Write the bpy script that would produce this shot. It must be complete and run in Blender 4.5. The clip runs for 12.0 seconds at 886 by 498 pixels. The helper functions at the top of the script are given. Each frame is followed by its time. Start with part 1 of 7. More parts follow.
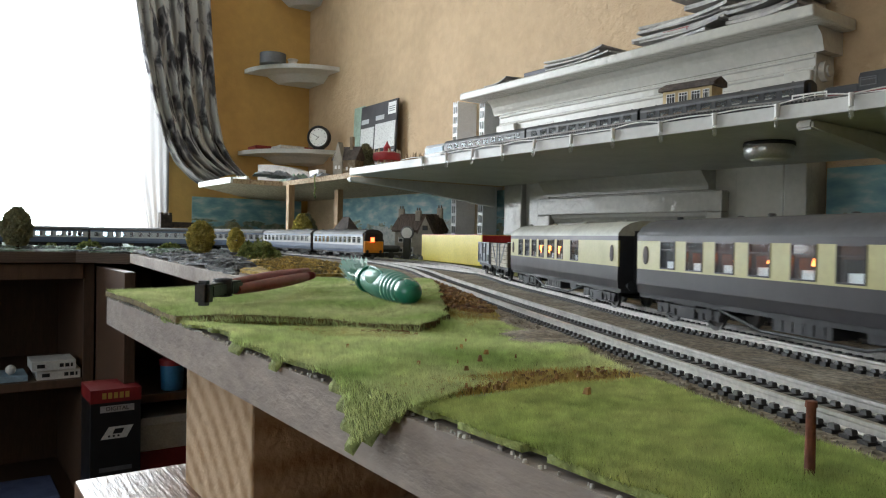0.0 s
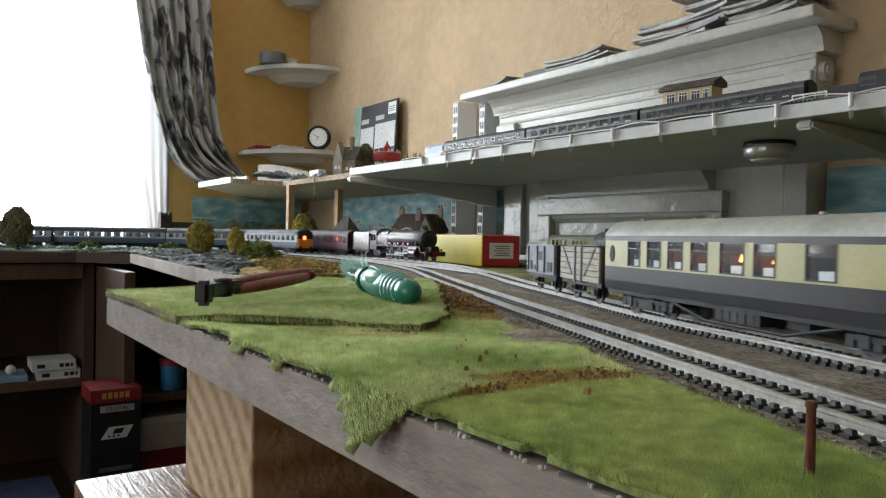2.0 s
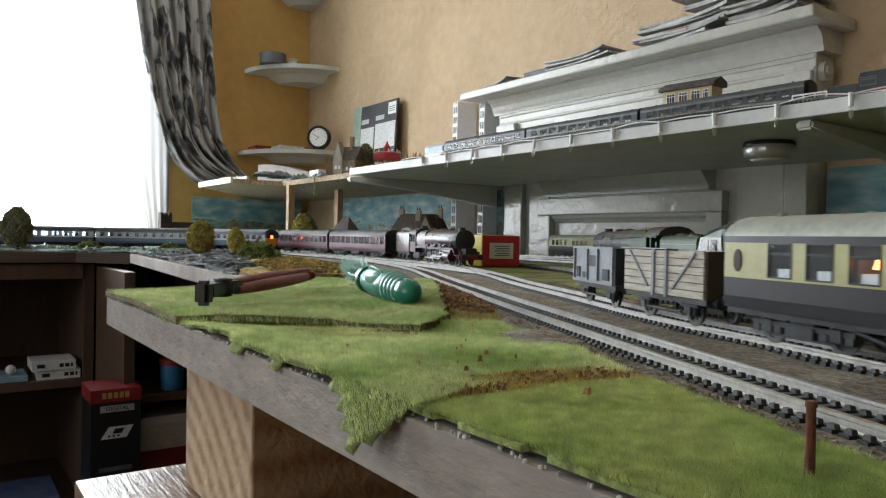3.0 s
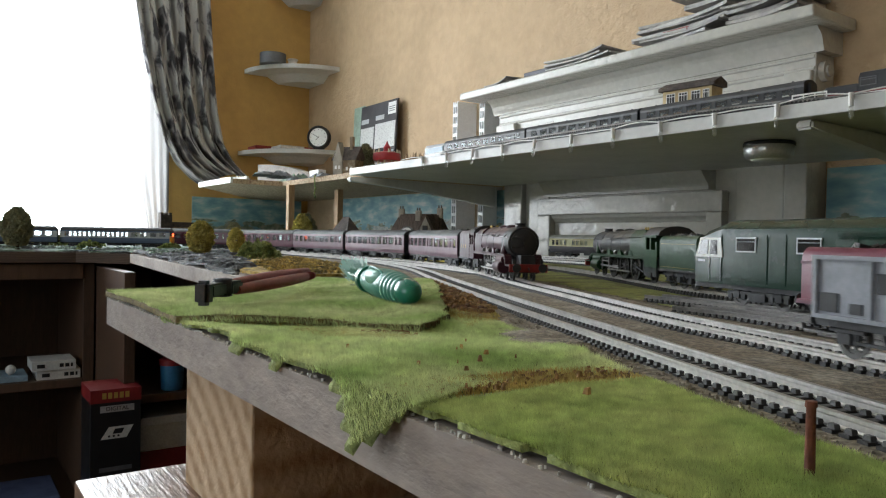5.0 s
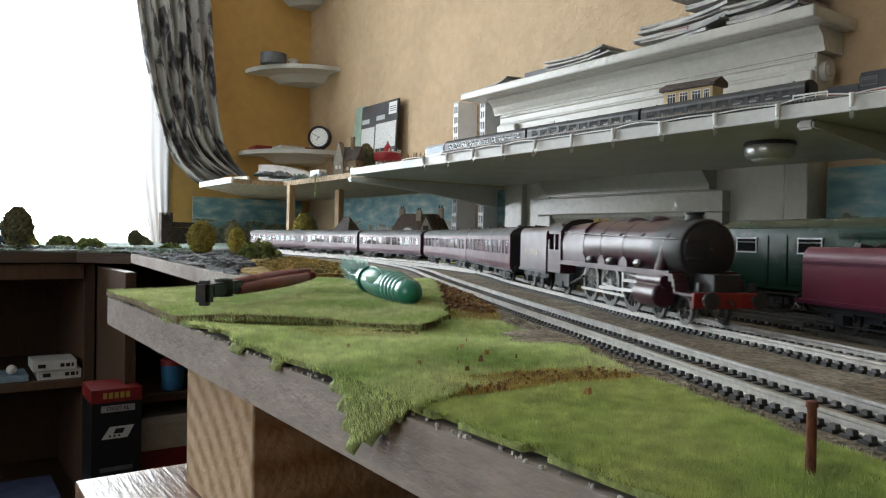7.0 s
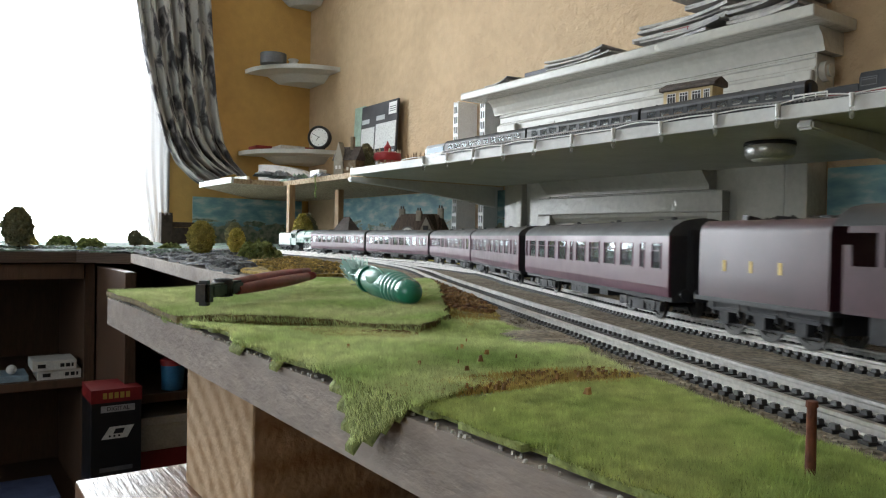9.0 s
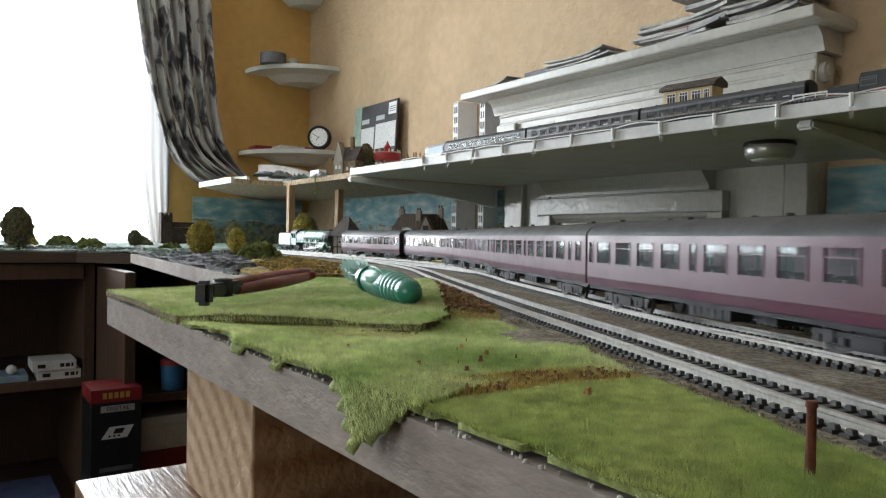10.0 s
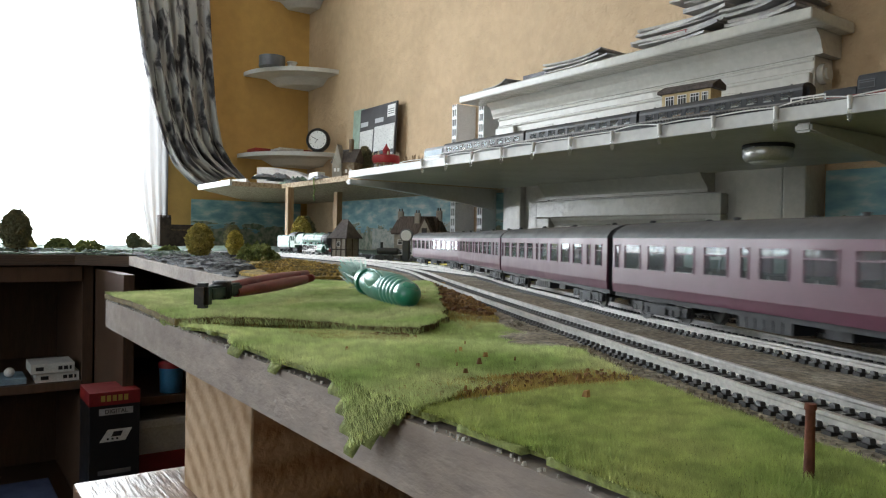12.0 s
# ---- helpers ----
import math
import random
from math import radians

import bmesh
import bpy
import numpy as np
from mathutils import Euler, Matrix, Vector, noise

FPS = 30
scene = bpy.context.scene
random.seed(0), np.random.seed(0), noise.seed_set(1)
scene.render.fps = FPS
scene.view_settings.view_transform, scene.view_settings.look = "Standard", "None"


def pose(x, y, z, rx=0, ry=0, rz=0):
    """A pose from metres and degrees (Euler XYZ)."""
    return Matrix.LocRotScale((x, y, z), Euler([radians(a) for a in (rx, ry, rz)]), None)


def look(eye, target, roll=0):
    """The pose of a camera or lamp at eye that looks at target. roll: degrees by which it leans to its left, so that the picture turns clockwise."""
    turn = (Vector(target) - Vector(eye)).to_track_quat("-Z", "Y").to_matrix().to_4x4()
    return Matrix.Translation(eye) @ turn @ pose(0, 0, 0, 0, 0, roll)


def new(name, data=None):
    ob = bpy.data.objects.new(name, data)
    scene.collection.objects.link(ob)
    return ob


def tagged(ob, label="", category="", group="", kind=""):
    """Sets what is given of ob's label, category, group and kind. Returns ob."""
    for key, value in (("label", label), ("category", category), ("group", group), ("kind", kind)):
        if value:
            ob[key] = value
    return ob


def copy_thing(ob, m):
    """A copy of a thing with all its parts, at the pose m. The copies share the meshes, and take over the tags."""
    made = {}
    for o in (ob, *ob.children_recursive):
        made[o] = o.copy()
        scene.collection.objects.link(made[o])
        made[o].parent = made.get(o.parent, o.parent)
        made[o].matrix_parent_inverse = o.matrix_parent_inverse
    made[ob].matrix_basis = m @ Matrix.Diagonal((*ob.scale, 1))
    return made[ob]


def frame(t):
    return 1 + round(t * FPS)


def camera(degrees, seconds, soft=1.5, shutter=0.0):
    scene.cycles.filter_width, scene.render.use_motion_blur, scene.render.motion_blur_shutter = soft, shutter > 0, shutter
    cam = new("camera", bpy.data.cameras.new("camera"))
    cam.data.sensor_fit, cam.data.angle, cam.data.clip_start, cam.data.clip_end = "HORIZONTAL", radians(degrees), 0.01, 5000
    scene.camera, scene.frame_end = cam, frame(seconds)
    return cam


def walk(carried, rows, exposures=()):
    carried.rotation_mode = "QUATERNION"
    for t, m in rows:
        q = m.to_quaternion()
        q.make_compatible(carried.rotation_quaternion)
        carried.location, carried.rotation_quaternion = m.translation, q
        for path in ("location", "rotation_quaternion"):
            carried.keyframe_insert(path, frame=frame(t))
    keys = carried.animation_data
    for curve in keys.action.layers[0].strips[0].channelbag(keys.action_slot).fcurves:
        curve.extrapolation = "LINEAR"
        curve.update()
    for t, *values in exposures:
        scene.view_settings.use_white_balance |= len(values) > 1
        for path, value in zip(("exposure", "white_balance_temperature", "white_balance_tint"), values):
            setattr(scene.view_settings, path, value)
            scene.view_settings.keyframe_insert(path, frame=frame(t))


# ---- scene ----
cam = camera(62.75, 12.0, soft=1.15, shutter=0.5)
EYE = (0.0, 0.0, 0.038)
_yaw, _pitch, _roll = 55.01, -0.893, 1.025


def aim(pitch=0.0, yaw=0.0):
    return pose(*EYE, 0, 0, _yaw + yaw) @ pose(0, 0, 0, 90 + _pitch + pitch, 0, 0) @ pose(0, 0, 0, 0, 0, _roll)


walk(cam, [(0.0, aim()), (5.6, aim()), (6.0, aim(0.0, 0.03)), (6.4, aim(0.0, 0.05)), (9.4, aim(0.0, 0.04)), (10.2, aim(0, 0.03)),
           (11.2, aim(0.0, 0.02)), (11.6, aim(0.08, -0.03)), (12.0, aim(0.2, -0.06))],
     exposures=[(0.0, -0.28), (12.0, -0.28)])

# ---------------------------------------------------------------- light
world = bpy.data.worlds.new("sky")
scene.world = world
world.use_nodes = True
_wn = world.node_tree.nodes
_sky = _wn.new("ShaderNodeTexSky")
_sky.sky_type = "NISHITA"
_sky.sun_disc = False
_sky.sun_elevation, _sky.sun_rotation = radians(38), radians(250)
_bg = _wn["Background"]
_bg.inputs["Strength"].default_value = 0.12
world.node_tree.links.new(_sky.outputs["Color"], _bg.inputs["Color"])
_sun = new("sun", bpy.data.lights.new("sun", "SUN"))
_sun.data.energy, _sun.data.angle, _sun.data.color = 0.9, radians(12), (1, 0.96, 0.9)
_sun.matrix_basis = look((-6, -2.0, 5), (0, 0, 0))


def window_light(m, w, h, power, color):
    ob = new("window_daylight", bpy.data.lights.new("window_daylight", "AREA"))
    ob.data.shape, ob.data.size, ob.data.size_y = "RECTANGLE", w, h
    ob.data.energy, ob.data.color = power, color
    ob.matrix_basis = m
    return ob


# the bay window in the end wall, and the second window behind the camera
window_light(look((-3.30, -0.12, 0.70), (-1.2, -0.12, 0.30)), 1.75, 1.45, 70, (0.82, 0.92, 1.0))
window_light(look((-0.6, -2.36, 0.55), (-0.8, 1.4, 0.15)), 1.7, 1.3, 22.0, (0.85, 0.94, 1.0))


# ---------------------------------------------------------------- materials
def _principled(name):
    m = bpy.data.materials.new(name)
    m.use_nodes = True
    return m, m.node_tree.nodes, m.node_tree.links, m.node_tree.nodes["Principled BSDF"]


def mat(name, color, rough=0.5, metal=0.0, var=0.12, scale=30.0, bump=0.0, bump_scale=None, color2=None, mix=(0.45, 0.65),
        detail=4.0, stretch=(1, 1, 1), island=0.0, fine=0.06, coat=0.0, spread=0.12):
    """Procedural surface: two scales of colour variation, a second colour in patches, bump."""
    m, n, l, b = _principled(name)
    tc = n.new("ShaderNodeTexCoord")
    mp = n.new("ShaderNodeMapping")
    mp.inputs["Scale"].default_value = stretch
    l.new(tc.outputs["Object"], mp.inputs["Vector"])
    big = n.new("ShaderNodeTexNoise")
    big.inputs["Scale"].default_value, big.inputs["Detail"].default_value = scale, detail
    l.new(mp.outputs["Vector"], big.inputs["Vector"])
    ramp = n.new("ShaderNodeValToRGB")
    c2 = color2 or tuple(c * (1 - 1.6 * var) for c in color)
    ramp.color_ramp.elements[0].position, ramp.color_ramp.elements[1].position = mix
    ramp.color_ramp.elements[0].color, ramp.color_ramp.elements[1].color = (*color, 1), (*c2, 1)
    l.new(big.outputs["Fac"], ramp.inputs["Fac"])
    small = n.new("ShaderNodeTexNoise")
    small.inputs["Scale"].default_value, small.inputs["Detail"].default_value = scale * 9, 3
    l.new(mp.outputs["Vector"], small.inputs["Vector"])
    hsv = n.new("ShaderNodeHueSaturation")
    mr = n.new("ShaderNodeMapRange")
    mr.inputs["From Min"].default_value, mr.inputs["From Max"].default_value = 0.3, 0.7
    mr.inputs["To Min"].default_value, mr.inputs["To Max"].default_value = 1 - fine * 2, 1 + fine * 2
    l.new(small.outputs["Fac"], mr.inputs["Value"])
    last = mr.outputs["Result"]
    if island:
        geo = n.new("ShaderNodeNewGeometry")
        oi = n.new("ShaderNodeObjectInfo")
        add = n.new("ShaderNodeMath")
        add.operation = "ADD"
        l.new(geo.outputs["Random Per Island"], add.inputs[0])
        l.new(oi.outputs["Random"], add.inputs[1])
        mi = n.new("ShaderNodeMapRange")
        mi.inputs["From Max"].default_value = 2.0
        mi.inputs["To Min"].default_value, mi.inputs["To Max"].default_value = 1 - island, 1 + island
        l.new(add.outputs[0], mi.inputs["Value"])
        mul = n.new("ShaderNodeMath")
        mul.operation = "MULTIPLY"
        l.new(last, mul.inputs[0])
        l.new(mi.outputs["Result"], mul.inputs[1])
        last = mul.outputs[0]
    l.new(last, hsv.inputs["Value"])
    l.new(ramp.outputs["Color"], hsv.inputs["Color"])
    l.new(hsv.outputs["Color"], b.inputs["Base Color"])
    rr = n.new("ShaderNodeMapRange")
    rr.inputs["To Min"].default_value, rr.inputs["To Max"].default_value = max(0.02, rough - spread), min(1, rough + spread)
    l.new(big.outputs["Fac"], rr.inputs["Value"])
    l.new(rr.outputs["Result"], b.inputs["Roughness"])
    b.inputs["Metallic"].default_value = metal
    if coat:
        b.inputs["Coat Weight"].default_value, b.inputs["Coat Roughness"].default_value = coat, 0.08
    if bump:
        bn = n.new("ShaderNodeTexNoise")
        bn.inputs["Scale"].default_value, bn.inputs["Detail"].default_value = bump_scale or scale * 6, 5
        l.new(mp.outputs["Vector"], bn.inputs["Vector"])
        bp = n.new("ShaderNodeBump")
        bp.inputs["Strength"].default_value, bp.inputs["Distance"].default_value = 1.0, bump
        l.new(bn.outputs["Fac"], bp.inputs["Height"])
        l.new(bp.outputs["Normal"], b.inputs["Normal"])
    return m


def wood(name, color, color2, grain=(1, 1, 1), scale=12.0, rough=0.6, bump=0.0006, distort=2.5, bands="X", rings=None):
    """Stretched bands of growth rings plus fine fibres. grain: scale along each axis (small = along the grain)."""
    m, n, l, b = _principled(name)
    tc = n.new("ShaderNodeTexCoord")
    mp = n.new("ShaderNodeMapping")
    mp.inputs["Scale"].default_value = grain
    l.new(tc.outputs["Object"], mp.inputs["Vector"])
    wv = n.new("ShaderNodeTexWave")
    wv.bands_direction = bands
    if rings:
        wv.wave_type, wv.rings_direction = "RINGS", "Y"
        mp.inputs["Location"].default_value = rings
    wv.inputs["Scale"].default_value, wv.inputs["Distortion"].default_value = scale, distort
    wv.inputs["Detail"].default_value, wv.inputs["Detail Scale"].default_value = 3, 1.5
    l.new(mp.outputs["Vector"], wv.inputs["Vector"])
    ns = n.new("ShaderNodeTexNoise")
    ns.inputs["Scale"].default_value, ns.inputs["Detail"].default_value = scale * 6, 6
    l.new(mp.outputs["Vector"], ns.inputs["Vector"])
    mx = n.new("ShaderNodeMath")
    mx.operation = "MULTIPLY"
    l.new(wv.outputs["Fac"], mx.inputs[0])
    l.new(ns.outputs["Fac"], mx.inputs[1])
    ramp = n.new("ShaderNodeValToRGB")
    ramp.color_ramp.elements[0].position, ramp.color_ramp.elements[1].position = 0.05, 0.6
    ramp.color_ramp.elements[0].color, ramp.color_ramp.elements[1].color = (*color, 1), (*color2, 1)
    l.new(mx.outputs[0], ramp.inputs["Fac"])
    l.new(ramp.outputs["Color"], b.inputs["Base Color"])
    b.inputs["Roughness"].default_value = rough
    bp = n.new("ShaderNodeBump")
    bp.inputs["Distance"].default_value = bump
    l.new(ns.outputs["Fac"], bp.inputs["Height"])
    l.new(bp.outputs["Normal"], b.inputs["Normal"])
    return m


def glass(name, tint=(1, 1, 1), clear=0.8, rough=0.05):
    m, n, l, b = _principled(name)
    b.inputs["Base Color"].default_value = (*tint, 1)
    b.inputs["Roughness"].default_value = rough
    b.inputs["Transmission Weight"].default_value = clear
    b.inputs["IOR"].default_value = 1.25
    return m


def glow(name, color, strength, base=(0.8, 0.8, 0.8)):
    m, n, l, b = _principled(name)
    b.inputs["Base Color"].default_value = (*base, 1)
    b.inputs["Emission Color"].default_value = (*color, 1)
    b.inputs["Emission Strength"].default_value = strength
    return m


# ---------------------------------------------------------------- mesh helpers
def box(bm, x0, x1, y0, y1, z0, z1, m=None):
    v = [bm.verts.new((x, y, z)) for z in (z0, z1) for y in (y0, y1) for x in (x0, x1)]
    fs = [bm.faces.new([v[i] for i in f]) for f in ((0, 2, 3, 1), (4, 5, 7, 6), (0, 1, 5, 4), (2, 6, 7, 3), (0, 4, 6, 2), (1, 3, 7, 5))]
    if m is not None:
        bmesh.ops.transform(bm, matrix=m, verts=v)
    return v


def bbox(x0, x1, y0, y1, z0, z1, bevel=0.0, seg=2):
    """A box with rounded edges."""
    bm = bmesh.new()
    box(bm, x0, x1, y0, y1, z0, z1)
    if bevel:
        bmesh.ops.bevel(bm, geom=bm.edges[:], offset=bevel, segments=seg, affect="EDGES", profile=0.5)
    return bm


def cyl(bm, p, q, r0, r1=None, n=12, caps=True):
    """A cylinder or cone from p to q."""
    p, q = Vector(p), Vector(q)
    r1 = r0 if r1 is None else r1
    rot = (q - p).to_track_quat("Z", "Y").to_matrix()
    rings = []
    for c, r in ((p, r0), (q, r1)):
        rings.append([bm.verts.new(c + rot @ Vector((r * math.cos(2 * math.pi * i / n), r * math.sin(2 * math.pi * i / n), 0))) for i in range(n)])
    for i in range(n):
        bm.faces.new((rings[0][i], rings[0][(i + 1) % n], rings[1][(i + 1) % n], rings[1][i]))
    if caps:
        bm.faces.new(rings[0][::-1])
        bm.faces.new(rings[1])
    return rings[0] + rings[1]


def lathe(bm, profile, axis="z", at=(0, 0, 0), n=16):
    """Turns (radius, height) pairs round an axis."""
    rings = []
    for r, h in profile:
        ring = []
        for i in range(n):
            a = 2 * math.pi * i / n
            c, s = r * math.cos(a), r * math.sin(a)
            co = {"z": (c, s, h), "x": (h, c, s), "y": (c, h, s)}[axis]
            ring.append(bm.verts.new(Vector(co) + Vector(at)))
        rings.append(ring)
    for a, b in zip(rings, rings[1:]):
        for i in range(n):
            bm.faces.new((a[i], a[(i + 1) % n], b[(i + 1) % n], b[i]))
    bm.faces.new(rings[0][::-1])
    bm.faces.new(rings[-1])
    return [v for r in rings for v in r]


def prism(bm, outline, z0, z1):
    """An upright prism on a plan outline (counter-clockwise)."""
    lo = [bm.verts.new((x, y, z0)) for x, y in outline]
    hi = [bm.verts.new((x, y, z1)) for x, y in outline]
    bm.faces.new(lo[::-1])
    bm.faces.new(hi)
    k = len(lo)
    for i in range(k):
        bm.faces.new((lo[i], lo[(i + 1) % k], hi[(i + 1) % k], hi[i]))
    return lo + hi


def extrude_x(bm, profile, x0, x1):
    """A bar along x with the given (y, z) outline."""
    a = [bm.verts.new((x0, y, z)) for y, z in profile]
    b = [bm.verts.new((x1, y, z)) for y, z in profile]
    k = len(a)
    for i in range(k):
        bm.faces.new((a[i], a[(i + 1) % k], b[(i + 1) % k], b[i]))
    bm.faces.new(a[::-1])
    bm.faces.new(b)
    return a + b


def mesh_of(name, bm, material, smooth=None):
    bmesh.ops.recalc_face_normals(bm, faces=bm.faces[:])
    me = bpy.data.meshes.new(name)
    bm.to_mesh(me)
    bm.free()
    for mm in (material if isinstance(material, (list, tuple)) else [material]):
        me.materials.append(mm)
    if smooth is not None:
        for p in me.polygons:
            p.use_smooth = True
        me.set_sharp_from_angle(angle=radians(smooth))
    return me


def part(name, bm, material, parent=None, label="", m=None, smooth=None):
    ob = new(name, bm if isinstance(bm, bpy.types.Mesh) else mesh_of(name, bm, material, smooth))
    if parent is not None:
        ob.parent = parent
    if m is not None:
        ob.matrix_basis = m
    if label:
        tagged(ob, label)
    return ob


def thing(name, label, category, m=None, group="", kind=""):
    ob = new(name)
    ob.empty_display_size = 0.02
    if m is not None:
        ob.matrix_basis = m
    return tagged(ob, label, category, group, kind)


def solid(name, bm, material, label, category="", group="", kind="", m=None, smooth=None):
    ob = part(name, bm, material, None, "", m, smooth)
    return tagged(ob, label, category, group, kind)


class Track:
    """A smooth centre line through plan points, by its length."""
    def __init__(self, pts):
        p = [Vector((x, y, 0)) for x, y in pts]
        e = [2 * p[0] - p[1], *p, 2 * p[-1] - p[-2]]
        t = [0.0]
        for a, b in zip(e, e[1:]):
            t.append(t[-1] + (b - a).length ** 0.5)
        out = []
        for i in range(1, len(e) - 2):
            p0, p1, p2, p3 = e[i - 1:i + 3]
            t0, t1, t2, t3 = t[i - 1:i + 3]
            for k in range(24):
                u = t1 + (t2 - t1) * k / 24
                a1 = p0 * ((t1 - u) / (t1 - t0)) + p1 * ((u - t0) / (t1 - t0))
                a2 = p1 * ((t2 - u) / (t2 - t1)) + p2 * ((u - t1) / (t2 - t1))
                a3 = p2 * ((t3 - u) / (t3 - t2)) + p3 * ((u - t2) / (t3 - t2))
                b1 = a1 * ((t2 - u) / (t2 - t0)) + a2 * ((u - t0) / (t2 - t0))
                b2 = a2 * ((t3 - u) / (t3 - t1)) + a3 * ((u - t1) / (t3 - t1))
                out.append(b1 * ((t2 - u) / (t2 - t1)) + b2 * ((u - t1) / (t2 - t1)))
        out.append(p[-1])
        self.p = np.array([(v.x, v.y) for v in out])
        self.s = np.r_[0, np.cumsum(np.linalg.norm(np.diff(self.p, axis=0), axis=1))]
        self.length = self.s[-1]

    def at(self, s):
        a = self.p[0] + (self.p[1] - self.p[0]) / self.s[1] * s if s < 0 else None
        if a is not None:
            return float(a[0]), float(a[1])
        if s > self.length:
            d = (self.p[-1] - self.p[-2]) / (self.s[-1] - self.s[-2])
            a = self.p[-1] + d * (s - self.length)
            return float(a[0]), float(a[1])
        return float(np.interp(s, self.s, self.p[:, 0])), float(np.interp(s, self.s, self.p[:, 1]))

    def stand(self, s, base=0.17, z=0.0, back=False):
        """The pose of a vehicle whose middle is at s, its bogies base apart."""
        (x0, y0), (x1, y1) = self.at(s - base / 2), self.at(s + base / 2)
        turn = math.degrees(math.atan2(y1 - y0, x1 - x0)) + (180 if back else 0)
        return pose((x0 + x1) / 2, (y0 + y1) / 2, z, 0, 0, turn)


OUTER = Track([(-2.02, -1.6), (-2.02, -.3), (-2.02, .1), (-2.0, .33), (-1.91, .5), (-1.76, .61), (-1.55, .66), (-1.33, .663), (-1.12, .652),
               (-.89, .618), (-.624, .503), (-.499, .4355), (-.3705, .3745), (-.273, .3265), (-.2187, .303), (-.148, .277), (-.105, .2605), (.06, .210), (.5, .19), (1.2, .19), (2.9, .19)])
INNER = Track([(-1.96, -1.6), (-1.96, -.3), (-1.96, .1), (-1.94, .3), (-1.86, .45), (-1.72, .555), (-1.53, .605), (-1.314, .607), (-1.1, .59),
               (-.93, .55), (-.752, .487), (-.587, .407), (-.36, .301), (-.224, .240), (-.067, .172), (.06, .13), (.5, .115), (1.2, .115), (2.9, .115)])
# ---------------------------------------------------------------- palette
M_WALL = mat("peach_textured_wall", (0.50, 0.36, 0.22), 0.75, var=0.08, scale=3, bump=0.006, bump_scale=70, fine=0.03)
M_OCHRE = mat("ochre_wall", (0.55, 0.335, 0.10), 0.6, var=0.05, scale=3, bump=0.001, bump_scale=120, fine=0.03)
M_GLOSS = mat("old_white_gloss_paint", (0.45, 0.44, 0.40), 0.07, var=0.04, scale=8, bump=0.0019, bump_scale=65, fine=0.03, spread=0.03)
M_SHELFW = mat("white_shelf_paint", (0.56, 0.56, 0.545), 0.4, var=0.05, scale=10, bump=0.0006, bump_scale=160, fine=0.03)
M_CHIP = mat("raw_chipboard", (0.5, 0.38, 0.25), 0.85, var=0.2, scale=120, bump=0.0008, bump_scale=700, color2=(0.3, 0.2, 0.12), fine=0.2)
M_BOARD = mat("grey_brown_painted_board", (0.40, 0.345, 0.305), 0.8, var=0.12, scale=9, color2=(0.30, 0.25, 0.22), mix=(0.42, 0.7), bump=0.0006, bump_scale=240, stretch=(1, 1, 2.2), fine=0.07)
M_FARBOARD = wood("dark_stained_board", (0.10, 0.065, 0.045), (0.06, 0.038, 0.026), (1.5, 1.5, 10), 9, 0.8, 0.0006, 3.5, "Z")
M_DARKWOOD = wood("brown_bookcase_wood", (0.095, 0.052, 0.031), (0.055, 0.030, 0.017), (9, 9, 1), 6, 0.55)
M_PINE = wood("rough_sawn_pine", (0.60, 0.45, 0.30), (0.38, 0.24, 0.13), (10, 10, 10), 2.3, 0.9, 0.002, .7, rings=(4.7, 0, 2.2))
M_BALLAST = mat("grey_brown_ballast", (0.2, 0.16, 0.11), 0.95, var=0.3, scale=45, bump=0.0012, bump_scale=900, color2=(0.3, 0.26, 0.2), fine=0.3)
M_EARTH = mat("painted_baseboard_earth", (0.14, 0.1, 0.05), 0.95, var=0.3, scale=30, bump=0.0015, bump_scale=500, color2=(0.2, 0.19, 0.06), fine=0.25)
M_FLOOR = mat("dark_carpet", (0.06, 0.035, 0.03), 0.95, var=0.3, scale=10, bump=0.002, bump_scale=300, fine=0.2)
M_CEIL = mat("white_ceiling", (0.75, 0.74, 0.7), 0.9, var=0.04, scale=4, bump=0.0005)
M_RAIL = mat("nickel_silver_rail", (0.53, 0.51, 0.48), 0.38, 0.85, var=0.15, scale=60, fine=0.08)
M_SLEEPER = mat("black_plastic_sleeper", (0.016, 0.014, 0.013), 0.55, var=0.2, scale=80, island=0.35)
M_BLACK = mat("black_plastic", (0.015, 0.015, 0.016), 0.5, var=0.2, scale=60)
M_STEEL = mat("steel_wheel_rim", (0.13, 0.128, 0.125), 0.35, 0.8, var=0.1, scale=80)
M_SKY = glow("white_overcast_daylight", (0.94, 0.97, 1.0), 3.2)

# ---------------------------------------------------------------- room
X_END, Y_WALL, Z_FLOOR, Z_CEIL, X_BACK, Y_FRONT = -3.2, 1.45, -0.86, 1.55, 3.1, -2.5


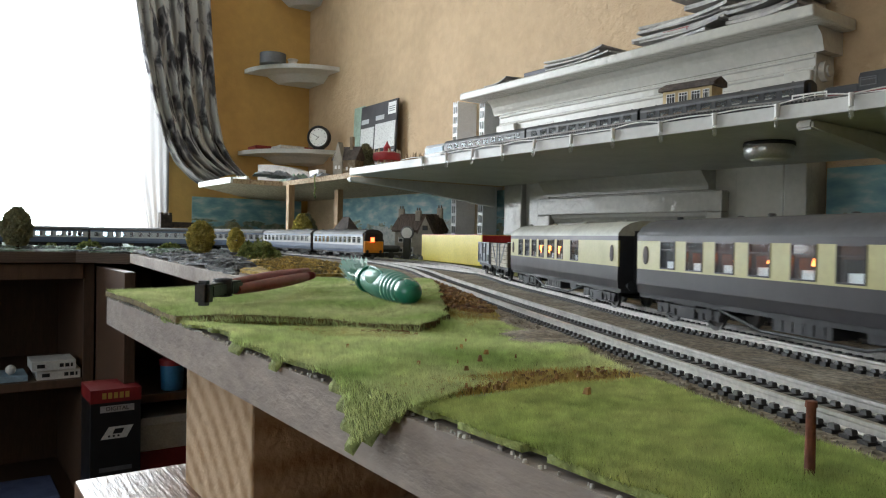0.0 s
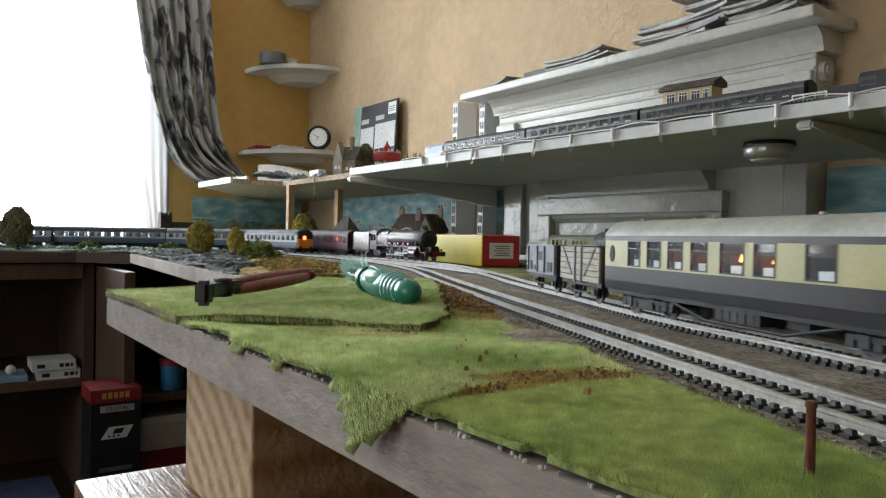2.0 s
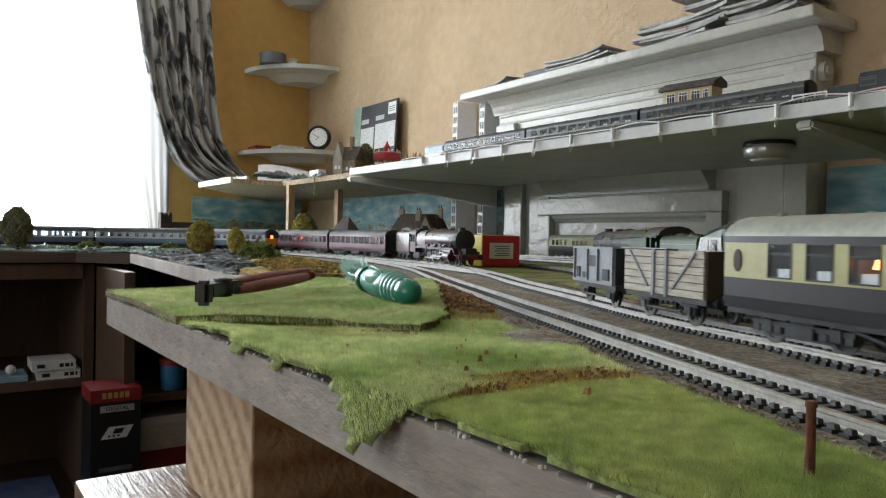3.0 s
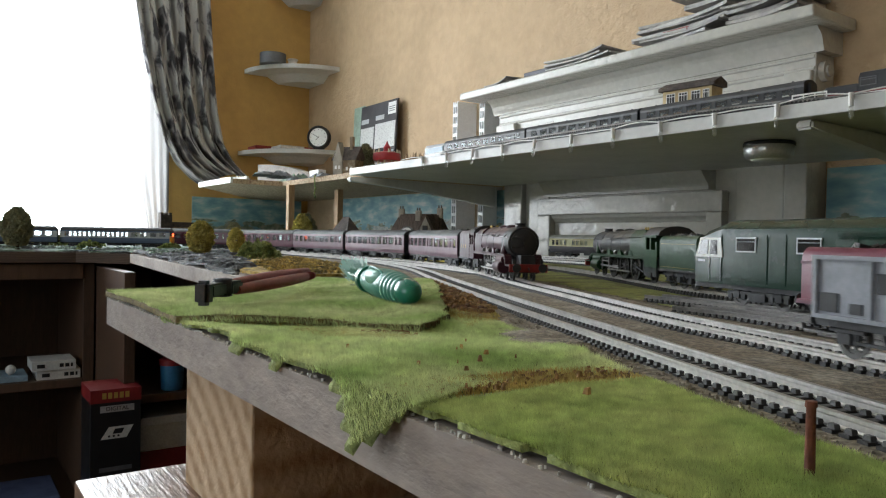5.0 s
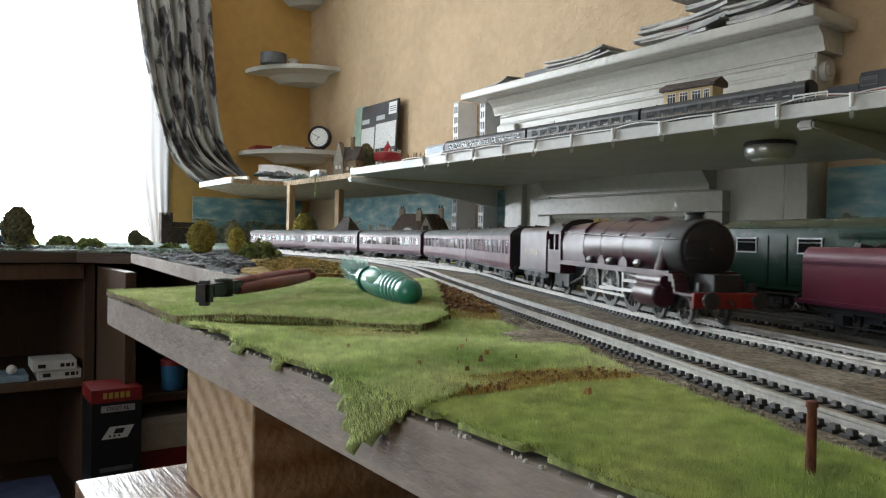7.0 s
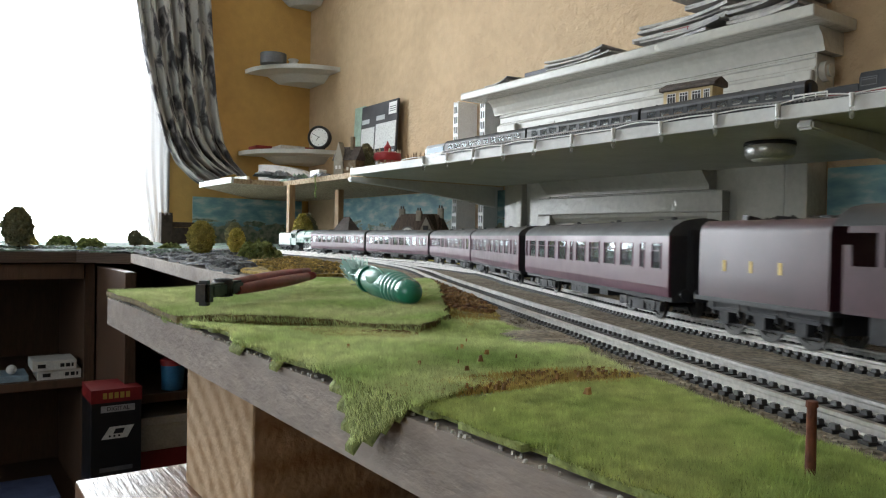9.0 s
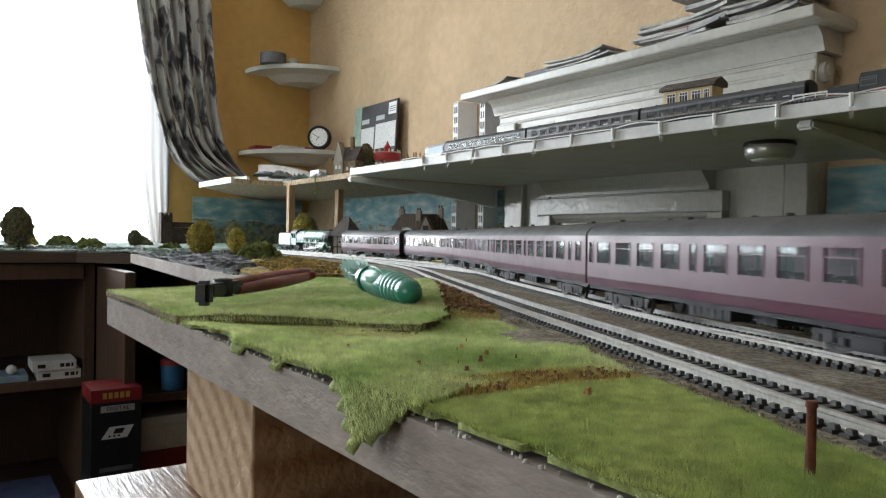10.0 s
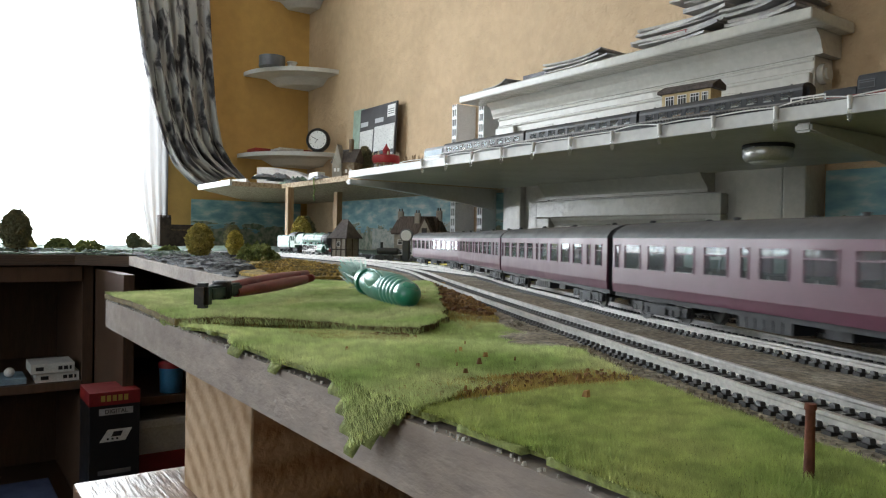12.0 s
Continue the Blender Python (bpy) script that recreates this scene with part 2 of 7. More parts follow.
def room():
    T = 0.2
    solid("floor", bbox(X_END - T, X_BACK + T, Y_FRONT - T, Y_WALL + T, Z_FLOOR - 0.1, Z_FLOOR), M_FLOOR, "dark brown carpeted floor of the layout room", "floor", kind="structure")
    solid("ceiling", bbox(X_END - T, X_BACK + T, Y_FRONT - T, Y_WALL + T, Z_CEIL, Z_CEIL + 0.1), M_CEIL, "plain white ceiling", "ceiling", kind="structure")
    solid("wall_north", bbox(X_END - T, X_BACK + T, Y_WALL, Y_WALL + T, Z_FLOOR, Z_CEIL), M_WALL, "peach painted wall with rough textured plaster", "wall", kind="structure")
    solid("wall_east", bbox(X_BACK, X_BACK + T, Y_FRONT, Y_WALL, Z_FLOOR, Z_CEIL), M_OCHRE, "plain ochre painted wall", "wall", kind="structure")
    # end wall with the wide window opening
    bm = bmesh.new()
    wy0, wy1, wz0, wz1 = -1.02, 0.80, -0.06, 1.42
    box(bm, X_END - T, X_END, wy1, Y_WALL, Z_FLOOR, Z_CEIL)
    box(bm, X_END - T, X_END, Y_FRONT, wy0, Z_FLOOR, Z_CEIL)
    box(bm, X_END - T, X_END, wy0, wy1, Z_FLOOR, wz0)
    box(bm, X_END - T, X_END, wy0, wy1, wz1, Z_CEIL)
    solid("wall_west", bm, M_OCHRE, "ochre painted end wall around a wide window", "wall", kind="structure")
    # side wall with the second window
    bm = bmesh.new()
    box(bm, X_END - T, -1.5, Y_FRONT - T, Y_FRONT, Z_FLOOR, Z_CEIL)
    box(bm, 0.3, X_BACK + T, Y_FRONT - T, Y_FRONT, Z_FLOOR, Z_CEIL)
    box(bm, -1.5, 0.3, Y_FRONT - T, Y_FRONT, Z_FLOOR, -0.12)
    box(bm, -1.5, 0.3, Y_FRONT - T, Y_FRONT, 1.25, Z_CEIL)
    solid("wall_south", bm, M_OCHRE, "ochre painted wall with a second window", "wall", kind="structure")
    # white window frame
    win = thing("window_1", "white painted window frame against bright overcast daylight", "window", kind="structure")
    fr = mat("white_window_paint", (0.8, 0.8, 0.78), 0.35, var=0.04, scale=10)
    for nm, b in (("window_frame", (X_END - 0.08, X_END - 0.02, wy1 - 0.015, wy1, wz0, wz1)), ("window_frame", (X_END - 0.08, X_END - 0.02, wy0, wy0 + 0.05, wz0, wz1)),
                  ("window_frame", (X_END - 0.08, X_END - 0.02, wy0 + 0.05, wy1 - 0.05, wz1 - 0.05, wz1)),
                  ("window_sill", (X_END - 0.1, X_END + 0.06, wy0 - 0.03, wy1 + 0.02, wz0 - 0.03, wz0))):
        part(nm, bbox(*b, 0.004), fr, win)
    part("pane", bbox(X_END - 0.055, X_END - 0.05, wy0 + 0.05, wy1 - 0.05, wz0, wz1 - 0.05), glass("window_glass", (1, 1, 1), 1.0, 0.0), win).visible_shadow = False
    part("pane", bbox(-1.5, 0.3, Y_FRONT - 0.1, Y_FRONT - 0.095, -0.12, 1.25), glass("side_window_glass", (1, 1, 1), 1.0, 0.0), win).visible_shadow = False
    solid("backdrop", bbox(X_END - 1.2, X_END - 1.15, -4.5, 3.0, -1.6, 3.2), M_SKY, "featureless bright white sky outside the window", "sky", kind="structure")


room()
BOARD_Z = -0.0075


def baseboards():
    t = 0.018
    # main board: front edge parallel to the wall, chamfered end, further boards behind
    bm = bmesh.new()
    prism(bm, [(-.545, .098), (2.9, .098), (2.9, 1.36), (-1.62, 1.36), (-1.62, .335), (-1.2, .30), (-.78, .265), (-.715, .262)], BOARD_Z - 0.0185, BOARD_Z)
    solid("baseboard", bm, [M_BOARD], "grey weathered timber baseboard edge of the model railway", "baseboard", kind="structure")
    bm = bmesh.new()
    prism(bm, [(-3.18, -2.45), (-1.74, -2.45), (-1.74, .25), (-1.625, .335), (-1.625, 1.36), (-3.18, 1.36)], BOARD_Z - 0.022, BOARD_Z)
    solid("baseboard", bm, [M_FARBOARD], "dark timber baseboard of the far end of the layout", "baseboard", kind="structure")


baseboards()


def upper_shelf():
    sh = thing("upper_shelf", "long white painted shelf carrying a model railway line", "shelf")
    part("board", bbox(-1.66, 0.6, 0.8745, 1.3655, 0.193, 0.210, 0.001), M_SHELFW, sh)
    part("edge_strip", bbox(-1.66, 0.6, 0.866, 0.874, 0.1925, 0.2105, 0.0015), M_SHELFW, sh, "chipped white edge strip")
    bm = bmesh.new()
    prism(bm, [(-2.25, .93), (-1.663, .93), (-1.663, 1.43), (-3.18, 1.43), (-3.18, 1.16), (-2.53, .75), (-2.25, .75)], 0.197, 0.212)
    solid("corner_shelf_board", bm, M_CHIP, "raw chipboard shelf board in the room corner", "shelf")


upper_shelf()


# ---------------------------------------------------------------- ground, tracks and scenery of the layout
def inside(poly, x, y):
    hit = np.zeros(x.shape, bool)
    for (x0, y0), (x1, y1) in zip(poly, poly[1:] + poly[:1]):
        c = ((y0 > y) != (y1 > y)) & (x < (x1 - x0) * (y - y0) / ((y1 - y0) or 1e-9) + x0)
        hit ^= c
    return hit


def lumps(x, y, k, seed):
    """Smooth waves of about -1 to 1."""
    rs = np.random.RandomState(seed)
    z = np.zeros(np.shape(x))
    for _ in range(9):
        a, b, c = rs.uniform(-k, k), rs.uniform(-k, k), rs.uniform(0, 6.28)
        z = z + np.sin(a * x + b * y + c)
    return z / 3.4


def sheet(name, poly, height, step, material, skirt=0.004, smooth=True, rough=0.0):
    """A sheet over a plan outline, its surface at height(x, y), with a turned-down rim."""
    xs = np.arange(min(p[0] for p in poly), max(p[0] for p in poly) + step, step)
    ys = np.arange(min(p[1] for p in poly), max(p[1] for p in poly) + step, step)
    gx, gy = np.meshgrid(xs, ys, indexing="ij")
    jx, jy = rough * lumps(gx[:-1, :-1], gy[:-1, :-1], 260, 41), rough * lumps(gx[:-1, :-1], gy[:-1, :-1], 260, 42)
    keep = inside(poly, gx[:-1, :-1] + step / 2 + jx, gy[:-1, :-1] + step / 2 + jy)
    gz = height(gx, gy)
    ny = len(ys)
    verts = list(zip(gx.ravel().tolist(), gy.ravel().tolist(), gz.ravel().tolist()))
    faces, edge = [], {}
    for i, j in zip(*np.nonzero(keep)):
        a = int(i * ny + j)
        q = (a, a + ny, a + ny + 1, a + 1)
        faces.append(q)
        for e in zip(q, q[1:] + q[:1]):
            if (e[1], e[0]) in edge:
                del edge[(e[1], e[0])]
            else:
                edge[e] = 1
    low = {}
    for a, b in edge:
        for v in (a, b):
            if v not in low:
                low[v] = len(verts)
                verts.append((verts[v][0], verts[v][1], verts[v][2] - skirt))
        faces.append((b, a, low[a], low[b]))
    me = bpy.data.meshes.new(name)
    me.from_pydata(verts, [], faces)
    me.materials.append(material)
    for p in me.polygons:
        p.use_smooth = smooth
    return me


def blades(name, poly, height, count, size, width, material, seed, lean=0.5):
    """Fibres standing on a surface, one thin triangle each."""
    rs = np.random.RandomState(seed)
    x0, x1 = min(p[0] for p in poly), max(p[0] for p in poly)
    y0, y1 = min(p[1] for p in poly), max(p[1] for p in poly)
    x, y = rs.uniform(x0, x1, count * 3), rs.uniform(y0, y1, count * 3)
    ok = inside(poly, x +   .0016 * lumps(x, y, 260, 41), y + .0016 * lumps(x, y, 260, 42))
    x, y = x[ok][:count], y[ok][:count]
    k = len(x)
    z = height(x, y)
    a, h = rs.uniform(0, 6.28, k), size * rs.uniform(0.5, 1.15, k)
    l = rs.uniform(0.1, lean, k) * h
    la = rs.normal(-1.2, 1.3, k)
    v = np.empty((k, 3, 3))
    for c, sg in ((0, -1), (1, 1)):
        v[:, c] = np.c_[x + sg * width * np.cos(a), y + sg * width * np.sin(a), z - 0.0004]
    v[:, 2] = np.c_[x + l * np.cos(la), y + l * np.sin(la), z + h]
    me = bpy.data.meshes.new(name)
    me.vertices.add(3 * k)
    me.vertices.foreach_set("co", v.ravel())
    me.loops.add(3 * k)
    me.loops.foreach_set("vertex_index", np.arange(3 * k))
    me.polygons.add(k)
    me.polygons.foreach_set("loop_start", np.arange(0, 3 * k, 3))
    me.update()
    me.validate()
    me.materials.append(material)
    return me


def fibre(name, color, color2):
    """Thin nylon fibres that let light through, varied from fibre to fibre and in patches."""
    m = mat(name, color, 0.9, var=0.2, scale=22, color2=color2, mix=(0.36, 0.64), island=0.35, fine=0.14)
    n, l = m.node_tree.nodes, m.node_tree.links
    tl, mx = n.new("ShaderNodeBsdfTranslucent"), n.new("ShaderNodeMixShader")
    mx.inputs[0].default_value = 0.45
    l.new(n["Principled BSDF"].inputs["Base Color"].links[0].from_socket, tl.inputs["Color"])
    l.new(n["Principled BSDF"].outputs[0], mx.inputs[1])
    l.new(tl.outputs[0], mx.inputs[2])
    l.new(mx.outputs[0], n["Material Output"].inputs["Surface"])
    return m


M_GRASS = fibre("lime_static_grass", (0.66, 0.70, 0.36), (0.38, 0.50, 0.18))
M_GRASSNEAR = fibre("green_static_grass", (0.54, 0.58, 0.23), (0.36, 0.46, 0.14))
M_MOSSFIBRE = fibre("ochre_moss_fibre", (0.50, 0.40, 0.12), (0.30, 0.17, 0.055))
M_MATEDGE = mat("brown_mat_edge", (0.17, 0.13, 0.045), 0.95, var=0.3, scale=60, bump=0.0008, bump_scale=700, fine=0.25)
M_GRASSBASE = mat("grass_mat_backing", (0.25, 0.29, 0.09), 0.95, var=0.2, scale=40, bump=0.0008, bump_scale=900, fine=0.2)
M_MOSS = mat("orange_brown_scatter", (0.30, 0.17, 0.06), 0.95, var=0.3, scale=60, color2=(0.17, 0.08, 0.035), island=0.5, fine=0.25)
M_OLIVE = mat("olive_painted_ground", (0.21, 0.22, 0.05), 0.9, var=0.3, scale=18, color2=(0.1, 0.08, 0.03), bump=0.001, bump_scale=500, fine=0.2)
M_TEAL = mat("grey_green_rock_scatter", (0.16, 0.24, 0.17), 0.8, var=0.3, scale=25, color2=(0.1, 0.11, 0.12), mix=(0.4, 0.6), bump=0.002, bump_scale=260, fine=0.25, island=0.3)
M_ROCK = mat("slate_grey_cork_bark", (0.075, 0.078, 0.09), 0.8, var=0.35, scale=40, color2=(0.19, 0.20, 0.21), bump=0.002, bump_scale=300, fine=0.2, island=0.3)
M_OCHREMOSS = mat("ochre_moss_ground", (0.38, 0.26, 0.055), 0.95, var=0.3, scale=30, color2=(0.12, 0.1, 0.04), bump=0.002, bump_scale=420, fine=0.3, island=0.3)


def ground_cover():
    bed = [(-.98, .49), (-.6, .36), (-.4, .272), (-.2, .190), (-.05, .115), (2.85, .104), (2.85, .24), (.1, .235), (-.2, .348), (-.62, .535), (-.9, .66), (-1.3, .70), (-1.62, .7), (-1.62, .55), (-1.2, .55)]
    solid("trackbed", sheet("trackbed", bed, lambda x, y: -.0043 + .0004 * lumps(x, y, 160, 3), .008, M_BALLAST, .0028), None,
          "grey-brown fibrous ballast trackbed between the rails", "trackbed", kind="structure")
    yard = [(-1.615, .705), (-1.3, .705), (-.9, .665), (-.62, .540), (-.2, .353), (.1, .240), (2.85, .245), (2.85, 1.355), (-1.615, 1.355)]
    solid("yard_ground", sheet("yard_ground", yard, lambda x, y: -.0060 + .0006 * lumps(x, y, 70, 4), .014, M_OLIVE, .0018), None,
          "olive and brown painted ground of the sidings", "ground", kind="structure")
    # rocky far corner, ochre moss nearer, raised to a low ridge
    moss = [(-.70, .275), (-.70, .40), (-.96, .485), (-1.2, .545), (-1.5, .55), (-1.3, .42), (-1.0, .36), (-.80, .285)]
    hm = lambda x, y: -.005 + .0035 * (1 + lumps(x, y, 55, 8)) * 0.6
    solid("moss_ground", sheet("moss_ground", moss, hm, .006, M_OCHREMOSS, .003, False), None, "ochre moss scatter over rough ground", "ground cover", kind="stuff")
    rock = [(-.79, .272), (-1.0, .365), (-1.3, .425), (-1.5, .545), (-1.615, .56), (-1.615, .34), (-1.2, .305)]
    hr = lambda x, y: -.006 + .007 * np.clip(.55 + .6 * lumps(x, y, 75, 9), 0, 1.3)
    solid("rock_ground", sheet("rock_ground", rock, hr, .007, M_ROCK, .003, False), None, "slate-grey broken cork bark with green scatter", "rocks", kind="stuff")
    far = [(-3.15, -2.4), (-1.75, -2.4), (-1.75, .255), (-1.63, .335), (-1.63, 1.34), (-3.15, 1.34)]
    hf = lambda x, y: -.0062 + .005 * np.clip(.4 + .5 * lumps(x, y, 48, 10), 0, 1.2)
    solid("far_ground", sheet("far_ground", far, hf, .016, M_TEAL, .002, False), None, "grey-green crumpled ground with scattered stones", "ground", kind="stuff")


ground_cover()


def stones(name, label, poly, count, size, material, seed, z=-0.003, flat=0.6):
    """Loose angular crumbs over a stretch of ground."""
    rs = random.Random(seed)
    verts, faces = [], []
    xs, ys = [p[0] for p in poly], [p[1] for p in poly]
    k = 0
    while k < count:
        x, y = rs.uniform(min(xs), max(xs)), rs.uniform(min(ys), max(ys))
        if not inside(poly, np.array([x]), np.array([y]))[0]:
            continue
        k += 1
        r = size * rs.uniform(0.35, 1.1) ** 1.3
        o = len(verts)
        a0 = rs.uniform(0, 6)
        for i in range(5):
            a = a0 + i * 1.2566 + rs.uniform(-.3, .3)
            rr = r * rs.uniform(.7, 1.2)
            verts.append((x + rr * math.cos(a), y + rr * math.sin(a), z - .001))
        for i in range(5):
            a = a0 + i * 1.2566 + rs.uniform(-.4, .4)
            rr = r * rs.uniform(.4, .8)
            verts.append((x + rr * math.cos(a), y + rr * math.sin(a), z + r * flat * rs.uniform(.5, 1.3)))
        faces.append([o + 5 + i for i in range(5)])
        faces += [(o + i, o + (i + 1) % 5, o + 5 + (i + 1) % 5, o + 5 + i) for i in range(5)]
    me = bpy.data.meshes.new(name)
    me.from_pydata(verts, [], faces)
    me.materials.append(material)
    return solid(name, me, None, label, "scatter", kind="stuff")


stones("brown_scatter", "orange-brown clumps of scatter beside the grass mat", [(-.60, .375), (-.45, .285), (-.36, .245), (-.31, .25), (-.33, .27), (-.45, .335), (-.57, .40)], 1100, .0026, M_MOSS, 1)
stones("brown_scatter", "orange-brown crumbs along the join of the grass mats", [(-.178, .100), (-.160, .100), (-.148, .178), (-.165, .182)], 240, .0011, M_MOSS, 2, -.0035)
stones("brown_scatter", "brown crumbs in the hollow of the grass mat", [(-.275, .148), (-.246, .152), (-.255, .168), (-.27, .168)], 90, .0013, M_MOSS, 5, -.003)
stones("brown_scatter", "few brown crumbs lying on the grass", [(-.24, .12), (-.13, .115), (-.13, .15), (-.22, .2)], 16, .0011, M_MOSS, 6, -.001)
stones("ballast_crumbs", "loose grey ballast crumbs beside the near rail", [(-.32, .256), (-.20, .206), (-.06, .146), (-.06, .152), (-.32, .270)], 420, .0006, M_BALLAST, 7, -.004)
stones("bark_chips", "broken slate-grey bark chips on the far board", [(-.80, .285), (-1.3, .32), (-1.6, .38), (-1.6, .55), (-1.3, .44), (-1.0, .37)], 500, .012, M_ROCK, 8, -.002, .35)
stones("green_stones", "pale green stones along the far board edge", [(-1.3, .32), (-1.62, .36), (-1.76, .24), (-1.76, -.2), (-1.9, -.2), (-1.88, .3), (-1.7, .45), (-1.45, .5)], 520, .011, M_TEAL, 9, 0.0, .4)
stones("ochre_crumbs", "ochre moss crumbs near the toothbrush", [(-.70, .285), (-.70, .40), (-.96, .48), (-1.25, .535), (-1.0, .37)], 1500, .003, M_OCHREMOSS, 10, -.001, .6)
stones("stone_pile", "grey stones heaped behind the tracks", [(-1.75, .75), (-1.1, .74), (-1.1, .84), (-1.75, .86)], 200, .009, M_ROCK, 11, -.003)

M_FLAKE = mat("flaking_white_paint", (0.62, 0.60, 0.56), 0.7, var=0.2, scale=60, island=0.3)
stones("paint_flakes", "flakes of old white paint along the board edge", [(-.545, .0982), (.3, .0982), (.3, .1005), (-.545, .1005)], 420, .0009, M_FLAKE, 12, BOARD_Z + .0006, .2)

MAT_REAR = [(-.552, .0985), (-.372, .0985), (-.335, .118), (-.312, .155), (-.268, .176), (-.300, .213), (-.45, .312), (-.575, .388), (-.645, .30), (-.575, .17)]
MAT_MID = [(-.42, .0995), (-.32, .099), (-.205, .0985), (-.182, .0955), (-.168, .0885), (-.158, .0935), (-.150, .100), (-.160, .116), (-.158, .186), (-.216, .211), (-.306, .243), (-.36, .26), (-.34, .2), (-.36, .15), (-.40, .11)]
MAT_NEAR = [(-.160, .100), (-.02, .0995), (0.05, .0995), (0.03, .112), (-.073, .150), (-.109, .166), (-.146, .180), (-.152, .12)]
drop = lambda x, y: -np.clip(.0985 - y, 0, 1) * 1.3
FOLD = [(-.365, .100), (-.335, .118), (-.312, .155), (-.268, .176), (-.300, .213), (-.45, .312), (-.575, .388)]


def from_fold(x, y):
    """How far a place lies from the turned-up edge of the rear mat."""
    d = np.full(np.shape(x), 9.0)
    for (ax, ay), (bx, by) in zip(FOLD, FOLD[1:]):
        u = np.clip(((x - ax) * (bx - ax) + (y - ay) * (by - ay)) / ((bx - ax) ** 2 + (by - ay) ** 2), 0, 1)
        d = np.minimum(d, np.hypot(x - ax - u * (bx - ax), y - ay - u * (by - ay)))
    return d


h_rear = lambda x, y: -.0035 + .0010 * lumps(x, y, 60, 21) + .0024 * np.exp(-(from_fold(x, y) / .030) ** 2) * np.clip((y - .10) / .02, 0, 1)
h_mid = lambda x, y: -.0050 + .0016 * lumps(x, y, 70, 22) + drop(x, y) + .004 * np.exp(-(((x + .2) / .03) ** 2 + ((y - .125) / .03) ** 2))
h_near = lambda x, y: -.0042 + .0006 * lumps(x, y, 80, 23)


def grass():
    for poly, h, n, lab, seed, skirt in ((MAT_REAR, h_rear, 210000, "lime-green static grass mat laid over the front board", 31, .0032),
                                         (MAT_MID, h_mid, 170000, "lime-green grass mat drooping over the board edge", 32, .0015),
                                         (MAT_NEAR, h_near, 140000, "thin green grass mat beside the track", 33, .0015)):
        g = thing("grass_mat", lab, "grass mat", group="grass mats", kind="stuff")
        part("backing", sheet("backing", poly, h, .0025, M_MATEDGE if seed == 31 else M_GRASSBASE, skirt, rough=.0016), None, g)
        part("fibres", blades("fibres", poly, h, n, (.0021 if seed < 33 else .0015), .00011, M_GRASS if seed < 33 else M_GRASSNEAR, seed, .95), None, g)
        if seed == 31:
            band = FOLD[:6] + [(x + .0035, y - .0028) for x, y in FOLD[5::-1]]
            part("ragged_edge", blades("ragged_edge", band, lambda x, y: h_rear(x, y) - .0018, 16000, .0030, .00014, M_GRASS, 35, 1.3), None, g)
            part("brown_edge", blades("brown_edge", band, lambda x, y: h_rear(x, y) - .0034, 5000, .0022, .00018, M_MOSSFIBRE, 36, 1.1), None, g)
    for poly, h, n, lab, seed in (([(-.178, .100), (-.160, .100), (-.142, .178), (-.168, .186)], h_near, 4500, "orange-yellow moss along the join of the grass mats", 51),
                                  ([(-.310, .150), (-.262, .172), (-.243, .152), (-.262, .130), (-.30, .128)], h_mid, 11000, "ochre moss worn into the grass below the fold", 52),
                                  ([(-.56, .365), (-.45, .297), (-.31, .222), (-.27, .205), (-.30, .25), (-.45, .33)], lambda x, y: -.004 + 0 * x, 16000, "orange-brown moss between grass mat and track", 53)):
        solid("moss_fibres", blades("moss_fibres", poly, h, n, .0017, .00022, M_MOSSFIBRE, seed, 1.2), None, lab, "moss", kind="stuff")


grass()


# ---------------------------------------------------------------- track
def ribbon(path, s0, s1, off, profile, step=0.012):
    """A bar of the given (sideways, z) outline along a path."""
    n = max(2, int((s1 - s0) / step))
    pts = [path.at(s0 + (s1 - s0) * i / n) for i in range(n + 1)]
    verts, faces, k = [], [], len(profile)
    for i, (x, y) in enumerate(pts):
        a, b = pts[max(0, i - 1)], pts[min(n, i + 1)]
        d = Vector((b[0] - a[0], b[1] - a[1])).normalized()
        for o, z in profile:
            verts.append((x - d.y * (off + o), y + d.x * (off + o), z))
    for i in range(n):
        for j in range(k):
            faces.append((i * k + j, i * k + (j + 1) % k, (i + 1) * k + (j + 1) % k, (i + 1) * k + j))
    faces += [tuple(range(k))[::-1], tuple(n * k + j for j in range(k))]
    return verts, faces


RAIL = [(-.0013, -.0036), (.0013, -.0036), (.0013, -.0031), (.0006, -.0026), (.0006, -.0013), (.0009, -.0009), (.0009, 0), (-.0009, 0), (-.0009, -.0009), (-.0006, -.0013), (-.0006, -.0026), (-.0013, -.0031)]


def wedge_box(bm, x0, x1, y0, y1, z0, z1):
    """A rail chair: a block narrowing to its top."""
    i = .35 * (x1 - x0) / 2
    lo = [bm.verts.new(v) for v in ((x0, y0, z0), (x1, y0, z0), (x1, y1, z0), (x0, y1, z0))]
    hi = [bm.verts.new(v) for v in ((x0 + i, y0 + .0002, z1), (x1 - i, y0 + .0002, z1), (x1 - i, y1 - .0002, z1), (x0 + i, y1 - .0002, z1))]
    for k in range(4):
        bm.faces.new((lo[k], lo[(k + 1) % 4], hi[(k + 1) % 4], hi[k]))
    bm.faces.new(hi)


def sleeper_mesh():
    bm = bmesh.new()
    box(bm, -.0015, .0015, -.0128, .0128, -.0056, -.0034)
    for y in (-.0090, .0090):
        for sgn in (-1, 1):
            c = y + sgn * .0019
            wedge_box(bm, -.0013, .0013, c - .0009, c + .0009, -.0036, -.0023)
    return mesh_of("sleeper", bm, M_SLEEPER)


